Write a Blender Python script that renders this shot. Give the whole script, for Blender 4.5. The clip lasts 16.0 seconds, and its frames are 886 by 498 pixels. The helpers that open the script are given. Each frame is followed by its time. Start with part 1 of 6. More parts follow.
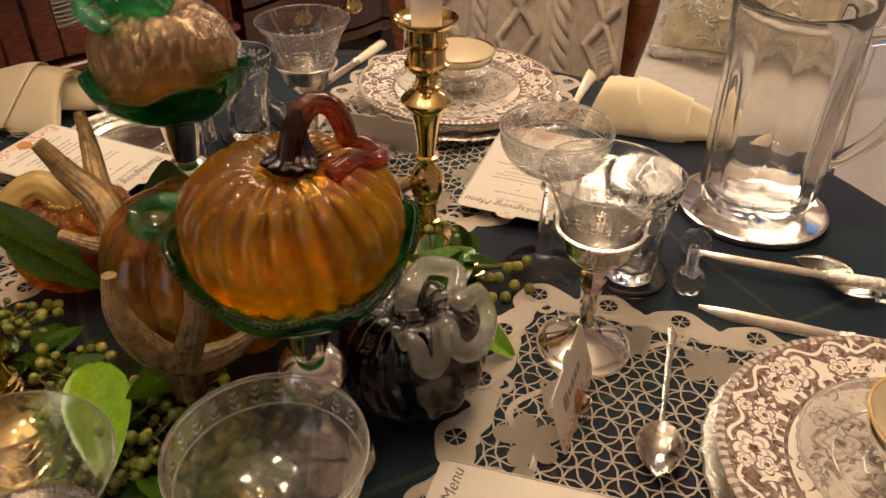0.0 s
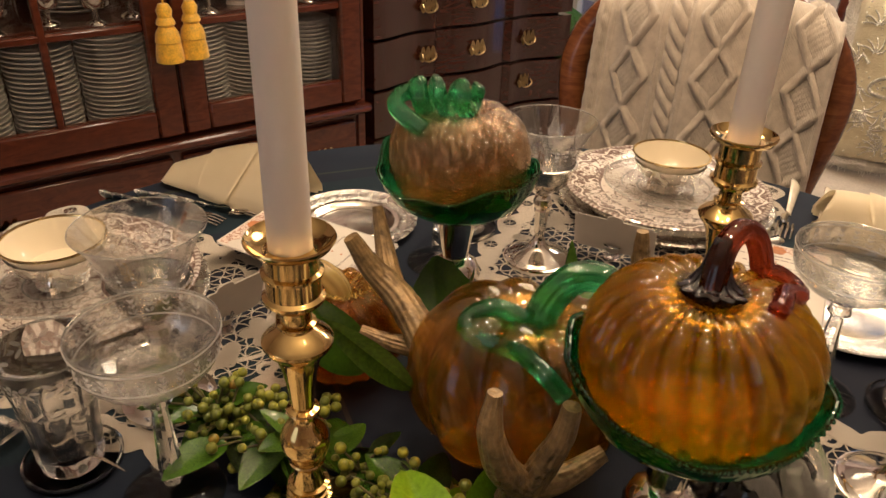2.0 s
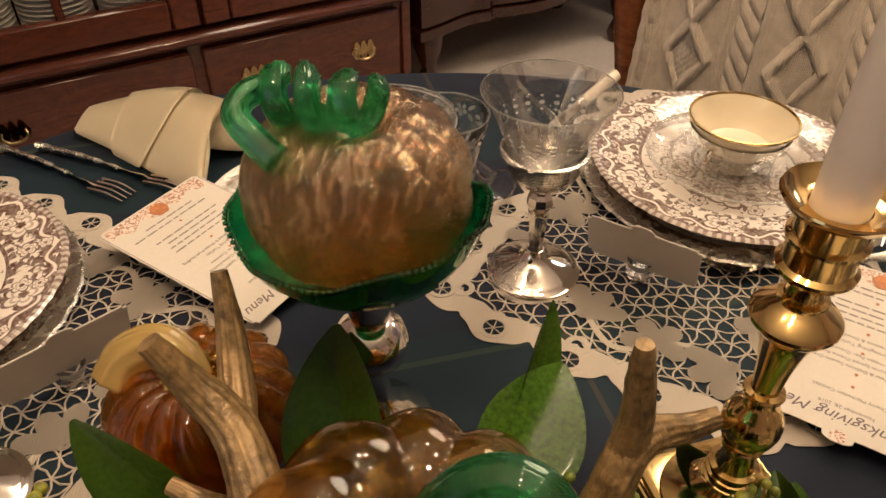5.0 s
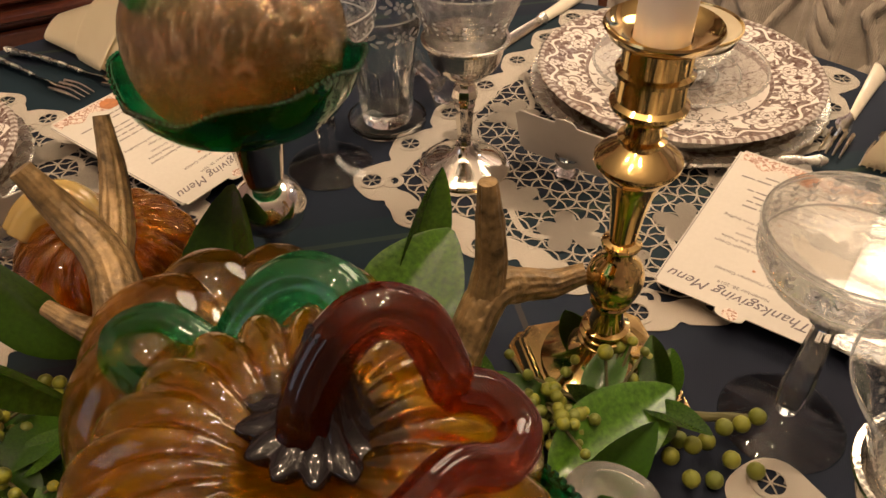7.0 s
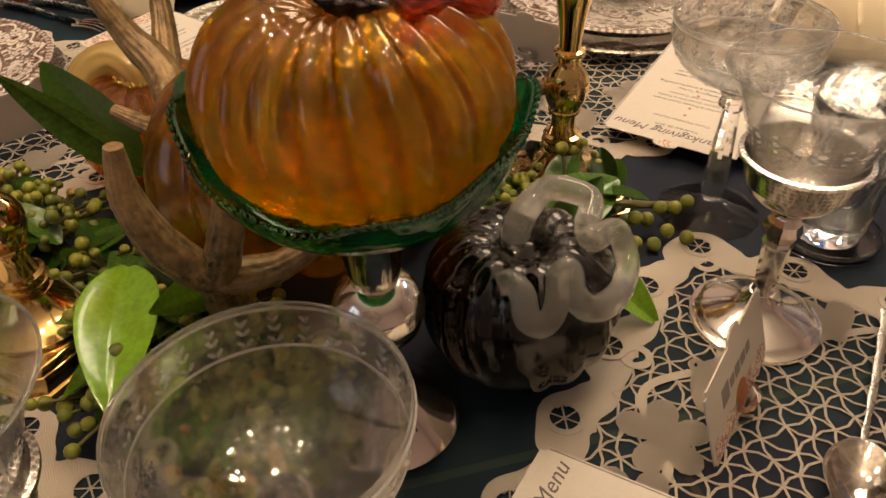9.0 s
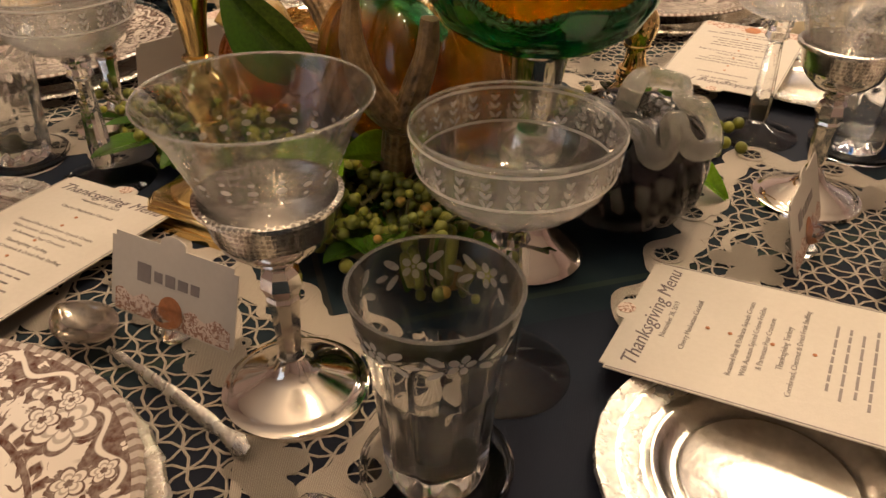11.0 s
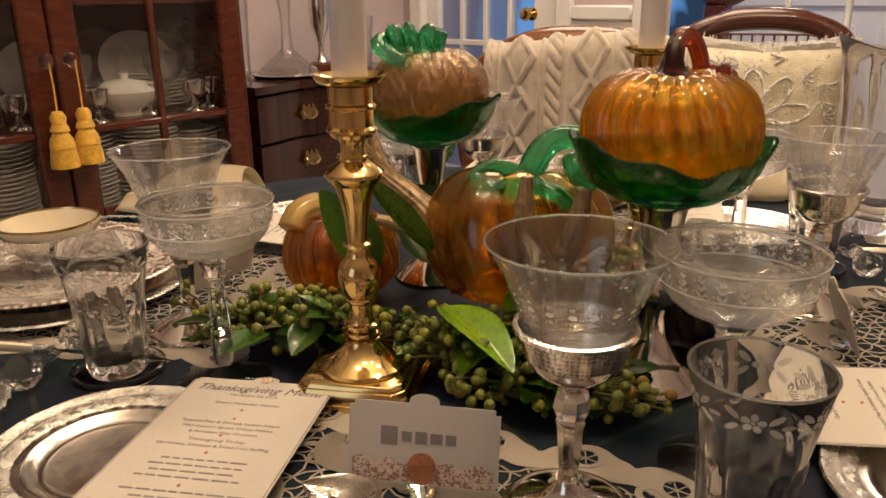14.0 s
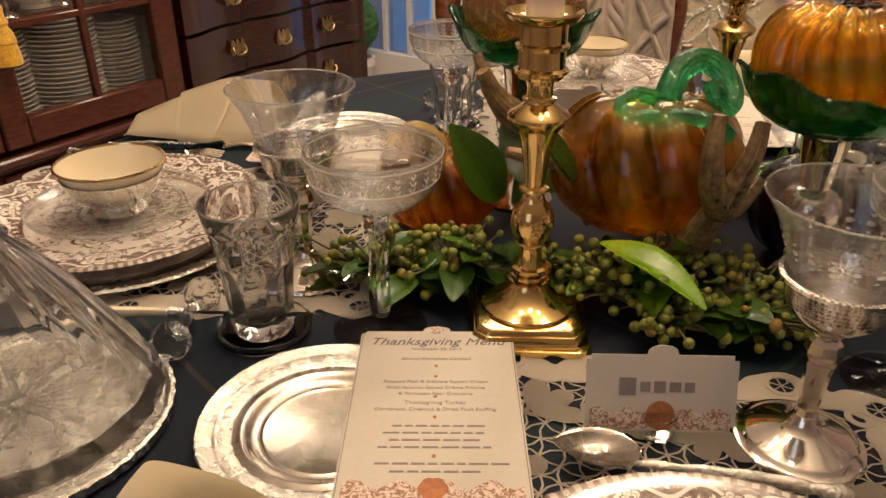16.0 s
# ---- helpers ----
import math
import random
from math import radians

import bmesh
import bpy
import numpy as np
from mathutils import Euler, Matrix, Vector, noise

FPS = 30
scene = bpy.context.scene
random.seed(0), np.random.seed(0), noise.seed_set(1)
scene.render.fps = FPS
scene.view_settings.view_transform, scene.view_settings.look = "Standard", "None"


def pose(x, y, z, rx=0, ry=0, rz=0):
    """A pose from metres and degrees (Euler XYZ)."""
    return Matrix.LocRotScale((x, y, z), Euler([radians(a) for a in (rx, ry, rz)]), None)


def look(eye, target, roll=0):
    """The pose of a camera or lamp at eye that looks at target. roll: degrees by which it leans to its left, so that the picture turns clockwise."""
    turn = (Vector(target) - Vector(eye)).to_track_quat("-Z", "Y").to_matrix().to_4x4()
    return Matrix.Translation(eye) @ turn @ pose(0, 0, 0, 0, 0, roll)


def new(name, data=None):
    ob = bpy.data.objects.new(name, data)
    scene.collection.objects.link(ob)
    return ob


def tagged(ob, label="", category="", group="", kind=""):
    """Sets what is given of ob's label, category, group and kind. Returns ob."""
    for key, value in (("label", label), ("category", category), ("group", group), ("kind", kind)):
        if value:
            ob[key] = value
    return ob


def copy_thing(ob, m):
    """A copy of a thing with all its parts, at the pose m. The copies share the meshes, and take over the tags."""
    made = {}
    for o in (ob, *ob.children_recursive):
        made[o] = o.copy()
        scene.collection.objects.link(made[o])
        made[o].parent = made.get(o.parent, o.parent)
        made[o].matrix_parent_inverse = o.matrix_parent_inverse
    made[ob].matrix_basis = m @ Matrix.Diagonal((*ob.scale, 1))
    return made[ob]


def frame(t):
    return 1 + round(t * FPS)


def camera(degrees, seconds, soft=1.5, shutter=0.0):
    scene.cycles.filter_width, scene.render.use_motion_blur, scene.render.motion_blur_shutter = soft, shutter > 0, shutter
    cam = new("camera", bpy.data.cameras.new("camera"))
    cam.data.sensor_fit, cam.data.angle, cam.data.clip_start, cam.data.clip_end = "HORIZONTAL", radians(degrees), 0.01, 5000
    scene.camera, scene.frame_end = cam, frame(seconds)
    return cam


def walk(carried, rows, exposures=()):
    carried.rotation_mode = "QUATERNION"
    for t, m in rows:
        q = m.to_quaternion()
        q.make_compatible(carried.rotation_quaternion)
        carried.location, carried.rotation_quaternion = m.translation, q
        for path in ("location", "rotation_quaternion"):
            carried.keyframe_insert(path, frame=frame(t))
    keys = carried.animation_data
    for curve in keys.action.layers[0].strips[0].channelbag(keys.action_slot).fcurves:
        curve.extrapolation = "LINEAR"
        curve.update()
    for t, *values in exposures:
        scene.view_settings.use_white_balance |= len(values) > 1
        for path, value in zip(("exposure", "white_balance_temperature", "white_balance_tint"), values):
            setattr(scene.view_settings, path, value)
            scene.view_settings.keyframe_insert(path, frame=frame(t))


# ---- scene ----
cam = camera(60.6, 16.0)
PATH = [
    (0, (0.071, 0.048, 1.165), (0.029, 1.681, 0.012), 0.7),
    (0.5, (0.001, -0.004, 1.188), (-0.006, 1.723, 0.179), 1.9),
    (1, (-0.036, -0.046, 1.196), (-0.098, 1.722, 0.262), 1.9),
    (1.5, (-0.078, -0.015, 1.179), (-0.207, 1.752, 0.251), 2.4),
    (2, (-0.112, 0.062, 1.172), (-0.314, 1.791, 0.188), 2.0),
    (2.5, (-0.118, 0.132, 1.173), (-0.36, 1.808, 0.11), 1.8),
    (3, (-0.114, 0.195, 1.177), (-0.396, 1.832, 0.062), 1.7),
    (5.5, (-0.032, 0.341, 1.143), (-0.409, 1.818, -0.151), 0.1),
    (6, (-0.009, 0.342, 1.134), (-0.4, 1.795, -0.184), -0.0),
    (6.5, (0.016, 0.333, 1.122), (-0.405, 1.769, -0.205), -0.3),
    (7, (0.041, 0.307, 1.116), (-0.402, 1.735, -0.212), -0.7),
    (7.5, (0.061, 0.271, 1.107), (-0.396, 1.704, -0.21), -1.4),
    (8, (0.075, 0.233, 1.085), (-0.375, 1.679, -0.221), -2.0),
    (8.5, (0.084, 0.196, 1.074), (-0.339, 1.664, -0.217), -1.9),
    (9, (0.078, 0.146, 1.072), (-0.323, 1.649, -0.185), -1.6),
    (9.5, (0.061, 0.101, 1.074), (-0.314, 1.629, -0.161), -0.9),
    (10, (0.046, 0.049, 1.075), (-0.32, 1.599, -0.135), -0.3),
    (10.2, (0.038, 0.033, 1.068), (-0.325, 1.592, -0.13), -0.2),
    (12.3, (-0.028, -0.092, 0.991), (-0.343, 1.681, 0.122), -1.1),
    (12.5, (-0.046, -0.1, 0.992), (-0.307, 1.699, 0.158), -1.0),
    (13, (-0.103, -0.118, 0.993), (-0.24, 1.735, 0.252), -1.0),
    (13.5, (-0.165, -0.127, 1.003), (-0.156, 1.756, 0.328), -1.3),
    (14, (-0.208, -0.113, 1.029), (-0.074, 1.778, 0.392), -0.6),
    (14.5, (-0.224, -0.083, 1.068), (-0.066, 1.814, 0.453), 0.7),
    (15, (-0.277, -0.076, 1.087), (-0.136, 1.804, 0.421), 1.1),
    (15.5, (-0.348, -0.06, 1.087), (-0.106, 1.772, 0.322), -0.0),
    (16, (-0.401, -0.052, 1.067), (0.003, 1.67, 0.134), 0.0),
]
walk(cam, [(t, look(eye, target, roll)) for t, eye, target, roll in PATH])

# ---- light ----
TZ = 0.752                                    # top of the tablecloth
CX, CY = -0.085, 0.51                         # middle of the round table
ROOM = Matrix.Rotation(radians(44.2), 4, "Z")  # the room's walls lie askew to the path

world = bpy.data.worlds.new("world")
scene.world = world
world.use_nodes = True
world.node_tree.nodes["Background"].inputs[0].default_value = (0.30, 0.36, 0.45, 1)
world.node_tree.nodes["Background"].inputs[1].default_value = 0.3
scene.view_settings.exposure = -0.04
scene.cycles.max_bounces = 20
scene.cycles.transmission_bounces = 18
scene.cycles.transparent_max_bounces = 40

LAMP_W = 8.1
for k in range(6):
    a = k * math.tau / 6 + 0.3
    d = bpy.data.lights.new("chandelier_bulb", "POINT")
    d.energy, d.color, d.shadow_soft_size = LAMP_W, (1.0, 0.72, 0.465), 0.030
    new("chandelier_bulb", d).location = (CX + 0.33 * math.cos(a), CY + 0.33 * math.sin(a), 1.96)
# added fill below the ceiling, in place of bounced light; not a known fixture
d = bpy.data.lights.new("ceiling_light", "AREA")
d.energy, d.color, d.shape, d.size = 34, (1.0, 0.80, 0.58), "DISK", 1.1
new("ceiling_light", d).matrix_world = look((0.40, 2.05, 2.42), (0.40, 2.05, 0))
d = bpy.data.lights.new("window_light", "AREA")
d.energy, d.color, d.shape, d.size, d.size_y = 3.5, (0.70, 0.83, 1.0), "RECTANGLE", 0.9, 1.3
new("window_light", d).matrix_world = look((-1.55, -1.1, 1.55), (-0.1, 0.6, 0.8))
# assumed unseen lamp, added to brighten the stair hall
d = bpy.data.lights.new("hall_light", "AREA")
d.energy, d.color, d.shape, d.size = 26, (1.0, 0.84, 0.68), "DISK", 0.6
new("hall_light", d).matrix_world = ROOM @ look((4.1, 1.3, 2.46), (4.1, 1.3, 0))


# ---- materials ----
class Nodes:
    def __init__(self, name):
        self.m = bpy.data.materials.new(name)
        self.m.use_nodes = True
        self.t = self.m.node_tree
        self.b = self.t.nodes["Principled BSDF"]
        self.co = self.t.nodes.new("ShaderNodeTexCoord").outputs["Object"]

    def n(self, kind, outs=0, props=None, **ins):
        x = self.t.nodes.new("ShaderNode" + kind)
        if props and "operation" in props:
            x.operation = props["operation"]
        if props and "feature" in props:
            x.feature = props["feature"]
        for k, v in ins.items():
            k = int(k[1:]) if k[0] == "i" and k[1:].isdigit() else k.replace("_", " ")
            if isinstance(v, bpy.types.NodeSocket):
                self.t.links.new(v, x.inputs[k])
            else:
                x.inputs[k].default_value = v
        return x.outputs[outs]

    def math(self, op, a, b=0.0, c=0.0):
        return self.n("Math", props={"operation": op}, i0=a, i1=b, i2=c)

    def noise(self, scale, detail=4.0, rough=0.55, dist=0.0, vec=None):
        return self.n("TexNoise", 0, Vector=vec or self.co, Scale=scale, Detail=detail, Roughness=rough, Distortion=dist)

    def step(self, v, a, b):
        return self.n("MapRange", 0, i0=v, i1=a, i2=b, i3=0.0, i4=1.0)

    def mix(self, f, a, b):
        x = self.t.nodes.new("ShaderNodeMix")
        x.data_type = "RGBA"
        for k, v in ((0, f), (6, a), (7, b)):
            if isinstance(v, bpy.types.NodeSocket):
                self.t.links.new(v, x.inputs[k])
            else:
                x.inputs[k].default_value = v if k == 0 else (*v, 1)
        return x.outputs[2]

    def set(self, **kw):
        for k, v in kw.items():
            k = k.replace("_", " ")
            if isinstance(v, bpy.types.NodeSocket):
                self.t.links.new(v, self.b.inputs[k])
            else:
                self.b.inputs[k].default_value = (*v, 1) if isinstance(v, tuple) and len(v) == 3 and "Radius" not in k else v
        return self

    def bump(self, h, strength=0.3, distance=0.001):
        self.t.links.new(self.n("Bump", 0, Height=h, Strength=strength, Distance=distance), self.b.inputs["Normal"])
        return self


def plain(name, col, rough=0.5, metal=0.0, vary=0.25, scale=40.0, bump=0.15, dist=0.0008, **kw):
    """A surface with two scales of variation in colour, gloss and relief."""
    x = Nodes(name)
    big, small = x.noise(scale * 0.2, 3), x.noise(scale, 5)
    f = x.math("MULTIPLY", x.math("ADD", big, small), 0.5)
    dark = tuple(c * (1 - vary) for c in col)
    lite = tuple(min(1, c * (1 + vary)) for c in col)
    x.set(Base_Color=x.mix(x.step(f, 0.35, 0.65), dark, lite), Metallic=metal, **kw)
    x.set(Roughness=x.n("MapRange", 0, i0=big, i1=0.3, i2=0.7, i3=max(0, rough * 0.8), i4=min(1, rough * 1.2)))
    if bump:
        x.bump(small, bump, dist)
    return x.m


def thinned(x, col, clear, haze=0.0, gloss=0.0):
    """Blown glass is thin: part of the light goes straight through, a little is scattered."""
    def tint(node, power=0.5):
        if isinstance(col, bpy.types.NodeSocket):
            x.t.links.new(x.n("Gamma", 0, Color=col, Gamma=power), node.inputs["Color"])
        else:
            node.inputs["Color"].default_value = (*[c ** power for c in col], 1)
        return node.outputs[0]
    def blend(f, a, b):
        node = x.t.nodes.new("ShaderNodeMixShader")
        node.inputs[0].default_value = f
        x.t.links.new(a, node.inputs[1])
        x.t.links.new(b, node.inputs[2])
        return node.outputs[0]
    out = blend(clear, x.b.outputs[0], tint(x.t.nodes.new("ShaderNodeBsdfTransparent")))
    if haze:
        out = blend(haze, out, tint(x.t.nodes.new("ShaderNodeBsdfTranslucent"), 1.0))
    if gloss:
        shine = x.t.nodes.new("ShaderNodeBsdfGlossy")
        shine.inputs["Roughness"].default_value = gloss
        face = x.t.nodes.new("ShaderNodeLayerWeight")
        face.inputs["Blend"].default_value = 0.5
        for link in x.b.inputs["Normal"].links:
            x.t.links.new(link.from_socket, shine.inputs["Normal"])
        out = blend(0.0, out, shine.outputs[0])
        amount = x.math("MULTIPLY_ADD", x.math("POWER", face.outputs["Facing"], 5.0), 0.45, 0.028)
        x.t.links.new(amount, out.node.inputs[0])
    x.t.links.new(out, x.t.nodes["Material Output"].inputs[0])


def glass(name, col, rough=0.02, weight=1.0, bump_scale=0, bump=0.1, stretch=None, clear=0.0, haze=0.0, gloss=0.0, **kw):
    x = Nodes(name)
    x.set(**{"Base_Color": col, "Roughness": rough, "Transmission_Weight": weight, "IOR": 1.47, **kw})
    if bump_scale:
        vec = x.n("Mapping", 0, Vector=x.co, Scale=stretch) if stretch else None
        x.bump(x.noise(bump_scale, 3, 0.5, 0.4, vec), bump, 0.002)
    if clear:
        thinned(x, col, clear, haze, gloss)
    return x.m


M = {}
M["glass"] = glass("clear_glass", (0.98, 0.98, 0.975), 0.0, 1.0, 0, 0, None, 0.7, 0.012, 0.02)
M["pane"] = glass("cabinet_pane", (0.96, 0.96, 0.95), 0.01, 1.0, 3, 0.05, None, 0.86, 0.0, 0.02)
M["crystal"] = glass("cut_crystal", (0.998, 0.998, 0.995), 0.0, 1.0, 0, 0, None, 0.06, IOR=1.36)
# milky scatter in the rim stands in for the edge's bright glint
M["rim"] = glass("rim_glint_glass", (0.97, 0.97, 0.95), 0.05, 1.0, 0, 0, None, 0.4, 0.2, 0.05)
M["cut"] = glass("wheel_cut_glass", (0.98, 0.98, 0.97), 0.0, 1.0, 70, 0.10, None, 0.55, 0.028, 0.03)
M["pressed"] = glass("pressed_glass", (0.97, 0.965, 0.95), 0.0, 1.0, 120, 0.12, None, 0.75, 0.01, 0.03)
M["frost"] = glass("frosted_etching", (0.90, 0.88, 0.85), 0.4, 0.5, 0, 0, None, 0.55, 0.15)
M["green"] = glass("green_glass", (0.002, 0.22, 0.08), 0.04, 1.0, 50, 0.08, None, 0.4, 0.025, 0.03)
M["green_curl"] = glass("green_curl_glass", (0.07, 0.52, 0.22), 0.04, 0.97, 90, 0.25, None, 0.35, 0.08, 0.02)
M["maroon"] = glass("maroon_glass", (0.36, 0.06, 0.02), 0.05, 0.97, 50, 0.12, None, 0.4, 0.06, 0.02)
M["blackglass"] = glass("dark_stem_glass", (0.012, 0.010, 0.012), 0.1, 0.2, 60, 0.2)
M["whitecurl"] = glass("milky_curl_glass", (0.84, 0.82, 0.75), 0.08, 0.9, 60, 0.15, None, 0.25, 0.18, 0.03)
M["greyglass"] = glass("smoky_glass", (0.11, 0.10, 0.10), 0.03, 1.0, 70, 0.12, None, 0.4, 0.0, 0.02)
M["ambercurl"] = glass("pale_amber_glass", (0.75, 0.55, 0.2), 0.12, 0.6, 40, 0.2)
M["goldfleck"] = plain("gold_fleck_glass", (0.5, 0.34, 0.08), 0.25, 0.8, 0.5, 400, 0.8, 0.002)


def pumpkin_glass(name, lo, hi, top, weight, swirl, fleck=0.0, zc=0.0, zt=0.03, haze=0.3, relief=0.25, lustre=0.0, clear=0.42, fleck_col=(0.85, 0.62, 0.38), ribs=0, turn=0.0):
    """Blown glass whose colour runs in streaks and deepens to another tint about the stem."""
    x = Nodes(name)
    vec = x.n("Mapping", 0, Vector=x.co, Rotation=(0.5, 0.35, 0.4), Scale=swirl)
    st = x.noise(1.0, 4, 0.6, 1.2, vec)
    col = x.mix(x.step(st, 0.35, 0.68), lo, hi)
    z = x.n("SeparateXYZ", 2, Vector=x.co)
    if ribs:
        ang_ = x.math("ARCTAN2", x.n("SeparateXYZ", 1, Vector=x.co), x.n("SeparateXYZ", 0, Vector=x.co))
        rib = x.math("ABSOLUTE", x.math("SINE", x.math("MULTIPLY", x.math("MULTIPLY_ADD", z, turn, ang_), ribs / 2)))
        # darker, redder tint for the grooves between the ribs
        thick = tuple(c * k for c, k in zip(lo, (0.66, 0.40, 0.3)))
        col = x.mix(x.math("MULTIPLY", x.step(rib, 0.62, 0.10), 0.8), col, thick)
    col = x.mix(x.math("MULTIPLY", x.step(z, zc, zt), 0.85), col, top)
    if fleck:
        v = x.n("TexVoronoi", 0, Vector=vec, Scale=5.0)
        col = x.mix(x.math("MULTIPLY", x.step(v, 0.22, 0.08), fleck), col, fleck_col)
    x.set(Base_Color=col, Roughness=0.015, Transmission_Weight=1.0, IOR=1.45)
    x.bump(x.math("ADD", st, x.math("MULTIPLY", x.noise(110, 2, 0.5, 0.6), 0.5)), relief, 0.0015)
    if lustre:
        streak = x.noise(1.0, 3, 0.5, 0.8, x.n("Mapping", 0, Vector=x.co, Rotation=(0.5, 0.35, 0.4), Scale=(210, 45, 90)))
        x.set(Metallic=x.math("MULTIPLY", x.step(streak, 0.50, 0.60), lustre))
        fine = x.noise(1.0, 3, 0.6, 0.6, x.n("Mapping", 0, Vector=x.co, Rotation=(0.5, 0.35, 0.4), Scale=(620, 90, 300)))
        x.bump(x.math("ADD", streak, fine), relief, 0.0022)
    thinned(x, col, clear, haze, 0.02)
    return x.m


M["orange"] = pumpkin_glass("orange_glass", (1.0, 0.57, 0.006), (1.0, 0.76, 0.035), (0.62, 0.24, 0.06), 0.97, (30, 30, 60), 0, 0.066, 0.086, 0.06, 0.08, 0, 0.4, ribs=22, turn=0.25 / 0.080)
M["pinkgold"] = pumpkin_glass("pink_gold_glass", (0.48, 0.27, 0.07), (0.96, 0.72, 0.38), (0.86, 0.54, 0.40), 0.93, (190, 34, 60), 0.9, 0.03, 0.14, 0.035, 0.7, 0.40, 0.35, (0.80, 0.88, 0.16))
M["amber"] = pumpkin_glass("amber_glass", (0.42, 0.15, 0.008), (1.0, 0.70, 0.10), (0.86, 0.52, 0.13), 0.96, (70, 12, 50), 0, 0.06, 0.12, 0.05, 0.12, 0, 0.45, ribs=9, turn=0.35 / 0.116)
M["speckle"] = pumpkin_glass("speckled_amber_glass", (0.42, 0.10, 0.012), (1.0, 0.66, 0.07), (0.90, 0.42, 0.06), 0.95, (110, 110, 40), 0, 0.05, 0.095, 0.08, 0.12, 0, 0.45, ribs=16, turn=0.4 / 0.082)

M["silver"] = plain("polished_silver", (0.84, 0.79, 0.72), 0.11, 1.0, 0.08, 60, 0.05)
M["chased"] = plain("chased_silver", (0.88, 0.84, 0.78), 0.26, 1.0, 0.18, 420, 0.8, 0.0014)
M["satin_silver"] = plain("worn_silver", (0.74, 0.69, 0.62), 0.22, 1.0, 0.18, 160, 0.25)
M["brass"] = plain("polished_brass", (0.74, 0.53, 0.22), 0.12, 1.0, 0.15, 30, 0.04)
M["wax"] = plain("white_wax", (0.72, 0.66, 0.61), 0.45, 0, 0.03, 30, 0.05, Subsurface_Weight=0.25, Subsurface_Radius=(0.01, 0.006, 0.004))
M["ivory"] = plain("ivory_china", (0.70, 0.62, 0.46), 0.12, 0, 0.03, 20, 0, Coat_Weight=0.4)
M["gold"] = plain("gold_band", (0.85, 0.65, 0.30), 0.18, 1.0, 0.1, 60, 0)
M["old_brass"] = plain("dull_brass", (0.46, 0.34, 0.17), 0.3, 1.0, 0.3, 80, 0.1)
M["pearl"] = plain("mother_of_pearl", (0.80, 0.72, 0.58), 0.2, 0, 0.12, 60, 0.05, Coat_Weight=0.5)
M["antler"] = plain("bronzed_antler", (0.22, 0.145, 0.065), 0.33, 0.25, 0.75, 170, 0.8, 0.002)
M["tassel"] = plain("gold_silk", (0.75, 0.42, 0.03), 0.5, 0, 0.35, 300, 0.6, 0.002, Sheen_Weight=0.4)
M["carpet"] = plain("pale_carpet", (0.48, 0.43, 0.39), 0.95, 0, 0.12, 200, 0.5, 0.004)
M["trim"] = plain("white_gloss_paint", (0.80, 0.78, 0.77), 0.35, 0, 0.03, 20, 0.05)
M["wall"] = plain("mauve_wall_paint", (0.50, 0.42, 0.43), 0.8, 0, 0.04, 60, 0.1)
M["ceiling"] = plain("ceiling_paint", (0.8, 0.78, 0.75), 0.9, 0, 0.03, 60, 0.1)
M["china"] = plain("white_china", (0.82, 0.79, 0.73), 0.2, 0, 0.08, 30, 0)
M["fur"] = plain("white_pile", (0.80, 0.76, 0.70), 0.95, 0, 0.15, 250, 1.0, 0.008, Sheen_Weight=0.6)
M["topiary"] = plain("clipped_box", (0.04, 0.13, 0.03), 0.8, 0, 0.5, 90, 1.0, 0.01)
M["seat"] = plain("ribbed_upholstery", (0.48, 0.44, 0.40), 0.9, 0, 0.15, 200, 0.5)


def wood(name, lo, hi, rough=0.22):
    x = Nodes(name)
    vec = x.n("Mapping", 0, Vector=x.co, Scale=(3, 3, 12))
    g = x.noise(3, 6, 0.6, 2.5, vec)
    f = x.noise(90, 3)
    x.set(Base_Color=x.mix(x.step(x.math("ADD", x.math("MULTIPLY", g, 0.8), x.math("MULTIPLY", f, 0.2)), 0.35, 0.68), lo, hi), Roughness=rough, Coat_Weight=0.3)
    x.bump(g, 0.08, 0.001)
    return x.m


M["mahogany"] = wood("dark_mahogany", (0.058, 0.014, 0.007), (0.115, 0.028, 0.013))
M["chest_wood"] = wood("blackened_mahogany", (0.024, 0.007, 0.0045), (0.050, 0.014, 0.008))
M["walnut"] = wood("polished_walnut", (0.10, 0.03, 0.012), (0.24, 0.085, 0.03))

# tablecloth: navy damask with a fine teal and brown thread check
x = Nodes("navy_tablecloth")
vx, vy = x.n("SeparateXYZ", 0, Vector=x.co), x.n("SeparateXYZ", 1, Vector=x.co)
def thread(v, period, width):
    return x.math("LESS_THAN", x.math("ABSOLUTE", x.math("SUBTRACT", x.math("FRACT", x.math("MULTIPLY", v, 1 / period)), 0.5)), width)
diag = x.math("ADD", vx, x.math("MULTIPLY", vy, 0.55))
diag2 = x.math("SUBTRACT", x.math("MULTIPLY", vx, 0.55), vy)
col = x.mix(x.step(x.noise(5, 3), 0.35, 0.65), (0.007, 0.009, 0.020), (0.009, 0.016, 0.030))
col = x.mix(x.math("MULTIPLY", thread(diag2, 0.36, 0.16), 0.6), col, (0.007, 0.022, 0.030))
col = x.mix(x.math("MULTIPLY", thread(diag, 0.30, 0.008), 0.35), col, (0.08, 0.06, 0.03))
col = x.mix(x.math("MULTIPLY", thread(diag2, 0.42, 0.007), 0.35), col, (0.05, 0.075, 0.04))
weave = x.math("ADD", x.n("TexWave", 1, Vector=x.co, Scale=260.0), x.noise(600, 2))
x.set(Base_Color=col, Roughness=0.75, Specular_IOR_Level=0.22)
x.bump(weave, 0.10, 0.0004)
M["cloth"] = x.m

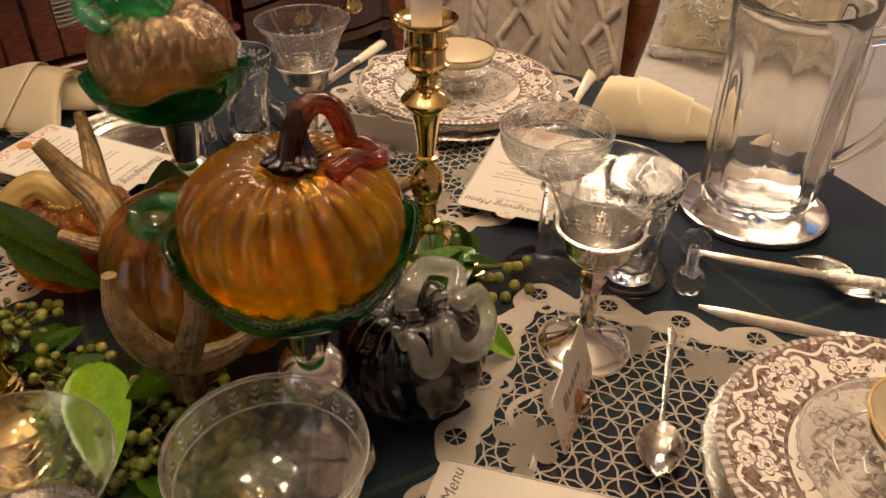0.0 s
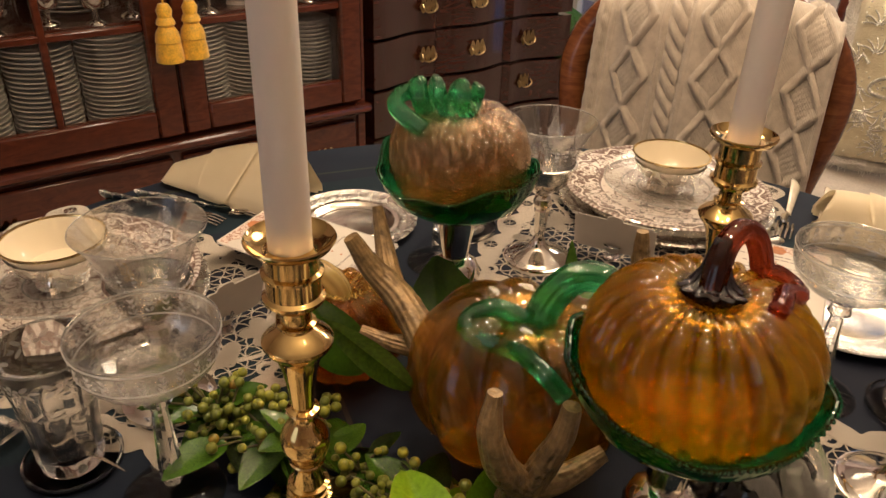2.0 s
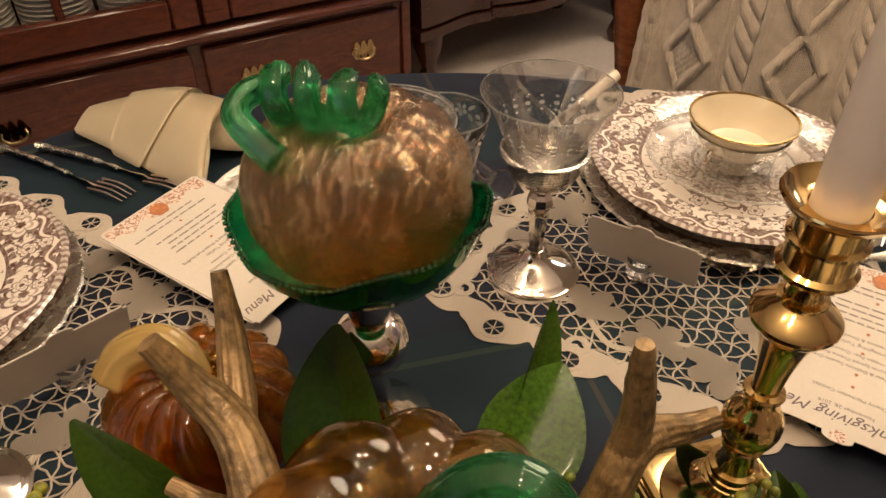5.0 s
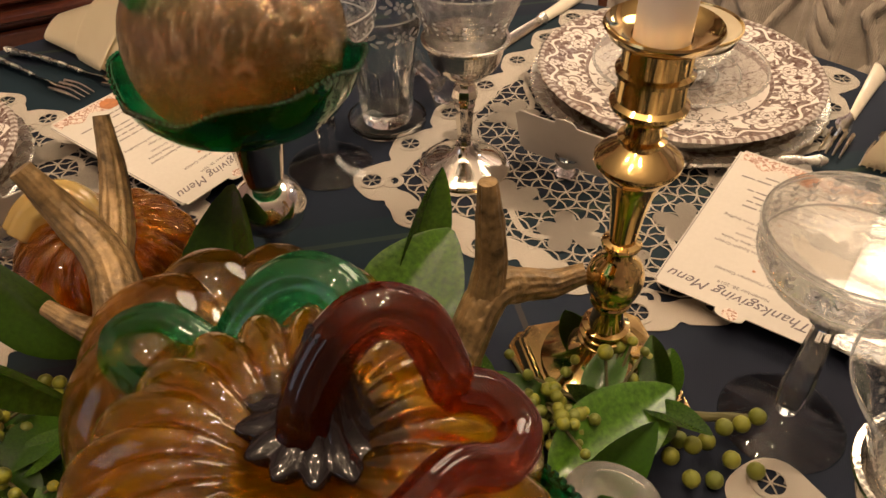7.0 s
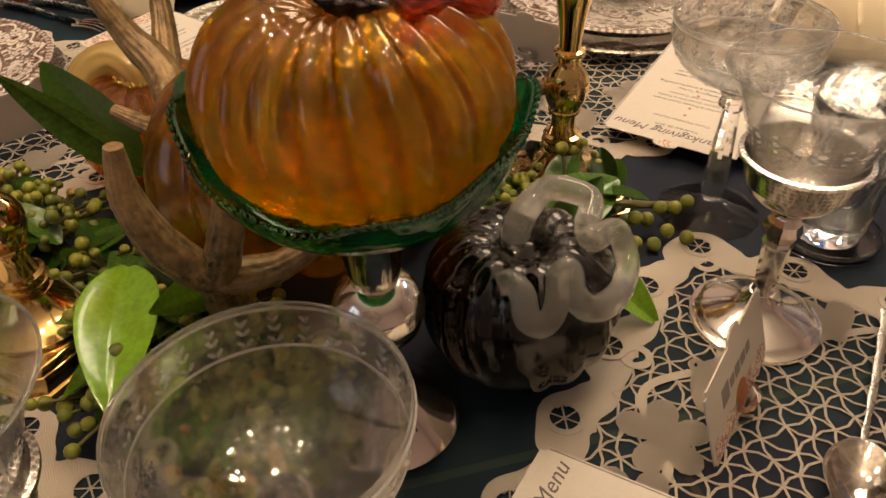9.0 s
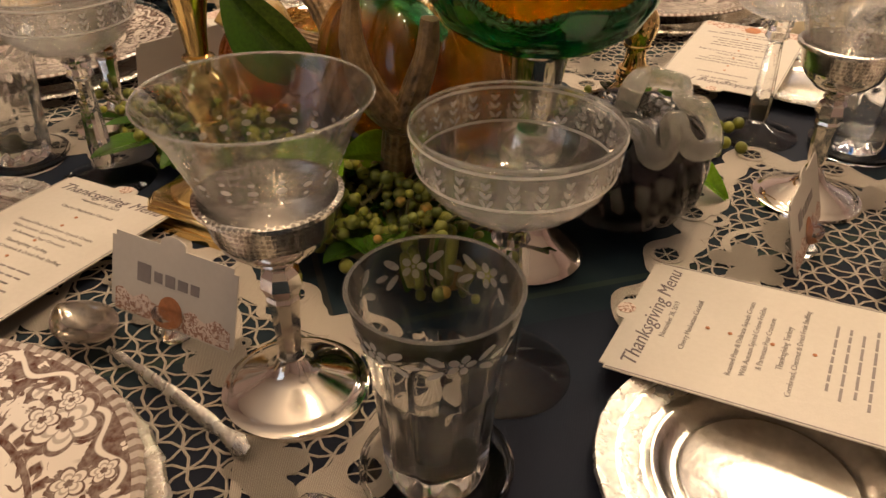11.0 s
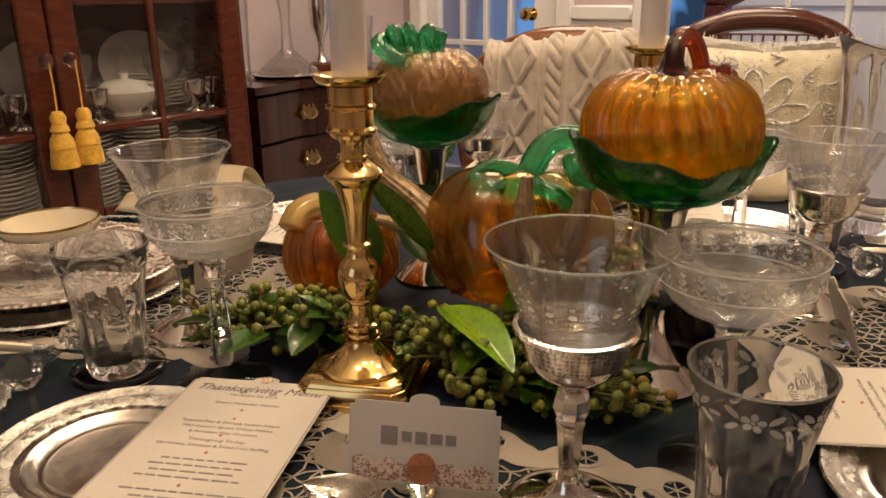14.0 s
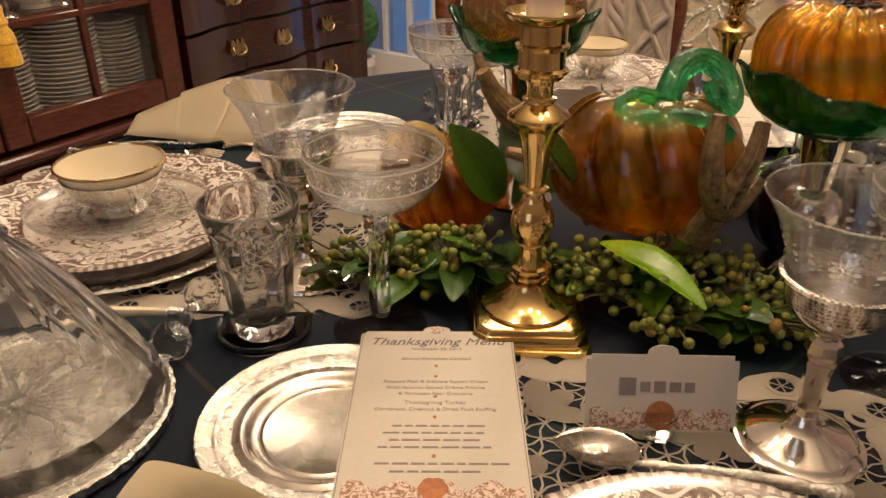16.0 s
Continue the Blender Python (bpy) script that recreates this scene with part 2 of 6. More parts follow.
x = Nodes("cream_lace")
w = x.n("TexWave", 1, Vector=x.n("Mapping", 0, Vector=x.co, Rotation=(0, 0, 0.6)), Scale=420.0)
w2 = x.n("TexWave", 1, Vector=x.n("Mapping", 0, Vector=x.co, Rotation=(0, 0, 2.2)), Scale=420.0)
wv = x.math("MULTIPLY", w, w2)
x.set(Base_Color=x.mix(x.step(wv, 0.05, 0.45), (0.38, 0.33, 0.27), (0.66, 0.60, 0.51)), Roughness=0.85, Sheen_Weight=0.2)
x.bump(wv, 0.6, 0.0008)
M["lace"] = x.m

x = Nodes("napkin_linen")
wv = x.math("ADD", x.n("TexWave", 1, Vector=x.co, Scale=500.0), x.noise(40, 3))
x.set(Base_Color=x.mix(x.step(x.noise(12, 3), 0.3, 0.7), (0.74, 0.64, 0.45), (0.82, 0.73, 0.54)), Roughness=0.85, Sheen_Weight=0.3)
x.bump(wv, 0.12, 0.0008)
M["linen"] = x.m

x = Nodes("cable_knit_wool")
x.set(Base_Color=x.mix(x.step(x.noise(60, 4), 0.3, 0.7), (0.50, 0.43, 0.35), (0.66, 0.58, 0.48)), Roughness=0.95, Sheen_Weight=0.4)
x.bump(x.n("TexWave", 1, Vector=x.co, Scale=150.0, Distortion=2.0), 0.5, 0.003)
M["knit"] = x.m

x = Nodes("cream_sateen")
x.set(Base_Color=x.mix(x.step(x.noise(25, 4), 0.35, 0.65), (0.50, 0.44, 0.30), (0.66, 0.60, 0.44)), Roughness=0.45, Sheen_Weight=0.3)
x.bump(x.noise(150, 4), 0.5, 0.003)
M["sateen"] = x.m
M["bead"] = plain("silver_beads", (0.75, 0.73, 0.66), 0.25, 0.6, 0.3, 500, 1.0, 0.003)

x = Nodes("waxy_leaf")
rnd = x.n("ObjectInfo", "Random")
lc = x.mix(rnd, (0.045, 0.13, 0.010), (0.11, 0.24, 0.018))
x.set(Base_Color=x.mix(x.step(x.noise(30, 4), 0.3, 0.7), (0.036, 0.10, 0.010), lc), Roughness=0.24, Coat_Weight=0.3, Subsurface_Weight=0.08)
x.bump(x.noise(160, 3), 0.15, 0.001)
M["leaf"] = x.m
M["leaf_bright"] = plain("bright_glossy_leaf", (0.15, 0.30, 0.015), 0.22, 0, 0.25, 30, 0.1, Coat_Weight=0.4)
x = Nodes("yellow_green_berries")
isl = x.math("FRACT", x.math("ADD", x.n("NewGeometry", "Random Per Island"), x.n("ObjectInfo", "Random")))
bc = x.mix(isl, (0.12, 0.155, 0.018), (0.40, 0.39, 0.04))
bc = x.mix(x.step(isl, 0.9, 0.97), bc, (0.50, 0.24, 0.05))
x.set(Base_Color=x.mix(x.step(x.noise(200, 3), 0.3, 0.7), (0.085, 0.105, 0.015), bc), Roughness=0.45)
x.bump(x.noise(700, 2), 0.3, 0.001)
M["berry"] = x.m
M["stalk"] = plain("brown_green_stalk", (0.10, 0.09, 0.03), 0.7)

# transferware: brown flowers and scrolls printed on white china
x = Nodes("brown_transferware")
px, py = x.n("SeparateXYZ", 0, Vector=x.co), x.n("SeparateXYZ", 1, Vector=x.co)
rad = x.math("SQRT", x.math("ADD", x.math("MULTIPLY", px, px), x.math("MULTIPLY", py, py)))
ang = x.math("ARCTAN2", py, px)
warp = x.n("VectorMath", 0, props={"operation": "ADD"}, i0=x.co, i1=x.n("VectorMath", 0, props={"operation": "SCALE"}, i0=x.n("TexNoise", 1, Vector=x.co, Scale=45.0, Detail=2.0), Scale=0.012))
leafy = x.noise(85, 3, 0.5, 1.6)
scroll = x.n("TexVoronoi", 0, props={"feature": "DISTANCE_TO_EDGE"}, Vector=warp, Scale=75.0)
def blooms(count, radius, size, turn):
    """Open flowers in a ring: distance from the nearest flower's heart and its petal outline."""
    f = x.math("SUBTRACT", x.math("FRACT", x.math("ADD", x.math("MULTIPLY", ang, count / math.tau), turn)), 0.5)
    u = x.math("MULTIPLY", f, math.tau / count * radius)
    v = x.math("SUBTRACT", rad, radius)
    d = x.math("SQRT", x.math("ADD", x.math("MULTIPLY", u, u), x.math("MULTIPLY", v, v)))
    lobes = x.math("ABSOLUTE", x.math("COSINE", x.math("MULTIPLY", x.math("ARCTAN2", v, u), 2.5)))
    return x.math("DIVIDE", d, x.math("MULTIPLY", x.math("ADD", x.math("MULTIPLY", lobes, 0.35), 0.65), size)), lobes
rim_zone = x.step(rad, 0.100, 0.110)
floor_ = x.math("SUBTRACT", 0.518, x.math("MULTIPLY", rim_zone, 0.115))
floor_ = x.math("ADD", floor_, x.math("MULTIPLY", x.step(x.math("ABSOLUTE", x.math("SUBTRACT", rad, 0.073)), 0.010, 0.004), 0.10))
spray = x.n("MapRange", 0, i0=x.math("SUBTRACT", leafy, floor_), i1=0.0, i2=0.03, i3=0.0, i4=1.0)
curls = x.math("ABSOLUTE", x.math("SUBTRACT", rad, x.math("ADD", 0.1155, x.math("MULTIPLY", x.math("SINE", x.math("MULTIPLY", ang, 21.0)), 0.0042))))
lace_rim = x.math("MULTIPLY", x.step(x.math("ABSOLUTE", x.math("SUBTRACT", rad, 0.0865)), 0.0035, 0.0022), x.step(x.math("SINE", x.math("MULTIPLY", ang, 54.0)), -0.4, 0.1))
ink = x.math("MAXIMUM", spray, x.math("MULTIPLY", x.step(scroll, 0.10, 0.05), rim_zone))
ink = x.math("MAXIMUM", ink, lace_rim)
ink = x.math("MULTIPLY", ink, x.step(curls, 0.0010, 0.0018))
for count, radius, size, turn in ((7, 0.104, 0.0165, 0.0), (14, 0.098, 0.0085, 0.25), (14, 0.112, 0.0065, 0.27), (5, 0.050, 0.017, 0.1), (9, 0.068, 0.008, 0.3)):
    dist, lobes = blooms(count, radius, size, turn)
    mark = x.math("MAXIMUM", x.step(dist, 0.30, 0.24), x.step(x.math("ABSOLUTE", x.math("SUBTRACT", dist, 0.98)), 0.12, 0.07))
    mark = x.math("MAXIMUM", mark, x.math("MULTIPLY", x.step(lobes, 0.22, 0.10), 0.8))
    mark = x.math("MAXIMUM", mark, x.math("MULTIPLY", x.step(x.math("ABSOLUTE", x.math("SUBTRACT", dist, 0.58)), 0.10, 0.05), 0.55))
    inside_f = x.step(dist, 1.10, 1.04)
    ink = x.math("ADD", x.math("MULTIPLY", ink, x.math("SUBTRACT", 1.0, inside_f)), x.math("MULTIPLY", mark, inside_f))
edge = x.math("GREATER_THAN", rad, 0.1225)
dots = x.step(x.math("SINE", x.math("MULTIPLY", ang, 110.0)), -0.2, 0.3)
ink = x.math("ADD", x.math("MULTIPLY", ink, x.math("SUBTRACT", 1.0, edge)), x.math("MULTIPLY", edge, x.math("ADD", 0.45, x.math("MULTIPLY", dots, 0.45))))
ring = x.math("LESS_THAN", x.math("ABSOLUTE", x.math("SUBTRACT", rad, 0.082)), 0.0016)
ink = x.math("MINIMUM", x.math("MAXIMUM", ink, ring), 1.0)
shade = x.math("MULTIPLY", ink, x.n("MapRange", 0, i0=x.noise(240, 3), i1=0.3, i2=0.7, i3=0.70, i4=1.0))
x.set(Base_Color=x.mix(shade, (0.76, 0.70, 0.64), (0.085, 0.030, 0.019)), Roughness=0.12, Coat_Weight=0.5)
M["transfer"] = x.m

x = Nodes("card_paper")
x.set(Base_Color=x.mix(x.noise(300, 4), (0.54, 0.50, 0.44), (0.60, 0.56, 0.50)), Roughness=0.75)
x.bump(x.noise(900, 2), 0.1, 0.0005)
M["paper"] = x.m
# same white card, greyer: the shade on its back is put in the colour
M["paper_back"] = plain("card_back_shaded", (0.50, 0.46, 0.43), 0.8, 0, 0.04, 60, 0.05)
M["ink"] = plain("grey_ink", (0.24, 0.21, 0.20), 0.7, 0, 0.1, 200, 0)
M["ink_dark"] = plain("dark_ink", (0.13, 0.10, 0.11), 0.6, 0, 0.1, 200, 0)
M["rust"] = plain("rust_print", (0.42, 0.16, 0.06), 0.7, 0, 0.3, 300, 0)
x = Nodes("printed_flowers")
pf = x.step(x.noise(330, 3, 0.5, 1.5), 0.46, 0.56)
x.set(Base_Color=x.mix(pf, (0.70, 0.58, 0.50), (0.32, 0.17, 0.12)), Roughness=0.75)
M["floral"] = x.m
x = Nodes("pierced_silver")
q = x.n("TexVoronoi", 0, Vector=x.co, Scale=380.0, Randomness=0.0)
x.set(Base_Color=x.mix(x.step(q, 0.35, 0.5), (0.42, 0.39, 0.35), (0.86, 0.82, 0.75)), Metallic=1.0, Roughness=0.2)
x.bump(q, 0.15, 0.0006)
M["pierced"] = x.m
x = Nodes("outdoor_dusk")
e = x.mix(x.step(x.noise(2.2, 3), 0.48, 0.56), (0.10, 0.28, 0.62), (0.012, 0.03, 0.06))
x.set(Base_Color=(0, 0, 0), Emission_Color=e, Emission_Strength=1.3)
M["dusk"] = x.m


# ---- mesh helpers ----
def mesh_of(name, bm, material, smooth=40):
    bmesh.ops.recalc_face_normals(bm, faces=bm.faces)
    me = bpy.data.meshes.new(name)
    bm.to_mesh(me)
    bm.free()
    me.materials.append(M[material])
    if smooth:
        me.polygons.foreach_set("use_smooth", [True] * len(me.polygons))
        if smooth < 180:
            me.set_sharp_from_angle(angle=radians(smooth))
    return me


def part(name, bm, material, parent, label="", m=None, smooth=40):
    ob = new(name, mesh_of(name, bm, material, smooth) if isinstance(bm, bmesh.types.BMesh) else bm)
    ob.parent = parent
    if m is not None:
        ob.matrix_basis = m
    return tagged(ob, label)


def thing(name, label, category, m=None, group="", kind=""):
    ob = new(name)
    ob.empty_display_size = 0.02
    if m is not None:
        ob.matrix_basis = m
    return tagged(ob, label, category, group, kind)


def solid(name, bm, material, label, category, m=None, group="", kind="", smooth=40):
    ob = new(name, mesh_of(name, bm, material, smooth))
    if m is not None:
        ob.matrix_basis = m
    return tagged(ob, label, category, group, kind)


def lathe(profile, n=48, mod=None, bm=None, closed=False):
    """Turns (radius, height) pairs about z. mod(angle, r, z) bends a point. closed: the last pair joins the first."""
    bm = bm or bmesh.new()
    rings = []
    for r, z in profile:
        if r < 1e-6:
            rings.append([bm.verts.new((0, 0, z))])
            continue
        ring = []
        for i in range(n):
            a = i * math.tau / n
            rr, zz = mod(a, r, z) if mod else (r, z)
            ring.append(bm.verts.new((rr * math.cos(a), rr * math.sin(a), zz)))
        rings.append(ring)
    pairs = list(zip(rings, rings[1:])) + ([(rings[-1], rings[0])] if closed else [])
    for a, b in pairs:
        if len(a) == 1 and len(b) == 1:
            continue
        for i in range(n):
            j = (i + 1) % n
            if len(a) == 1:
                bm.faces.new((a[0], b[i], b[j]))
            elif len(b) == 1:
                bm.faces.new((a[i], b[0], a[j]))
            else:
                bm.faces.new((a[i], b[i], b[j], a[j]))
    return bm


def shell(profile, t, n=48, mod=None):
    """A thin-walled turned vessel: the outer profile from the bottom up, and an inner one t inside it."""
    inner = []
    for i, (r, z) in enumerate(profile):
        a, b = profile[max(0, i - 1)], profile[min(len(profile) - 1, i + 1)]
        d = Vector((b[0] - a[0], b[1] - a[1])).normalized()
        inner.append((max(0.0, r - t * d.y), z + t * d.x))
    inner[0] = (0.0, inner[0][1])
    top = [(profile[-1][0] - t * 0.4, profile[-1][1] + t * 0.4)]
    return lathe([(0, profile[0][1])] + profile[0 if profile[0][0] > 0 else 1:] + top + inner[::-1], n, mod)


def smooth_path(pts, k=6):
    """A Catmull-Rom curve through the points."""
    p = [Vector(q) for q in pts]
    p = [2 * p[0] - p[1]] + p + [2 * p[-1] - p[-2]]
    out = []
    for i in range(1, len(p) - 2):
        for s in range(k):
            t = s / k
            a, b, c, d = p[i - 1:i + 3]
            out.append(0.5 * ((2 * b) + (c - a) * t + (2 * a - 5 * b + 4 * c - d) * t * t + (3 * b - a - 3 * c + d) * t ** 3))
    return out + [p[-2]]


def tube(pts, radii, n=12, bm=None, groove=0.0, rough=0.0, flat=1.0, flutes=0):
    """A round bar along pts with a radius at each end or point; groove: fluting round it."""
    bm = bm or bmesh.new()
    m = len(pts)
    pts = [Vector(q) for q in pts]
    rr = [np.interp(i / (m - 1), np.linspace(0, 1, len(radii)), radii) for i in range(m)]
    nrm = None
    rings = []
    for i in range(m):
        d = (pts[min(m - 1, i + 1)] - pts[max(0, i - 1)]).normalized()
        if nrm is None:
            nrm = d.orthogonal().normalized()
        nrm = (nrm - d * nrm.dot(d)).normalized()
        side = d.cross(nrm)
        ring = []
        for k in range(n):
            a = k * math.tau / n
            r = rr[i] * (1 + groove * math.cos(a * (flutes or n / 4)))
            if rough:
                r *= 1 + rough * noise.noise(pts[i] * 120 + Vector((k, 0, 0)) * 0.7)
            ring.append(bm.verts.new(pts[i] + nrm * (r * math.cos(a)) + side * (r * flat * math.sin(a))))
        rings.append(ring)
    for a, b in zip(rings, rings[1:]):
        for k in range(n):
            bm.faces.new((a[k], a[(k + 1) % n], b[(k + 1) % n], b[k]))
    bm.faces.new(rings[0][::-1])
    bm.faces.new(rings[-1])
    return bm


def box(size, at=(0, 0, 0), bevel=0.0, bm=None, seg=1):
    own = bmesh.new()
    bmesh.ops.create_cube(own, size=1)
    for v in own.verts:
        v.co = Vector((v.co.x * size[0] + at[0], v.co.y * size[1] + at[1], v.co.z * size[2] + at[2]))
    if bevel:
        bmesh.ops.bevel(own, geom=own.edges[:], offset=bevel, segments=seg, affect="EDGES", profile=0.5)
    if bm is None:
        return own
    tmp = bpy.data.meshes.new("tmp")
    own.to_mesh(tmp)
    own.free()
    bm.from_mesh(tmp)
    bpy.data.meshes.remove(tmp)
    return bm


def join(*bms):
    out = bms[0]
    for b in bms[1:]:
        tmp = bpy.data.meshes.new("tmp")
        b.to_mesh(tmp)
        b.free()
        out.from_mesh(tmp)
        bpy.data.meshes.remove(tmp)
    return out


def moved(bm, m):
    bm.transform(m)
    return bm


def grid(nx, ny, f, bm=None):
    """A sheet of nx by ny quads; f(u, v) gives the place for u, v from 0 to 1."""
    bm = bm or bmesh.new()
    vs = [[bm.verts.new(f(i / nx, j / ny)) for j in range(ny + 1)] for i in range(nx + 1)]
    for i in range(nx):
        for j in range(ny):
            bm.faces.new((vs[i][j], vs[i + 1][j], vs[i + 1][j + 1], vs[i][j + 1]))
    return bm


def frame_to(base, tip, up=(0, 0, 1)):
    """A pose at base whose y runs to tip and whose z is as near to up as can be."""
    y = (Vector(tip) - Vector(base)).normalized()
    xx = y.cross(Vector(up)).normalized()
    zz = xx.cross(y)
    m = Matrix((xx, y, zz)).transposed().to_4x4()
    m.translation = Vector(base)
    return m


# ---- the room ----
def room_box(name, x0, x1, y0, y1, z0, z1, material, label, category, bevel=0.0, kind="structure"):
    return solid(name, box((x1 - x0, y1 - y0, z1 - z0), ((x0 + x1) / 2, (y0 + y1) / 2, (z0 + z1) / 2), bevel), material, label, category, ROOM, "", kind)


WY, WX = 2.64, 2.40          # the wall behind the cabinets, and the wall with the glazed door
room_box("floor", -2.6, 5.2, -2.4, 2.8, -0.1, 0.0, "carpet", "pale beige wall-to-wall carpet", "floor")
room_box("ceiling", -2.6, 5.2, -2.4, 2.8, 2.5, 2.6, "ceiling", "plain white painted ceiling", "ceiling")
room_box("wall_north", -2.6, 5.2, WY, WY + 0.12, 0, 2.5, "wall", "mauve painted wall behind the china cabinet", "wall")
room_box("wall_west", -2.72, -2.6, -2.4, WY, 0, 2.5, "wall", "mauve painted dining room wall", "wall")
room_box("wall_south", -2.6, 5.2, -2.52, -2.4, 0, 2.5, "wall", "mauve painted dining room wall", "wall")
room_box("wall_hall", 5.2, 5.32, -2.4, WY, 0, 2.5, "wall", "pale painted wall of the stair hall", "wall")
# the wall with the glazed door and the opening to the stair hall
room_box("wall_east", WX, WX + 0.12, 1.40, 1.74, 0, 2.5, "wall", "mauve wall between glazed door and opening", "wall")
room_box("wall_east_corner", WX, WX + 0.12, 2.58, WY, 0, 2.5, "wall", "mauve wall at the corner beside the glazed door", "wall")
room_box("wall_east_head", WX, WX + 0.12, -0.4, 2.58, 2.08, 2.5, "wall", "mauve wall above the door and the opening", "wall")
room_box("wall_east_south", WX, WX + 0.12, -2.4, -0.4, 0, 2.5, "wall", "mauve wall beyond the opening", "wall")
room_box("wainscot", WX - 0.012, WX, 1.46, 1.72, 0, 0.93, "trim", "white painted wainscot panel", "wainscot", 0.003)
room_box("chair_rail", WX - 0.03, WX, 1.46, 1.72, 0.93, 0.985, "trim", "white moulded chair rail", "trim", 0.008)
room_box("door_casing", WX - 0.025, WX + 0.13, 1.72, 1.79, 0, 2.1, "trim", "white door casing", "trim", 0.006)
room_box("door_casing_far", WX - 0.025, WX + 0.13, 2.51, 2.58, 0, 2.1, "trim", "white door casing", "trim", 0.006)
room_box("opening_casing", WX - 0.025, WX + 0.13, 1.38, 1.46, 0, 2.1, "trim", "white casing of the hall opening", "trim", 0.006)
room_box("baseboard", 2.14, WX, WY - 0.02, WY, 0, 0.14, "trim", "white baseboard", "baseboard", 0.004)

door = thing("door_1", "white glazed french door with many panes", "door", ROOM, "", "structure")
D0, D1 = 1.79, 2.51
for y0, y1 in ((D0, D0 + 0.13), (D1 - 0.07, D1)):
    part("stile", box((0.045, y1 - y0, 2.06), (WX + 0.04, (y0 + y1) / 2, 1.04), 0.004), "trim", door)
PY0, PY1 = D0 + 0.13, D1 - 0.07
for z0, z1 in ((0.01, 0.26), (1.96, 2.07)):
    part("rail", box((0.045, PY1 - PY0, z1 - z0), (WX + 0.04, (PY0 + PY1) / 2, (z0 + z1) / 2), 0.004), "trim", door)
for k in range(1, 4):
    y = PY0 + (PY1 - PY0) * k / 4
    part("glazing_bar", box((0.03, 0.022, 1.70), (WX + 0.04, y, 1.11), 0.004), "trim", door)
for k in range(1, 6):
    z = 0.26 + 1.70 * k / 6
    part("glazing_bar", box((0.032, PY1 - PY0, 0.024), (WX + 0.04, (PY0 + PY1) / 2, z), 0.004), "trim", door)
for i in range(4):
    for k in range(6):
        w, h = (PY1 - PY0) / 4 - 0.022, 1.70 / 6 - 0.024
        part("pane", box((0.004, w, h), (WX + 0.04, PY0 + (PY1 - PY0) * (i + 0.5) / 4, 0.26 + 1.70 * (k + 0.5) / 6)), "glass", door)
knob = part("door_knob", lathe([(0, 0), (0.026, 0.002), (0.026, 0.006), (0.009, 0.012), (0.009, 0.03), (0.022, 0.038), (0.027, 0.05), (0.02, 0.064), (0, 0.068)], 20), "brass", door, "brass door knob", pose(WX + 0.018, 1.925, 0.95, 0, -90, 0))
solid("backdrop", box((0.02, 1.6, 2.6), (WX + 0.9, 2.3, 1.2)), "dusk", "blue dusk beyond the glazed door", "backdrop", ROOM, "", "structure")

# stair hall beyond the opening
room_box("hall_wainscot", 5.175, 5.2, -2.4, WY, 0, 0.93, "trim", "white painted wainscot of the stair hall", "wainscot", 0.003)
room_box("hall_chair_rail", 5.15, 5.2, -2.4, WY, 0.93, 0.985, "trim", "white moulded chair rail of the stair hall", "trim", 0.008)
for k in range(8):
    room_box("hall_panel", 5.163, 5.1752, -2.2 + 0.6 * k, -1.72 + 0.6 * k, 0.2, 0.82, "trim", "raised white panel of the hall wainscot", "trim", 0.006)
stair = thing("stair_rail", "mahogany stair handrail with white turned balusters", "stair rail", ROOM)
part("newel_post", join(box((0.09, 0.09, 0.98), (3.0, 1.40, 0.49), 0.008), box((0.11, 0.11, 0.05), (3.0, 1.40, 1.005), 0.012),
     moved(lathe([(0, 0), (0.03, 0), (0.05, 0.03), (0.045, 0.06), (0, 0.08)], 20), pose(3.0, 1.40, 1.03))), "mahogany", stair)
part("handrail", tube(smooth_path([(3.0, 1.40, 0.98), (3.0, 1.2, 1.08), (3.0, 0.8, 1.32), (3.0, 0.2, 1.68)]), [0.035], 12), "mahogany", stair)
for k in range(5):
    y = 1.12 - 0.22 * k
    h = 0.94 + (1.40 - y) * 0.58
    prof = [(0, 0), (0.022, 0), (0.022, 0.25), (0.014, 0.27), (0.024, 0.30), (0.016, 0.36), (0.012, 0.6), (0.02, 0.72), (0.024, 0.75), (0.013, 0.78), (0.013, h - 0.02), (0, h - 0.02)]
    part("baluster", lathe(prof, 14), "trim", stair, "", pose(3.0, y, 0.0))


# ---- china cabinet and chest ----
def brass_pull():
    plate = grid(30, 6, lambda u, v: Vector(((u - 0.5) * 0.092 * (1 - 0.35 * abs(v - 0.4)), -0.003, (v - 0.42) * 0.062 * (0.30 + 0.70 * abs(math.cos((u - 0.5) * math.pi * 3)) ** 0.7))))
    bmesh.ops.solidify(plate, geom=plate.faces[:], thickness=0.003)
    bail = tube(smooth_path([(-0.03, -0.006, 0.008), (-0.032, -0.016, -0.006), (-0.015, -0.018, -0.02), (0.015, -0.018, -0.02), (0.032, -0.016, -0.006), (0.03, -0.006, 0.008)]), [0.003, 0.0038, 0.003], 8)
    return join(plate, bail)


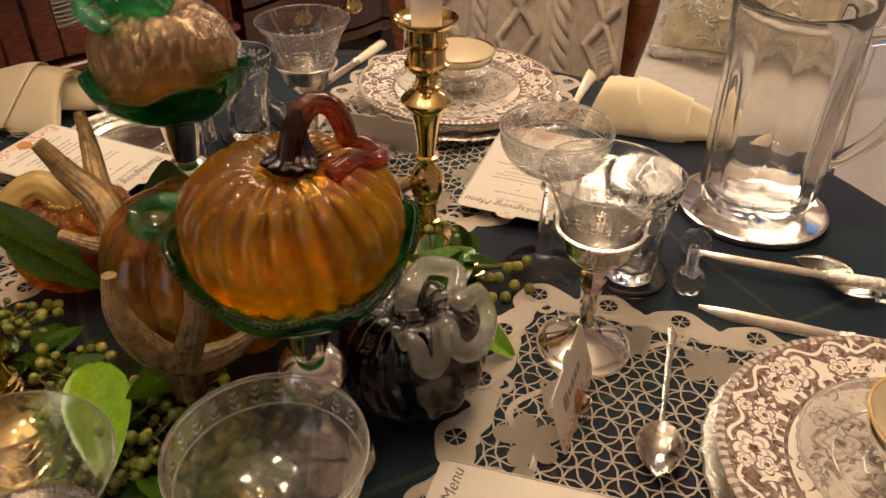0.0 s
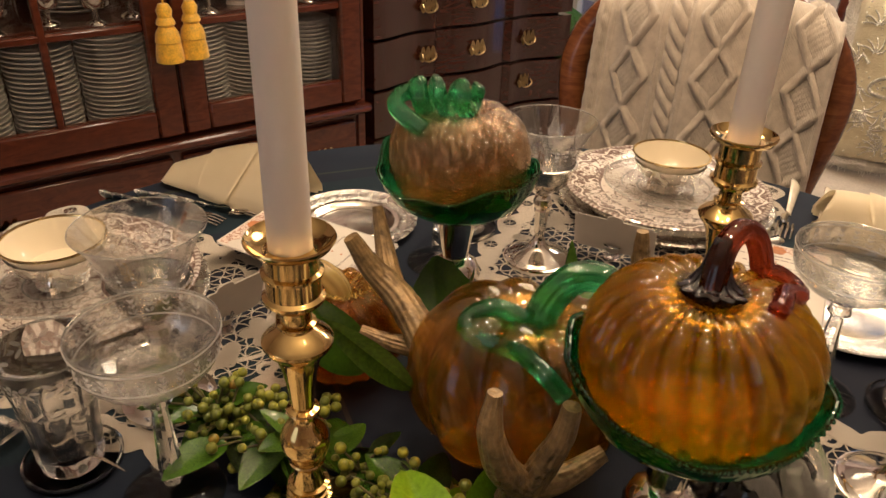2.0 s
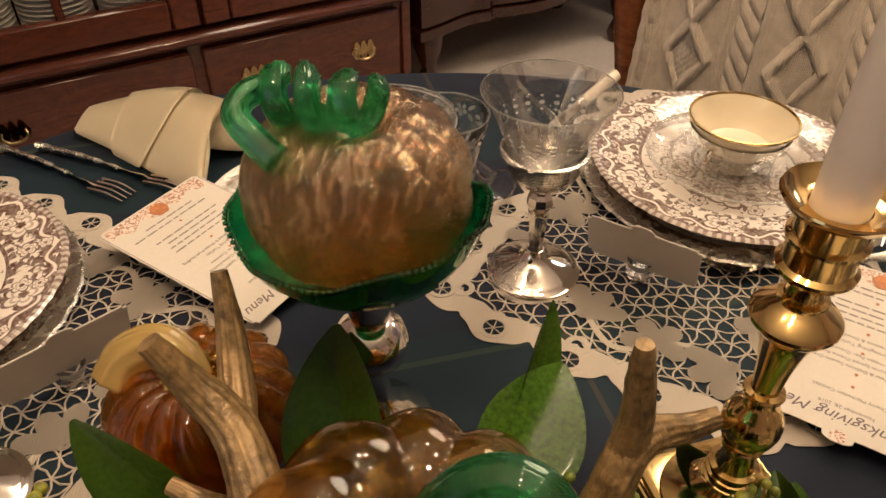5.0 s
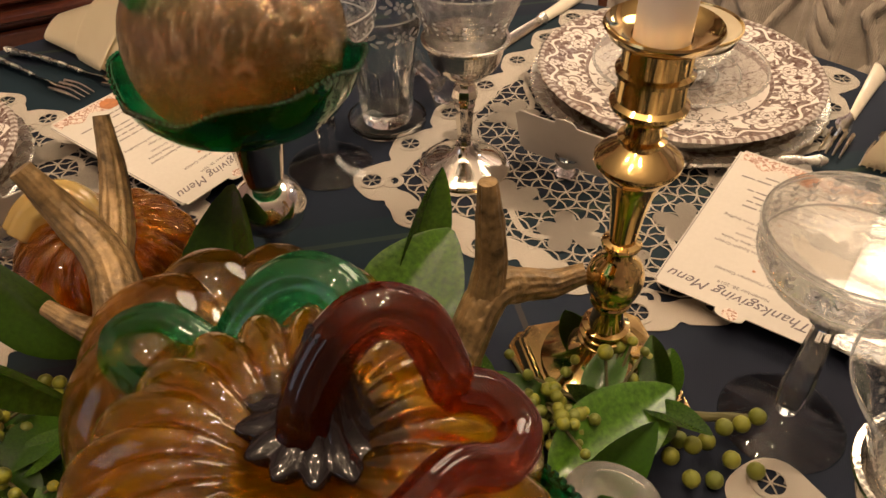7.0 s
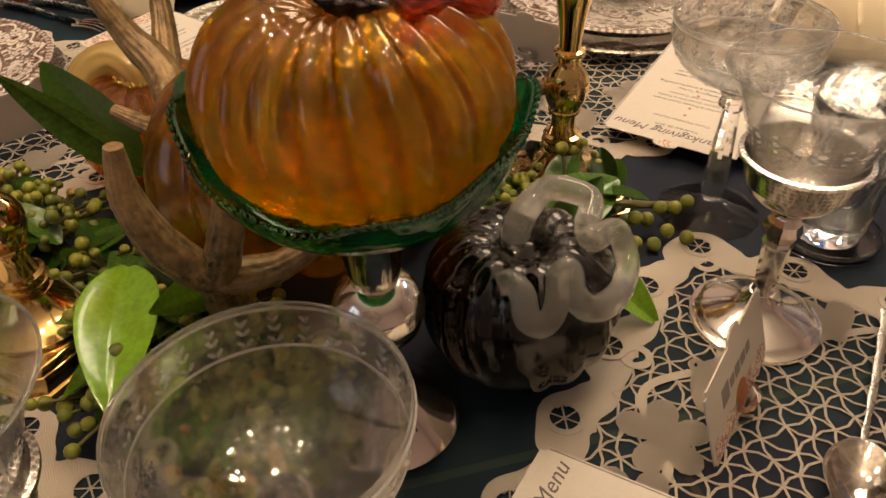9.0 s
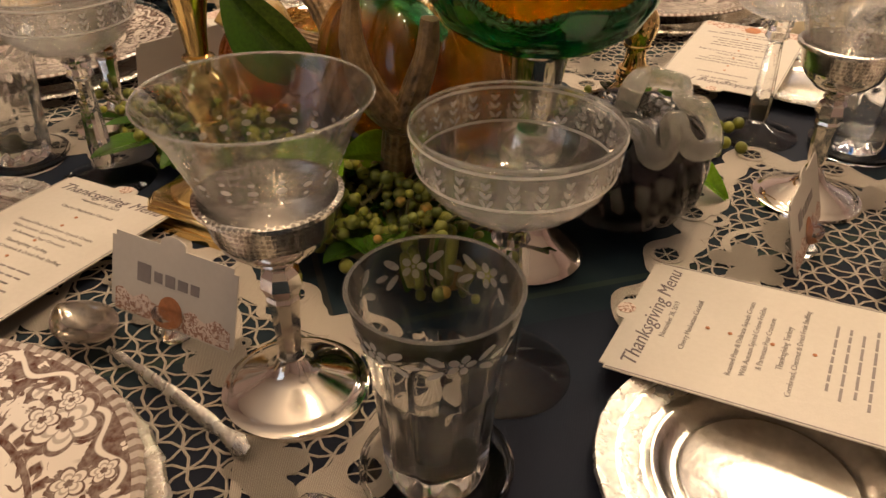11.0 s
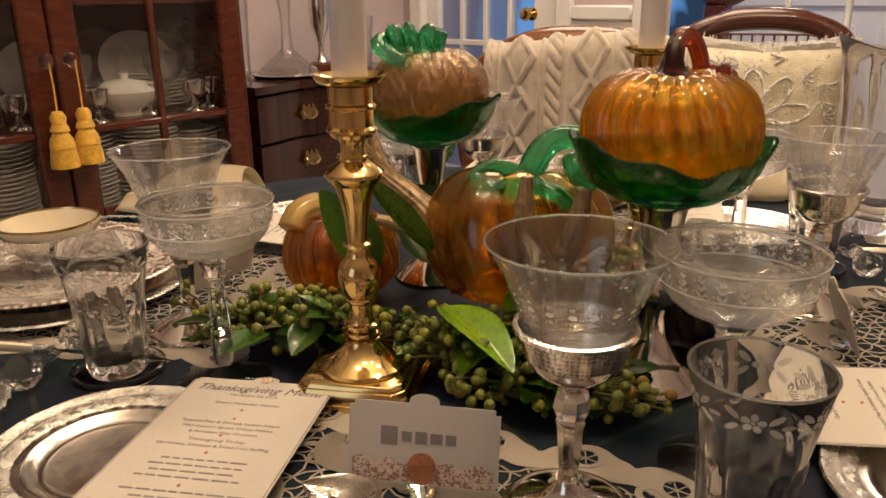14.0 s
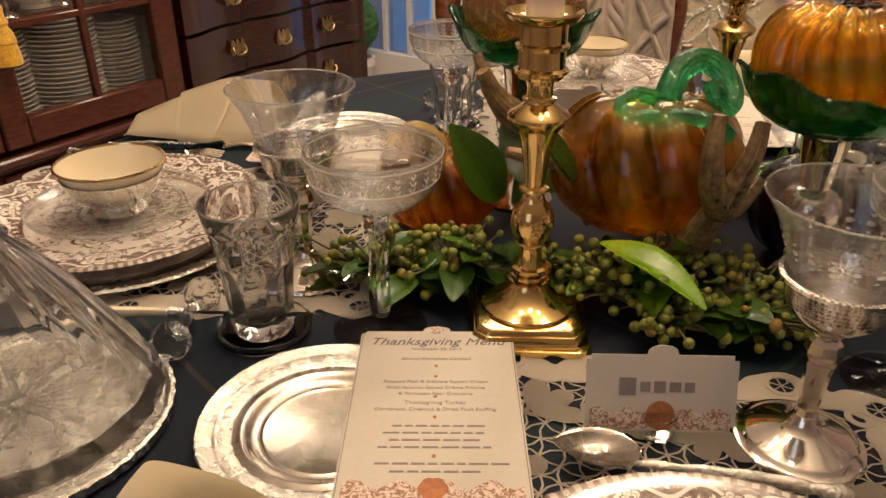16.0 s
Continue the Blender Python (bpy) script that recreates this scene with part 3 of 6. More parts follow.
pull_mesh = mesh_of("pull", moved(brass_pull(), Matrix.Scale(0.85, 4)), "old_brass")
cab = thing("china_cabinet", "tall dark mahogany china cabinet with glazed doors, full of dishes", "china cabinet", ROOM)
CF = 2.12
part("side", box((0.03, 0.48, 2.1), (1.165, CF + 0.26, 1.05), 0.004), "mahogany", cab)
part("side", box((0.03, 0.48, 2.1), (-0.035, CF + 0.26, 1.05), 0.004), "mahogany", cab)
part("back", box((1.2, 0.02, 2.1), (0.565, CF + 0.49, 1.05)), "mahogany", cab)
part("top", box((1.28, 0.54, 0.06), (0.565, CF + 0.24, 2.13), 0.015), "mahogany", cab)
part("base", join(box((1.22, 0.50, 0.10), (0.565, CF + 0.25, 0.05), 0.01), box((1.17, 0.46, 0.26), (0.565, CF + 0.26, 0.23)), box((1.24, 0.52, 0.03), (0.565, CF + 0.24, 0.37), 0.010)), "mahogany", cab)
for x0, x1 in ((-0.01, 0.55), (0.58, 1.14)):
    dr = part("drawer", box((x1 - x0, 0.02, 0.2), ((x0 + x1) / 2, CF + 0.02, 0.23), 0.006), "mahogany", cab)
    for dx in (-0.16, 0.16):
        part("handle", pull_mesh, None, dr, "", pose((x0 + x1) / 2 + dx, CF + 0.008, 0.23))
for z in (0.69, 1.02, 1.35, 1.7):
    part("shelf", box((1.17, 0.42, 0.018), (0.565, CF + 0.27, z), 0.002), "mahogany", cab)
part("bottom_board", box((1.17, 0.44, 0.02), (0.565, CF + 0.26, 0.395)), "mahogany", cab)
for side, (x0, x1) in enumerate(((-0.02, 0.588), (0.592, 1.15))):
    dr = part("door", box((0.07, 0.03, 1.68), (x0 + 0.035, CF, 1.24), 0.006), "mahogany", cab)
    part("stile", box((0.07, 0.03, 1.68), (x1 - 0.035, CF, 1.24), 0.006), "mahogany", dr)
    part("rail", box((x1 - x0 - 0.14, 0.03, 0.075), ((x0 + x1) / 2, CF, 0.438), 0.006), "mahogany", dr)
    part("rail", box((x1 - x0 - 0.14, 0.03, 0.07), ((x0 + x1) / 2, CF, 2.045), 0.006), "mahogany", dr)
    part("glazing_bar", box((0.02, 0.022, 1.55), ((x0 + x1) / 2, CF, 1.24), 0.004), "mahogany", dr)
    for z in (0.695, 1.16):
        part("glazing_bar", box((x1 - x0 - 0.14, 0.02, 0.02), ((x0 + x1) / 2, CF, z), 0.004), "mahogany", dr)
    part("pane", box((x1 - x0 - 0.13, 0.004, 1.56), ((x0 + x1) / 2, CF + 0.004, 1.24)), "pane", dr, "clear cabinet glass")
    kx = x1 - 0.028 if side == 0 else x0 + 0.028
    part("knob", lathe([(0, 0), (0.008, 0), (0.008, 0.012), (0.017, 0.018), (0.019, 0.03), (0.012, 0.042), (0, 0.045)], 10), "crystal", dr, "faceted crystal knob", pose(kx, CF - 0.015, 0.882, 90, 0, 0))


def tassel(m):
    t = thing("tassel", "gold silk key tassel hanging from a cabinet knob", "tassel", m, "cabinet tassels")
    part("cord", tube([(0, 0, 0.0), (0.002, 0, -0.06), (0, 0, -0.125)], [0.0022], 8), "tassel", t)
    part("head", lathe([(0, -0.118), (0.012, -0.12), (0.020, -0.135), (0.017, -0.152), (0.021, -0.158), (0.024, -0.168), (0.018, -0.176), (0, -0.178)], 20), "tassel", t)
    part("skirt", lathe([(0.017, -0.172), (0.028, -0.19), (0.032, -0.212), (0.03, -0.214), (0.034, -0.24), (0.035, -0.262), (0.0, -0.258)], 40, lambda a, r, z: (r * (1 + 0.10 * math.sin(a * 20)), z)), "tassel", t)
    return t


ta = tassel(ROOM @ pose(0.563, CF - 0.05, 0.878))
copy_thing(ta, ROOM @ pose(0.628, CF - 0.05, 0.880, 0, 0, 40))

# dishes in the cabinet
def plate_stack(m, r, n, pitch):
    t = thing("plate_stack", "stack of white china plates in the cabinet", "plates", m, "stacked cabinet china")
    me = mesh_of("plate", lathe([(0, 0), (r * 0.6, 0), (r * 0.66, 0.004), (r, 0.012), (r, 0.015), (r * 0.66, 0.008), (0, 0.006)], 32), "china")
    for k in range(n):
        part("plate", me, None, t, "", pose(random.uniform(-0.002, 0.002), random.uniform(-0.002, 0.002), k * pitch, 0, 0, k * 37))


for px_, r, n in ((0.10, 0.10, 21), (0.29, 0.085, 19), (0.47, 0.088, 21), (0.70, 0.085, 20), (0.89, 0.10, 21), (1.06, 0.07, 18)):
    plate_stack(ROOM @ pose(px_, CF + 0.16, 0.406), r, n, 0.0125)
for px_, r, n in ((0.16, 0.10, 9), (0.42, 0.09, 8), (0.70, 0.08, 10), (1.00, 0.10, 9)):
    plate_stack(ROOM @ pose(px_, CF + 0.26, 0.70), r, n, 0.012)
tureen = thing("tureen", "white china covered tureen in the cabinet", "tureen", ROOM @ pose(0.84, CF + 0.14, 0.70))
part("bowl", lathe([(0, 0), (0.04, 0), (0.035, 0.01), (0.075, 0.04), (0.085, 0.07), (0.08, 0.07), (0, 0.02)], 32), "china", tureen)
part("lid", lathe([(0.086, 0.07), (0.06, 0.095), (0.012, 0.105), (0.016, 0.12), (0, 0.125)], 32), "china", tureen)
bowlset = [(0.06, 0.05, 0.0), (0.26, 0.055, 0.0), (0.66, 0.05, 0.0), (0.75, 0.045, 0.12), (0.96, 0.06, 0.0), (1.06, 0.045, 0.08), (0.36, 0.05, 0.14)]
for px_, r, dy in bowlset:
    t = thing("goblet", "clear crystal goblet standing in the cabinet", "goblet", ROOM @ pose(px_, CF + 0.12 + dy, 0.70), "cabinet glassware")
    part("stem", lathe([(0, 0), (r * 0.7, 0), (r * 0.7, 0.003), (0.006, 0.012), (0.006, 0.07), (0.012, 0.08), (0, 0.082)], 24), "glass", t)
    part("bowl", shell([(0.008, 0.08), (r * 0.7, 0.1), (r, 0.14), (r, 0.17)], 0.002, 24), "glass", t)

def silver_cup(m):
    t = thing("silver_cup", "tarnished silver cup on a cabinet shelf", "cup", m, "cabinet silver")
    part("foot", lathe([(0, 0), (0.026, 0), (0.024, 0.004), (0.008, 0.012), (0.007, 0.035), (0, 0.036)], 24), "silver", t)
    part("bowl", shell([(0.008, 0.034), (0.026, 0.042), (0.034, 0.06), (0.036, 0.088)], 0.0015, 28), "silver", t)
    return t
first = silver_cup(ROOM @ pose(0.10, CF + 0.08, 0.70))
for k, px_ in enumerate((0.20, 0.33, 0.43, 0.53, 0.72, 0.90, 1.02, 1.10)):
    copy_thing(first, ROOM @ pose(px_, CF + 0.07 + 0.05 * (k % 2), 0.70))
def platter(m, r):
    t = thing("platter", "white china platter leaning at the back of the cabinet", "platter", m, "cabinet platters")
    part("dish", lathe([(0, 0), (r * 0.62, 0), (r * 0.68, 0.006), (r, 0.016), (r, 0.019), (r * 0.67, 0.010), (0, 0.005)], 40, lambda a, q, z: (q * (1 + 0.18 * math.cos(a) ** 2), z)), "china", t)
def teacup(m):
    t = thing("teacup", "white china teacup on a cabinet shelf", "cup", m, "cabinet teacups")
    part("bowl", shell([(0.018, 0.0), (0.02, 0.006), (0.036, 0.028), (0.042, 0.055)], 0.002, 24), "china", t)
    part("handle", tube(smooth_path([(0.040, 0, 0.045), (0.060, 0, 0.044), (0.058, 0, 0.022), (0.034, 0, 0.020)]), [0.003], 8), "china", t)
for shelf_z in (0.70, 1.03, 1.36):
    for k in range(4):
        px_ = 0.13 + 0.285 * k + 0.03 * (k % 2)
        platter(ROOM @ pose(px_, CF + 0.40, shelf_z + 0.115, 80, 0, 0), 0.10 + 0.012 * ((k + int(shelf_z * 3)) % 2))
for shelf_z in (1.03, 1.36):
    for k in range(11):
        teacup(ROOM @ pose(0.05 + 0.101 * k, CF + 0.15 + 0.05 * (k % 2), shelf_z, 0, 0, 40 + 50 * k))
for px_, r, n in ((0.26, 0.085, 5), (0.88, 0.09, 6)):
    plate_stack(ROOM @ pose(px_, CF + 0.27, 1.03), r, n, 0.012)

chest = thing("chest_of_drawers", "dark mahogany block-front chest with brass pulls", "chest of drawers", ROOM)
HF, HX0, HX1 = 2.19, 1.23, 2.115
def front(u):
    """The blocked front: proud at both sides, hollow in the middle."""
    return -0.022 * math.cos(u * math.tau * 2) * (0.8 if 0.25 < u < 0.75 else 1.0) + (0.02 if 0.3 < u < 0.7 else 0.0)
part("carcass", box((HX1 - HX0 - 0.01, 0.40, 0.50), ((HX0 + HX1) / 2, HF + 0.245, 0.47), 0.004), "chest_wood", chest)
def slab(z0, z1, over, name):
    bm = bmesh.new()
    ring = [(HX0 - over + (HX1 - HX0 + 2 * over) * k / 40, HF - over + front(k / 40)) for k in range(41)] + [(HX1 + over, HF + 0.44), (HX0 - over, HF + 0.44)]
    lo = [bm.verts.new((a, b, z0)) for a, b in ring]
    hi = [bm.verts.new((a, b, z1)) for a, b in ring]
    bm.faces.new(lo[::-1]), bm.faces.new(hi)
    for k in range(len(ring)):
        j = (k + 1) % len(ring)
        bm.faces.new((lo[k], lo[j], hi[j], hi[k]))
    return part(name, bm, "chest_wood", chest, "", None, 30)
slab(0.725, 0.75, 0.014, "top")
slab(0.195, 0.225, 0.008, "base_moulding")
for k in range(3):
    z0, z1 = 0.230 + 0.1635 * k, 0.230 + 0.1635 * (k + 1) - 0.008
    dr = slab(z0 + 0.004, z1, -0.004 if k else 0.0, "drawer")
    for u_ in (0.27, 0.50, 0.79):
        part("handle", pull_mesh, None, dr, "brass bail pull", pose(HX0 + (HX1 - HX0) * u_, HF + front(u_) - 0.001, (z0 + z1) / 2 + 0.004))
for x_ in (HX0 + 0.05, HX1 - 0.05):
    for y_ in (HF + 0.03, HF + 0.40):
        part("foot", lathe([(0, 0), (0.03, 0), (0.04, 0.03), (0.022, 0.08), (0.045, 0.15), (0.05, 0.198), (0, 0.198)], 14), "chest_wood", chest, "", pose(x_, y_, 0))

dome = thing("covered_dish", "silver dish with a glass bell cover on the chest", "covered dish", ROOM @ pose(1.51, 2.36, 0.75))
part("tray", lathe([(0, 0), (0.12, 0), (0.135, 0.012), (0.13, 0.014), (0, 0.006)], 40), "silver", dome)
part("cover", shell([(0.115, 0.012), (0.10, 0.03), (0.05, 0.07), (0.022, 0.10), (0.016, 0.18), (0.022, 0.24), (0.03, 0.30)], 0.003, 36), "glass", dome)
urn = thing("silver_urn", "tall tarnished silver urn on a dark round base", "urn", ROOM @ pose(1.70, 2.40, 0.75))
part("base", lathe([(0, 0), (0.05, 0), (0.05, 0.03), (0.035, 0.04), (0, 0.04)], 28), "mahogany", urn)
part("body", lathe([(0, 0.04), (0.032, 0.04), (0.012, 0.07), (0.014, 0.12), (0.035, 0.17), (0.04, 0.25), (0.034, 0.29), (0.042, 0.33), (0.036, 0.33), (0, 0.2)], 28), "silver", urn)
for x_, y_, h in ((1.86, 2.33, 0.16), (1.95, 2.42, 0.20), (2.04, 2.34, 0.17), (1.40, 2.48, 0.28)):
    t = thing("tumbler", "plain clear glass on the mahogany chest", "tumbler", ROOM @ pose(x_, y_, 0.75), "glasses on the chest")
    part("body", shell([(0.02, 0), (0.026, 0.01), (0.03, h * 0.6), (0.036, h)], 0.002, 24), "glass", t)

ball = thing("topiary", "clipped green topiary ball in a white pot", "topiary", ROOM @ pose(2.27, 2.38, 0))
bm = bmesh.new()
bmesh.ops.create_icosphere(bm, subdivisions=5, radius=0.125)
for v in bm.verts:
    v.co = v.co * (1 + 0.07 * noise.noise(v.co * 60) + 0.04 * noise.noise(v.co * 25)) + Vector((0, 0, 0.40))
part("foliage", bm, "topiary", ball, "", None, 0)
part("pot", lathe([(0, 0), (0.07, 0), (0.095, 0.22), (0.105, 0.23), (0.105, 0.26), (0.09, 0.26), (0.085, 0.24), (0, 0.24)], 28), "trim", ball)
part("stem", tube([(0, 0, 0.23), (0, 0, 0.32)], [0.012], 8), "stalk", ball)


# ---- chairs ----
def round_chair(m):
    """Back in the x-z plane at y = 0, seat towards -y."""
    c = thing("dining_chair", "carved walnut balloon-back dining chair under a knitted throw", "chair", m)
    half = [(-0.165, -0.02, 0.46), (-0.185, 0.0, 0.62), (-0.210, 0.015, 0.76), (-0.208, 0.03, 0.835), (-0.165, 0.045, 0.90), (-0.08, 0.05, 0.935)]
    out = smooth_path(half + [(0, 0.05, 0.94)] + [(-a, b, c_) for a, b, c_ in half[::-1]], 6)
    part("back_frame", tube(out, [0.022, 0.026, 0.03, 0.026, 0.022], 12), "walnut", c)
    for s in (-1, 1):
        part("rear_leg", tube(smooth_path([(0.15 * s, -0.02, 0.61), (0.165 * s, -0.03, 0.50), (0.17 * s, -0.01, 0.42), (0.18 * s, 0.07, 0.0)]), [0.024, 0.024, 0.016], 10), "walnut", c)
        part("front_leg", tube(smooth_path([(0.20 * s, -0.43, 0.42), (0.22 * s, -0.45, 0.32), (0.19 * s, -0.43, 0.12), (0.21 * s, -0.46, 0.0)]), [0.03, 0.026, 0.016], 10), "walnut", c)
    part("seat_rail", box((0.46, 0.44, 0.07), (0, -0.23, 0.415), 0.02, None, 2), "walnut", c)
    part("seat", box((0.45, 0.43, 0.07), (0, -0.23, 0.475), 0.03, None, 3), "seat", c)
    part("splat", box((0.10, 0.02, 0.40), (0, 0.0, 0.72), 0.008), "walnut", c)
    return c


CHM = pose(0.14, 1.30, 0, 0, 0, -17.8)
round_chair(CHM @ pose(0, 0.03, 0))
TH0, TH1 = -0.165, 0.19
def throw(u, v):
    """A knitted throw over the chair back: front flap, fold over the top, back flap, with cables in relief."""
    w = TH0 + (TH1 - TH0) * u
    front_l, back_l, rr = 0.36, 0.30, 0.045
    s = v * (front_l + math.pi * rr + back_l)
    bow = 0.012 * math.sin(u * 9 + v * 3) + 0.01 * math.sin(u * 23)
    hump = -0.018 * abs(2 * u - 1) ** 3 - 0.006 * math.sin(u * 7)
    zt = 0.905 + hump
    # relief
    q = (w + 0.40) % 0.132
    xd, xr = q - 0.033, q - 0.099
    half_w = 0.028 * abs(((s / 0.095) % 1.0) * 2 - 1)
    rel = 0.0095 * max(0, 1 - (abs(abs(xd) - half_w) / 0.0058) ** 2)
    if abs(xd) < half_w:
        rel += 0.0026 * (1 + math.sin(w * 760) * math.sin(s * 620))
    if abs(xr) < 0.014:
        rel += 0.0115 * math.sqrt(1 - (xr / 0.014) ** 2) * (0.30 + 0.70 * abs(math.sin((s / 0.026 + xr / 0.020) * math.pi)))
    rel += 0.0045 * max(0, 1 - abs(abs(xr) - 0.023) / 0.0035)
    if s < front_l:
        return Vector((w * (1 + 0.05 * (1 - s / front_l)), -rr - rel + bow - 0.03 * (1 - s / front_l), zt - (front_l - s)))
    if s < front_l + math.pi * rr:
        a = (s - front_l) / rr
        return Vector((w, -(rr + rel) * math.cos(a) + bow, zt + (rr + rel) * math.sin(a)))
    return Vector((w, rr + rel + bow, zt - (s - front_l - math.pi * rr)))
bm = grid(210, 250, throw)
knitted = thing("knitted_throw", "cream cable-knit throw draped over the chair back", "throw", CHM @ pose(0, 0.035, 0))
th = part("cable_panel", bm, "knit", knitted, "", None, 180)
for u_ in (0.0, 1.0):
    part("side_hem", tube([throw(u_, k / 60) for k in range(61)], [0.0055], 8), "knit", knitted, "rolled knitted edge", None, 180)
md = th.modifiers.new("thick", "SOLIDIFY")
md.thickness, md.offset = 0.006, 0

arm = thing("side_chair", "dark carved cane-back chair holding a cushion", "chair", pose(0.76, 1.84, 0, 0, 0, -27))
bk = [(-0.20, 0, 0.45), (-0.215, 0.03, 0.75), (-0.20, 0.07, 0.90), (-0.10, 0.085, 0.955), (0, 0.09, 0.965), (0.10, 0.085, 0.955), (0.20, 0.07, 0.90), (0.215, 0.03, 0.75), (0.20, 0, 0.45)]
part("back_frame", tube(smooth_path(bk, 8), [0.022], 10), "mahogany", arm)
part("crest_rail", tube(smooth_path([(-0.17, 0.078, 0.915), (-0.08, 0.088, 0.955), (0.08, 0.088, 0.955), (0.17, 0.078, 0.915)], 6), [0.02, 0.03, 0.03, 0.02], 10), "mahogany", arm, "carved crest rail")
cane = bmesh.new()
for k in range(15):
    tube([(-0.19 + 0.38 * k / 14, 0.03, 0.52), (-0.19 + 0.38 * k / 14, 0.075, 0.92)], [0.003], 5, cane)
for k in range(15):
    tube([(-0.2, 0.03 + 0.04 * k / 14, 0.52 + 0.40 * k / 14), (0.2, 0.03 + 0.04 * k / 14, 0.52 + 0.40 * k / 14)], [0.003], 5, cane)
tagged(part("cane_panel", cane, "walnut", arm), kind="stuff")
part("seat", box((0.50, 0.46, 0.09), (0, -0.22, 0.48), 0.035, None, 3), "seat", arm, "pale ribbed upholstered seat")
part("seat_rail", box((0.50, 0.46, 0.06), (0, -0.22, 0.41), 0.015), "mahogany", arm)
for sx in (-0.22, 0.22):
    for sy in (-0.42, -0.02):
        part("leg", tube(smooth_path([(sx, sy, 0.40), (sx * 1.02, sy, 0.2), (sx * 1.05, sy * 1.02, 0)]), [0.026, 0.018, 0.015], 10), "mahogany", arm)


def cushion(u, v, s):
    a, b = 2 * u - 1, 2 * v - 1
    h = (max(0, 1 - a ** 4) * max(0, 1 - b ** 4)) ** 0.5
    pinch = 1 - 0.10 * (1 - abs(a * b)) * max(abs(a), abs(b)) ** 4
    return Vector((a * 0.19 * pinch, s * 0.06 * h + 0.003 * noise.noise(Vector((a * 6, b * 6, s))), b * 0.185 * pinch))
pil = thing("cushion", "cream square cushion with a beaded flower, leaning on the chair", "cushion", pose(0.70, 1.70, 0.725, -14, 0, -27))
bm = grid(30, 30, lambda u, v: cushion(u, v, -1))
grid(30, 30, lambda u, v: cushion(u, v, 1), bm)
bmesh.ops.remove_doubles(bm, verts=bm.verts, dist=0.002)
part("cover", bm, "sateen", pil, "", None, 180)
bm = bmesh.new()
for k in range(8):
    a = k * math.tau / 8 + 0.2
    loop = []
    for q in range(21):
        t = q / 20 * math.tau
        rr, ww = 0.065 + 0.05 * math.cos(t), 0.022 * math.sin(t)
        px_, pz_ = rr * math.cos(a) - ww * math.sin(a), rr * math.sin(a) + ww * math.cos(a)
        h = (max(0, 1 - (px_ / 0.19) ** 4) * max(0, 1 - (pz_ / 0.185) ** 4)) ** 0.5
        loop.append((px_, -0.06 * h - 0.003, pz_))
    tube(loop, [0.004], 6, bm)
    tube([(0.13 * math.cos(a + 0.39), -0.056, 0.13 * math.sin(a + 0.39)), (0.15 * math.cos(a + 0.3), -0.050, 0.15 * math.sin(a + 0.3)), (0.155 * math.cos(a + 0.5), -0.048, 0.155 * math.sin(a + 0.5))], [0.004], 6, bm)
part("beadwork", bm, "bead", pil, "silver beaded flower")
def on_cover(px_, pz_):
    h = (max(0, 1 - (px_ / 0.19) ** 4) * max(0, 1 - (pz_ / 0.185) ** 4)) ** 0.5
    return Vector((px_, -0.06 * h - 0.002, pz_))
spray, bead_bm = bmesh.new(), bmesh.new()
random.seed(6)
for k in range(26):
    a, r0 = random.random() * math.tau, random.uniform(0.115, 0.15)
    cx_, cz_ = r0 * 1.1 * math.cos(a), r0 * 1.1 * math.sin(a)
    d = random.random() * math.tau
    for j in range(5):
        e = d + (j - 2) * 0.5
        pts = [on_cover(max(-0.175, min(0.175, cx_ + 0.035 * f * math.cos(e + 0.5 * f))), max(-0.17, min(0.17, cz_ + 0.035 * f * math.sin(e + 0.5 * f)))) for f in (0.1, 0.4, 0.7, 1.0)]
        tube(pts, [0.0022, 0.0016], 5, spray)
for k in range(420):
    if k < 160:
        a = (k % 8) * math.tau / 8 + 0.2
        rr, ww = random.uniform(0.035, 0.105), random.gauss(0, 0.006)
        p = on_cover(rr * math.cos(a) - ww * math.sin(a), rr * math.sin(a) + ww * math.cos(a))
    else:
        p = on_cover(random.uniform(-0.165, 0.165), random.uniform(-0.16, 0.16))
    b = bmesh.ops.create_icosphere(bead_bm, subdivisions=1, radius=random.uniform(0.0014, 0.0026))
    bmesh.ops.translate(bead_bm, verts=b["verts"], vec=p)
tagged(part("embroidery", spray, "bead", pil, "silver thread sprays"), kind="stuff")
tagged(part("bead_scatter", bead_bm, "bead", pil, "sewn glass beads"), kind="stuff")
bm = bmesh.new()
edge_pts = []
for k in range(81):
    t = k / 80 * 4
    s, f = int(t) % 4, t - int(t)
    a, b = ((2 * f - 1, -1), (1, 2 * f - 1), (1 - 2 * f, 1), (-1, 1 - 2 * f))[s]
    pinch = 1 - 0.10 * (1 - abs(a * b))
    edge_pts.append((a * 0.195 * pinch, 0, b * 0.19 * pinch))
part("fringe", tube(edge_pts, [0.015], 10, bm, 0.0, 0.9), "fur", pil, "fluffy white piped edge")
tufts = bmesh.new()
for k in range(900):
    p = Vector(edge_pts[k % 80]).lerp(Vector(edge_pts[k % 80 + 1]), random.random())
    d = (Vector((random.gauss(0, 1), random.gauss(0, 1), random.gauss(0, 1))) + p * 4).normalized()
    q = p + d * random.uniform(0.018, 0.032)
    tube([p, (p + q) / 2 + Vector((0, random.gauss(0, 0.003), 0)), q], [0.0030, 0.0022, 0.0006], 4, tufts)
tagged(part("loose_pile", tufts, "fur", pil, "loose white pile"), kind="stuff")


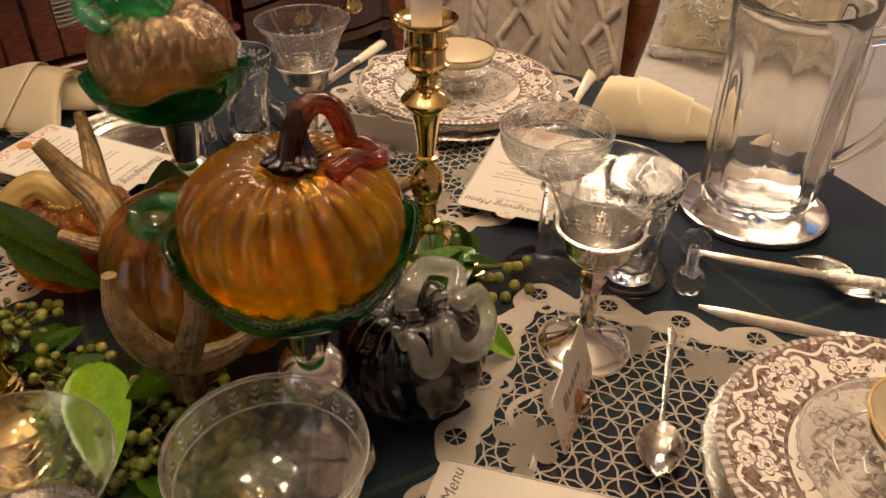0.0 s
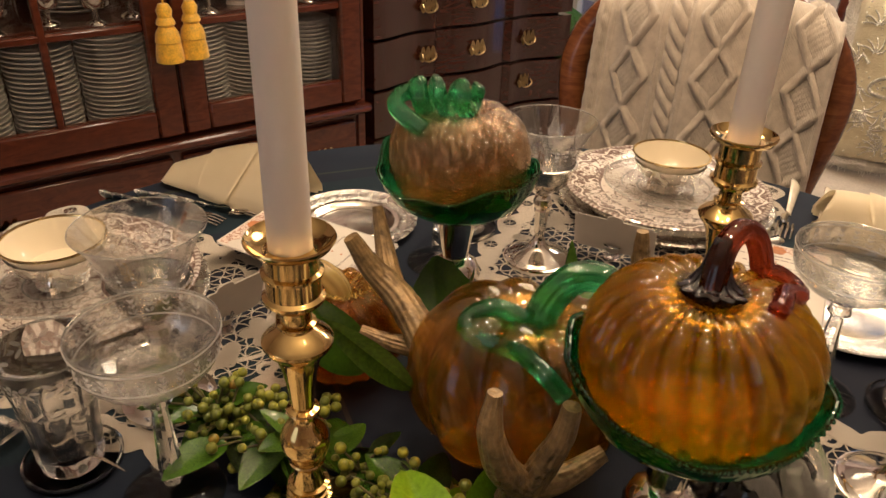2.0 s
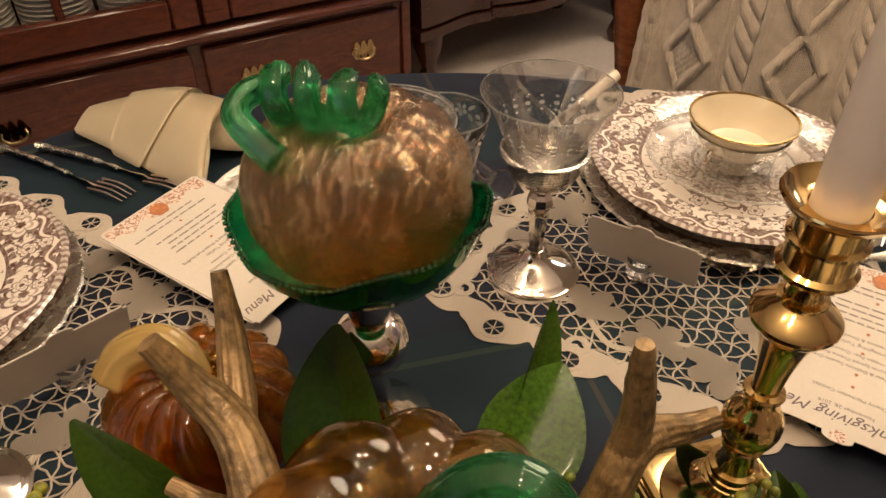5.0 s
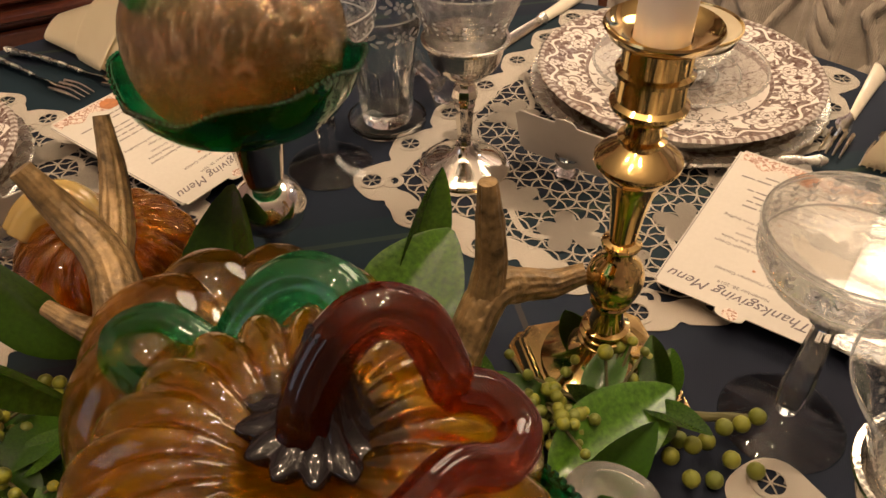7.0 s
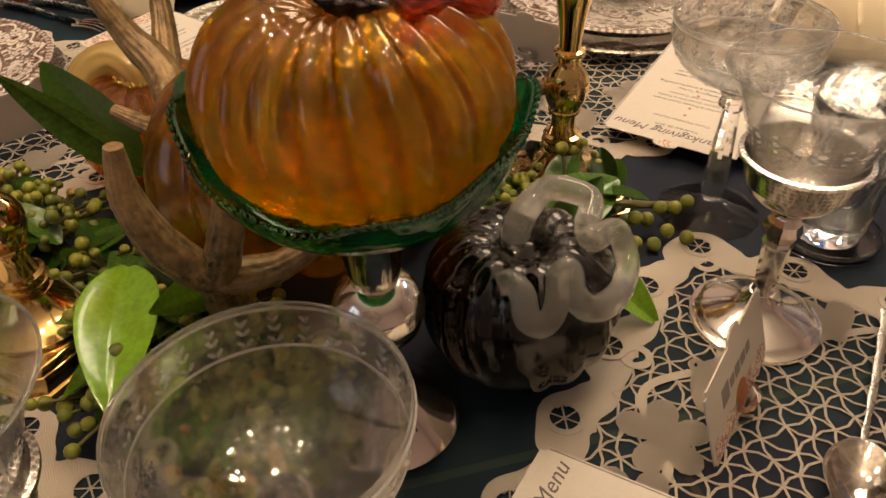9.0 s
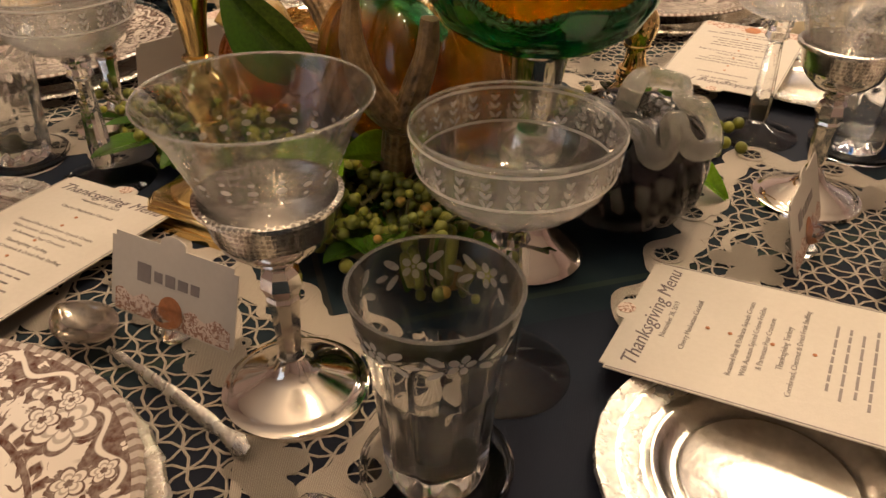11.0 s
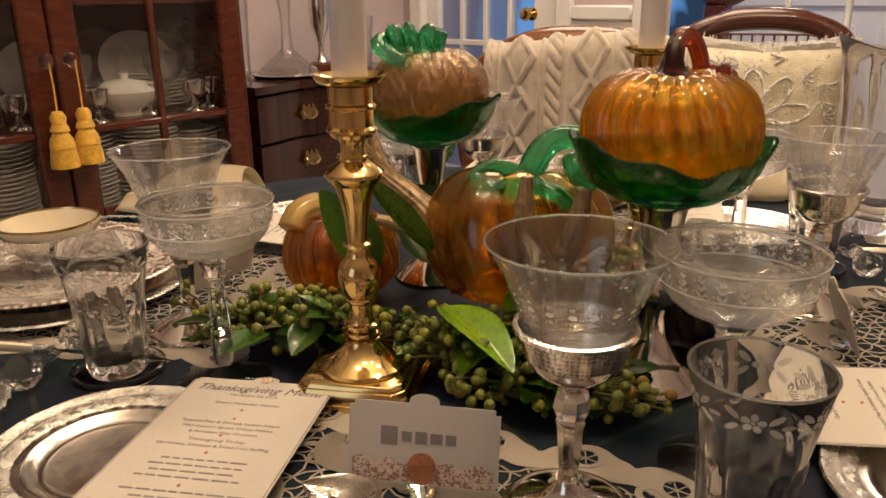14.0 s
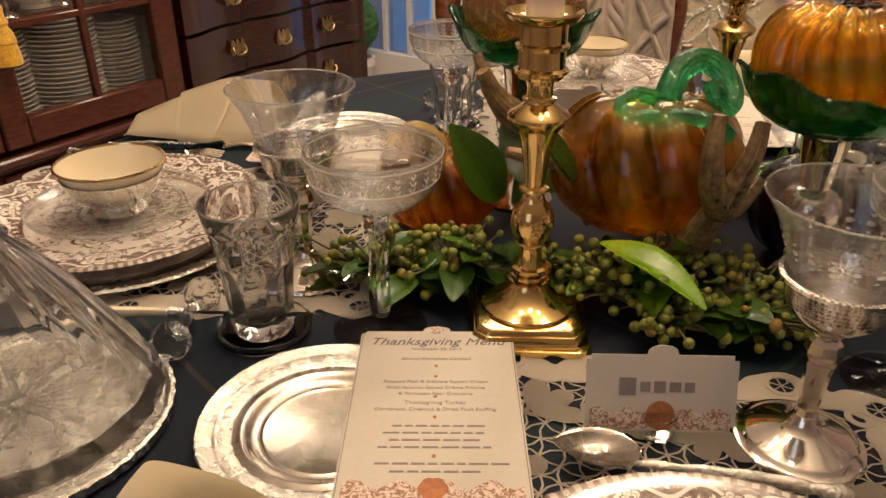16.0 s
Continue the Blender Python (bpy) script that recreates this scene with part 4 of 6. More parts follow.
# ---- the table ----
TR = 0.645
tb = thing("dining_table", "round mahogany pedestal table under a navy cloth", "table", pose(CX, CY, 0))
part("top", lathe([(0, 0.715), (TR - 0.02, 0.715), (TR - 0.012, 0.72), (TR - 0.012, 0.735), (TR - 0.02, 0.741), (0, 0.741)], 72), "mahogany", tb)
part("pedestal", lathe([(0, 0.08), (0.06, 0.08), (0.09, 0.16), (0.05, 0.3), (0.07, 0.5), (0.05, 0.62), (0.16, 0.70), (0, 0.714)], 28), "mahogany", tb)
for k in range(4):
    a = k * math.tau / 4 + 0.4
    part("leg", tube(smooth_path([(0.05 * math.cos(a), 0.05 * math.sin(a), 0.2), (0.22 * math.cos(a), 0.22 * math.sin(a), 0.14), (0.36 * math.cos(a), 0.36 * math.sin(a), 0.03), (0.40 * math.cos(a), 0.40 * math.sin(a), 0.025)]), [0.04, 0.03, 0.025], 10), "mahogany", tb)
def drape(a, r, z):
    if z > 0.74:
        return r, z
    f = (0.742 - z) / 0.33
    return r + f * (0.03 + 0.028 * math.sin(a * 17 + 0.6 * math.sin(a * 5))), z
prof = [(0, TZ)] + [(r * TR / 12, TZ) for r in range(1, 12)] + [(TR - 0.012, TZ), (TR - 0.003, TZ - 0.003), (TR + 0.001, TZ - 0.012)] + [(TR + 0.002, 0.74 - 0.033 * k) for k in range(1, 11)]
solid("tablecloth", lathe(prof, 180, drape), "cloth", "navy blue cloth with faint thread lines on the round table", "tablecloth", pose(CX, CY, 0))


# ---- place settings ----
def setting(px_, py_):
    ix, iy = CX - px_, CY - py_
    return pose(px_, py_, TZ, 0, 0, math.degrees(math.atan2(-ix, iy)))


S = {"A": setting(-0.251, 0.084), "B": setting(-0.545, 0.630), "D": setting(0.063, 0.968), "E": setting(0.368, 0.364)}


def on_table(x_, y_, z_=0.0, turn=0.0):
    return pose(x_, y_, TZ + z_, 0, 0, turn)


# lace mats: taped border with pierced rings, net, tape scrolls and flowers
LW, LL, LR = 0.140, 0.205, 0.035
def ring_path(w, l, r, n):
    pts = []
    per = 2 * (w - r) * 2 + 2 * (l - r) * 2 + math.tau * r
    for k in range(n):
        d = per * k / n
        for seg in range(8):
            length = (2 * (l - r), math.pi / 2 * r, 2 * (w - r), math.pi / 2 * r)[seg % 4]
            if d <= length:
                break
            d -= length
        f = d / length
        if seg == 0: p, q = (w, -l + r + d), (1, 0)
        elif seg == 2: p, q = (w - r - d, l), (0, 1)
        elif seg == 4: p, q = (-w, l - r - d), (-1, 0)
        elif seg == 6: p, q = (-w + r + d, -l), (0, -1)
        else:
            a = (0, 1, 2, 3)[seg // 2] * math.pi / 2 + f * math.pi / 2
            c = ((w - r, l - r), (-w + r, l - r), (-w + r, -l + r), (w - r, -l + r))[seg // 2]
            q = (math.cos(a), math.sin(a))
            p = (c[0] + r * q[0], c[1] + r * q[1])
        pts.append((Vector(p), Vector(q)))
    return pts


def band(bm, pts, half, z, closed=False, across=1):
    """A flat tape of that half width along 2D points."""
    n = len(pts)
    rows = []
    for i in range(n):
        d = (pts[(i + 1) % n] - pts[i - 1]) if closed else (pts[min(n - 1, i + 1)] - pts[max(0, i - 1)])
        d = d.normalized() if d.length > 1e-9 else Vector((1, 0))
        nn = Vector((-d.y, d.x))
        h = half(i / n) if callable(half) else half
        rows.append([bm.verts.new((*(pts[i] + nn * h * (1 - 2 * k / across)), z)) for k in range(across + 1)])
    for i in range(n if closed else n - 1):
        a, b = rows[i], rows[(i + 1) % n]
        for k in range(across):
            bm.faces.new((a[k], a[k + 1], b[k + 1], b[k]))


def cord(bm, a, b, half, z, h):
    """A fine raised thread from a to b."""
    d = (b - a).normalized()
    nn = Vector((-d.y, d.x)) * half
    v = [bm.verts.new((*(p + s * nn), z + (h if s == 0 else 0))) for p in (a, b) for s in (-1, 0, 1)]
    bm.faces.new((v[0], v[3], v[4], v[1]))
    bm.faces.new((v[1], v[4], v[5], v[2]))


def petal(bm, c, a, ln, wd, z):
    d, e = Vector((math.cos(a), math.sin(a))), Vector((-math.sin(a), math.cos(a)))
    ring = []
    for k in range(14):
        t = k / 14 * math.tau
        s = 0.5 - 0.5 * math.cos(t)
        w_ = wd * math.sin(t) * (0.6 + 0.6 * s)
        ring.append(bm.verts.new((*(c + d * ln * s + e * w_), z)))
    top = bm.verts.new((*(c + d * ln * 0.6), z + 0.0006))
    for k in range(14):
        bm.faces.new((ring[k], ring[(k + 1) % 14], top))


random.seed(4)
def inside(p, w, l, r):
    dx, dy = max(0, abs(p[0]) - (w - r)), max(0, abs(p[1]) - (l - r))
    return dx * dx + dy * dy < r * r


border, net, scroll_bm, flowers = bmesh.new(), bmesh.new(), bmesh.new(), []
NR = 22
base = ring_path(LW, LL, LR, 440)
wav = [p + q * (0.0045 * math.cos(k / 440 * math.tau * NR) - 0.0045) for k, (p, q) in enumerate(base)]
band(border, wav, lambda f: 0.0128 + 0.0030 * math.cos(f * math.tau * NR) + 0.0010 * math.cos(f * math.tau * NR * 3 + 1.0), 0.0010, True, 14)
for k in range(NR):
    p, q = base[int(440 * k / NR)]
    c = p + q * 0.001
    band(border, [c + Vector((math.cos(t * math.tau / 28), math.sin(t * math.tau / 28))) * 0.0096 for t in range(28)], 0.0017, 0.0018, True)
    cc = p - q * 0.0155
    if k % 2 == 0:
        band(border, [cc + Vector((math.cos(t * math.tau / 24), math.sin(t * math.tau / 24))) * 0.0072 for t in range(24)], 0.0022, 0.0014, True)
    for s in range(6):
        a = s * math.pi / 3 + k
        cord(net, c, c + Vector((math.cos(a), math.sin(a))) * 0.0085, 0.0005, 0.0010, 0.0006)
# cut the tape out under the rings
holes = [base[int(440 * k / NR)][0] + base[int(440 * k / NR)][1] * 0.001 for k in range(NR)]
dead = [f for f in border.faces if any((f.calc_center_median().xy - h).length < 0.0086 for h in holes)]
bmesh.ops.delete(border, geom=dead, context="FACES")
# net: uneven six-spoked wheels
H = 0.0142
def knot(i, j):
    rnd_ = random.Random(i * 977 + j)
    return Vector((i * H * 0.866 + rnd_.uniform(-1, 1) * H * 0.14, (j + 0.5 * (i % 2)) * H + rnd_.uniform(-1, 1) * H * 0.14))
for i in range(-12, 13):
    for j in range(-15, 16):
        a = knot(i, j)
        for k, (p, q) in enumerate(((i, j + 1), (i + 1, j + (i % 2)), (i + 1, j + (i % 2) - 1))):
            b = knot(p, q)
            if inside(a, LW - 0.012, LL - 0.012, LR) and inside(b, LW - 0.012, LL - 0.012, LR):
                side = Vector((a.y - b.y, b.x - a.x)) * (0.12 if (i + j + k) % 2 else -0.12)
                c = (a + b) / 2 + side
                cord(net, a, c, 0.00072, 0.0008, 0.0006)
                cord(net, c, b, 0.00072, 0.0008, 0.0006)
inner = ring_path(LW - 0.042, LL - 0.042, 0.03, 360)
band(scroll_bm, [p + q * (0.014 * math.sin(k / 360 * math.tau * 11)) for k, (p, q) in enumerate(inner)], 0.0026, 0.0015, True)
mid = ring_path(LW - 0.047, LL - 0.047, 0.03, 17)
for k, (p, q) in enumerate(mid):
    flower = bmesh.new()
    flowers.append(flower)
    for s in range(5 if k % 2 else 3):
        a = math.atan2(q.y, q.x) + math.pi + (s - (2 if k % 2 else 1)) * (1.2 if k % 2 else 0.75) + k
        petal(flower, p, a, 0.025 if k % 2 else 0.034, 0.0088, 0.0017)
    band(flower, [p + Vector((math.cos(t * math.tau / 16), math.sin(t * math.tau / 16))) * 0.0035 for t in range(16)], 0.0017, 0.0024, True)
for b_ in [border, scroll_bm] + flowers:
    bmesh.ops.solidify(b_, geom=b_.faces[:], thickness=0.0004)
mat_a = thing("lace_mat", "cream openwork lace place mat on the navy cloth", "place mat", setting(-0.263, 0.085) @ pose(0, 0.047, 0), "lace mats")
part("border", border, "lace", mat_a, "", None, 60)
part("net", net, "lace", mat_a, "", None, 0)
part("scroll_tape", scroll_bm, "lace", mat_a, "", None, 60)
for b_ in flowers:
    part("flower", b_, "lace", mat_a, "", None, 60)
copy_thing(mat_a, S["B"] @ pose(-0.010, 0.045, 0))
copy_thing(mat_a, S["D"] @ pose(0.012, 0.076, 0))
copy_thing(mat_a, S["E"] @ pose(-0.012, 0.088, 0))

# charger, plate, saucer, cup
def charger(m):
    t = thing("charger", "round silver charger plate with a chased rim", "charger", m, "silver chargers")
    part("plate", lathe([(0, 0.001), (0.085, 0.001), (0.09, 0.005), (0.122, 0.009), (0.122, 0.011), (0.088, 0.0075), (0.084, 0.004), (0, 0.004)], 72), "silver", t)
    part("rim", lathe([(0.121, 0.0085), (0.130, 0.0095), (0.1345, 0.0115), (0.133, 0.0135), (0.121, 0.0115)], 120, lambda a, r, z: (r * (1 + (0.006 * math.cos(a * 40) if r > 0.125 else 0)), z), closed=True), "chased", t)
    return t
def dinner_plate(m):
    t = thing("dinner_plate", "brown and white floral transferware plate on a silver charger", "plate", m, "transferware plates")
    part("plate", lathe([(0, 0.0125), (0.072, 0.0125), (0.076, 0.0135), (0.084, 0.019), (0.126, 0.027), (0.128, 0.029), (0.126, 0.0305), (0.085, 0.0235), (0.077, 0.0185), (0, 0.018)], 96, lambda a, r, z: (r * (1 + (0.004 * math.cos(a * 48) if r > 0.12 else 0)), z)), "transfer", t)
    return t
def saucer(m):
    t = thing("saucer", "clear cut glass saucer on a transferware plate", "saucer", m, "glass saucers")
    part("dish", lathe([(0, 0.0195), (0.03, 0.0195), (0.05, 0.0225), (0.076, 0.031), (0.0775, 0.0325), (0.075, 0.0325), (0.05, 0.0255), (0.034, 0.0235), (0, 0.0235)], 64, lambda a, r, z: (r, z + (0.0007 * math.cos(a * 32) if 0.045 < r < 0.077 else 0))), "pressed", t)
    part("beaded_edge", lathe([(0.0762, 0.0312), (0.0785, 0.0318), (0.0785, 0.0338), (0.0762, 0.0336)], 96, lambda a, r, z: (r + 0.0004 * math.cos(a * 48), z), closed=True), "rim", t)
    part("foot_ring", lathe([(0.0335, 0.0236), (0.0350, 0.0246), (0.0365, 0.0240), (0.0350, 0.0232)], 64, closed=True), "rim", t)
    part("cut_ring", lathe([(0.0535, 0.0266), (0.0545, 0.0274), (0.0555, 0.0272), (0.0545, 0.0262)], 64, closed=True), "rim", t)
    return t
def cup(m):
    t = thing("bouillon_cup", "ivory china cup with a gold rim in a silver holder", "cup", m, "bouillon cups")
    bowl = part("liner", shell([(0.022, 0.043), (0.034, 0.046), (0.043, 0.056), (0.049, 0.068), (0.0545, 0.0785)], 0.0018, 56), "ivory", t, "glossy ivory china liner")
    part("gold_rim", lathe([(0.0536, 0.0775), (0.0550, 0.0782), (0.0548, 0.0802), (0.0530, 0.0804), (0.0522, 0.0785)], 56, closed=True), "gold", bowl)
    part("holder", lathe([(0, 0.0245), (0.026, 0.0245), (0.028, 0.027), (0.018, 0.031), (0.016, 0.035), (0.030, 0.039), (0.0405, 0.048), (0.0475, 0.0575), (0.0500, 0.0650), (0.0512, 0.0675), (0.0500, 0.0675), (0.0488, 0.0648), (0.0462, 0.0572), (0.0390, 0.0470), (0, 0.0412)], 56, lambda a, r, z: (r * (1 + (0.02 * math.cos(a * 14) if 0.04 < z < 0.064 else 0)), z)), "chased", t)
    for s in (0, 180):
        part("handle", tube([Vector((0.046, 0, 0.062)) + Vector((0.017 * math.sin(q / 12 * math.pi), 0, -0.022 * q / 12 + 0.004 * math.sin(q / 12 * math.tau))) for q in range(13)], [0.003, 0.0022, 0.003], 8), "silver", t, "", pose(0, 0, 0, 0, 0, s))
    return t
CUP_A = on_table(-0.237, 0.060, 0, -20)
CUP_SIZE = pose(0, 0, 0.0016) @ Matrix.Scale(0.93, 4)
made = [charger(S["A"]), dinner_plate(S["A"]), saucer(CUP_A)]
soup_cup = cup(CUP_A @ CUP_SIZE)
for key, turn in (("B", 40), ("D", 75), ("E", -30)):
    for ob in made:
        copy_thing(ob, S[key] @ pose(0, 0, 0, 0, 0, turn))
    copy_thing(soup_cup, S[key] @ pose(0, 0, 0, 0, 0, turn) @ CUP_SIZE)

# bread plates with menus
def bread_plate(m):
    t = thing("bread_plate", "small silver bread plate with an embossed edge", "bread plate", m, "bread plates")
    part("plate", lathe([(0, 0.001), (0.043, 0.001), (0.048, 0.004), (0.068, 0.0078), (0.068, 0.0095), (0.0655, 0.0098), (0.0635, 0.0088), (0.0535, 0.0072), (0.0518, 0.0080), (0.0498, 0.0078), (0.0470, 0.0052), (0.0435, 0.0030), (0.040, 0.0026), (0.0385, 0.0032), (0.0370, 0.0026), (0, 0.0026)], 72), "satin_silver", t)
    part("engraved_band", lathe([(0.0560, 0.0076), (0.0575, 0.0084), (0.0660, 0.0096), (0.0668, 0.0090), (0.0600, 0.0070)], 120, lambda a, r, z: (r, z + 0.0005 * math.cos(a * 34) * math.cos(r * 1900)), closed=True), "chased", t, "engraved silver band")
    part("rim", lathe([(0.0672, 0.0075), (0.075, 0.0085), (0.0775, 0.0100), (0.0765, 0.0118), (0.0738, 0.0115), (0.0715, 0.0102), (0.0672, 0.0098)], 90, lambda a, r, z: (r * (1 + (0.003 * math.cos(a * 30) if r > 0.07 else 0)), z), closed=True), "chased", t)
    return t
bp = bread_plate(on_table(-0.388, 0.312))
for x_, y_ in ((-0.312, 0.835), (0.215, 0.735), (0.112, 0.225)):
    copy_thing(bp, on_table(x_, y_))


def text(body, size, m, parent, material="ink", shear=0.0, name="lettering"):
    cu = bpy.data.curves.new("words", "FONT")
    cu.body, cu.size, cu.align_x, cu.align_y, cu.shear, cu.resolution_u = body, size, "CENTER", "CENTER", shear, 2
    cu.extrude = 0.00008
    tmp = bpy.data.objects.new("words", cu)
    scene.collection.objects.link(tmp)
    me = bpy.data.meshes.new_from_object(tmp.evaluated_get(bpy.context.evaluated_depsgraph_get()))
    bpy.data.objects.remove(tmp)
    me.materials.clear()
    me.materials.append(M[material])
    return part(name, me, None, parent, "", m)


MWD, MHT = 0.053, 0.083
def card_outline(w, h, c, orn):
    """Outline with nipped corners and a small ornament over the top edge."""
    pts = [(-w, -h + c), (-w + c, -h + c), (-w + c, -h), (w - c, -h), (w - c, -h + c), (w, -h + c), (w, h - c), (w - c, h - c), (w - c, h)]
    for k in range(9):
        a = math.pi * k / 8
        pts.append((orn * 1.5 * math.cos(a), h + orn * (0.25 + 0.75 * math.sin(a)) if 0 < k < 8 else h))
    return pts + [(-w + c, h), (-w + c, h - c), (-w, h - c)]
def card_mesh(w, h, c, orn, thick, bend=0.0):
    bm = bmesh.new()
    f = bm.faces.new([bm.verts.new((a, b, 0)) for a, b in card_outline(w, h, c, orn)])
    r = bmesh.ops.extrude_face_region(bm, geom=[f])
    for v in r["geom"]:
        if isinstance(v, bmesh.types.BMVert):
            v.co.z += thick
    return bm
def menu(m):
    t = thing("menu_card", "cream printed Thanksgiving menu card with a floral edge", "menu card", m, "menu cards")
    part("card", card_mesh(MWD, MHT, 0.003, 0.0065, 0.0007), "paper", t, "", None, 0)
    Z = 0.00085
    text("Thanksgiving Menu", 0.0122, pose(0, MHT - 0.0135, Z), t, "ink_dark", 0.35)
    text("November 28, 2019", 0.0042, pose(0, MHT - 0.0225, Z), t)
    text("Cherry Manhattan Cocktail", 0.0042, pose(0, MHT - 0.034, Z), t)
    text("Thanksgiving Turkey", 0.0046, pose(0, 0.002, Z), t)
    text("Cornbread, Chestnut & Dried Fruit Stuffing", 0.0042, pose(0, -0.0045, Z), t)
    text("Roasted Pear & Delicata Squash Cream", 0.0042, pose(0, 0.0235, Z), t)
    text("With Autumn Spiced Cr\u00e8me Fra\u00eeche", 0.0042, pose(0, 0.0172, Z), t)
    text("& Parmesan Pear Croutons", 0.0042, pose(0, 0.0110, Z), t)
    for sx in (-1, 1):
        part("side_rule", box((0.0006, 2 * MHT - 0.008, 0.0002), (sx * (MWD - 0.0012), 0, Z)), "ink", t, "", None, 0)
    bars = bmesh.new()
    for y_, w_ in ((-0.0200, 0.050), (-0.0262, 0.060), (-0.0324, 0.052), (-0.0386, 0.064), (-0.0520, 0.066), (-0.0582, 0.048)):
        xx = -w_ / 2
        while xx < w_ / 2:
            ln = random.uniform(0.004, 0.011)
            box((ln, 0.0014, 0.0002), (xx + ln / 2, y_, Z), 0, bars)
            xx += ln + 0.0018
    tagged(part("text_block", bars, "ink", t, "", None, 0), kind="stuff")
    for y_ in (0.0405, 0.029, 0.008, -0.012, -0.046):
        part("bullet", lathe([(0, 0), (0.0012, 0), (0.0012, 0.0003), (0, 0.0003)], 8), "rust", t, "", pose(0, y_, Z), 0)
    part("border_print", grid(20, 2, lambda u, v: Vector(((u - 0.5) * 2 * (MWD - 0.004), -MHT + 0.002 + v * (0.013 + 0.004 * math.sin(u * 25)), Z))), "floral", t, "", None, 0)
    part("pumpkin_print", lathe([(0, 0), (0.0085, 0), (0.0085, 0.0002), (0, 0.0002)], 20, lambda a, r, z: (r * (0.85 + 0.15 * abs(math.cos(a * 3))), z)), "rust", t, "", pose(0, -MHT + 0.012, Z + 0.0001))
    part("rosette", lathe([(0, 0), (0.005, 0), (0.005, 0.0002), (0, 0.0002)], 14), "floral", t, "", pose(0, MHT + 0.0015, Z))
    return t
def lying(cx_, cy_, ux, uy, z_, tilt):
    """Pose of a card whose top edge points along (ux, uy); tilt lifts its foot."""
    return pose(cx_, cy_, TZ + z_, 0, 0, math.degrees(math.atan2(-ux, uy))) @ pose(0, 0, 0, -tilt, 0, 0)
mn = menu(lying(-0.322, 0.306, 0.235, 0.972, 0.0130, 1.5))
copy_thing(mn, lying(-0.338, 0.752, 0.953, -0.302, 0.0182, 4))
copy_thing(mn, lying(0.143, 0.755, -0.322, -0.947, 0.0182, 4))
copy_thing(mn, lying(0.128, 0.302, -0.957, 0.290, 0.0182, 4))

# name cards in crystal holders
def name_card(m):
    t = thing("name_card", "small cream name card standing in a crystal holder", "name card", m, "name cards")
    card = part("card", card_mesh(0.0445, 0.0235, 0.003, 0.006, 0.0007), "paper", t, "", pose(0, 0, 0.0285, 72, 0, 0), 0)
    part("back", card_mesh(0.0442, 0.0232, 0.003, 0.006, 0.0002), "paper_back", card, "plain unprinted back", pose(0, 0, -0.0004), 0)
    for x_, w_, h_ in ((-0.020, 0.010, 0.011), (-0.0095, 0.006, 0.006), (-0.001, 0.007, 0.007), (0.008, 0.007, 0.006), (0.0165, 0.006, 0.006)):
        part("name_bar", box((w_, h_, 0.0002), (x_, 0.004, 0.0009)), "ink", card, "", None, 0)
    part("border_print", grid(24, 2, lambda u, v: Vector(((u - 0.5) * 0.083, -0.0225 + v * (0.012 + 0.002 * math.sin(u * 30)), 0.00085))), "floral", card, "", None, 0)
    part("pumpkin_print", lathe([(0, 0), (0.0085, 0), (0.0085, 0.0002), (0, 0.0002)], 20), "rust", card, "", pose(0, -0.013, 0.0010))
    part("holder", join(lathe([(0, 0), (0.009, 0), (0.0105, 0.004), (0.006, 0.008), (0.010, 0.012), (0.011, 0.017), (0, 0.018)], 10)), "crystal", t, "faceted crystal ball holder", pose(0, -0.004, 0))
    return t
nc = name_card(pose(-0.194, 0.266, TZ + 0.002, 0, 0, -15))
copy_thing(nc, pose(-0.374, 0.605, TZ + 0.002, 0, 0, 53 + 180 + 5))
copy_thing(nc, pose(-0.012, 0.808, TZ + 0.002, 0, 0, -18 + 180))
copy_thing(nc, pose(0.153, 0.428, TZ + 0.002, 0, 0, 71))


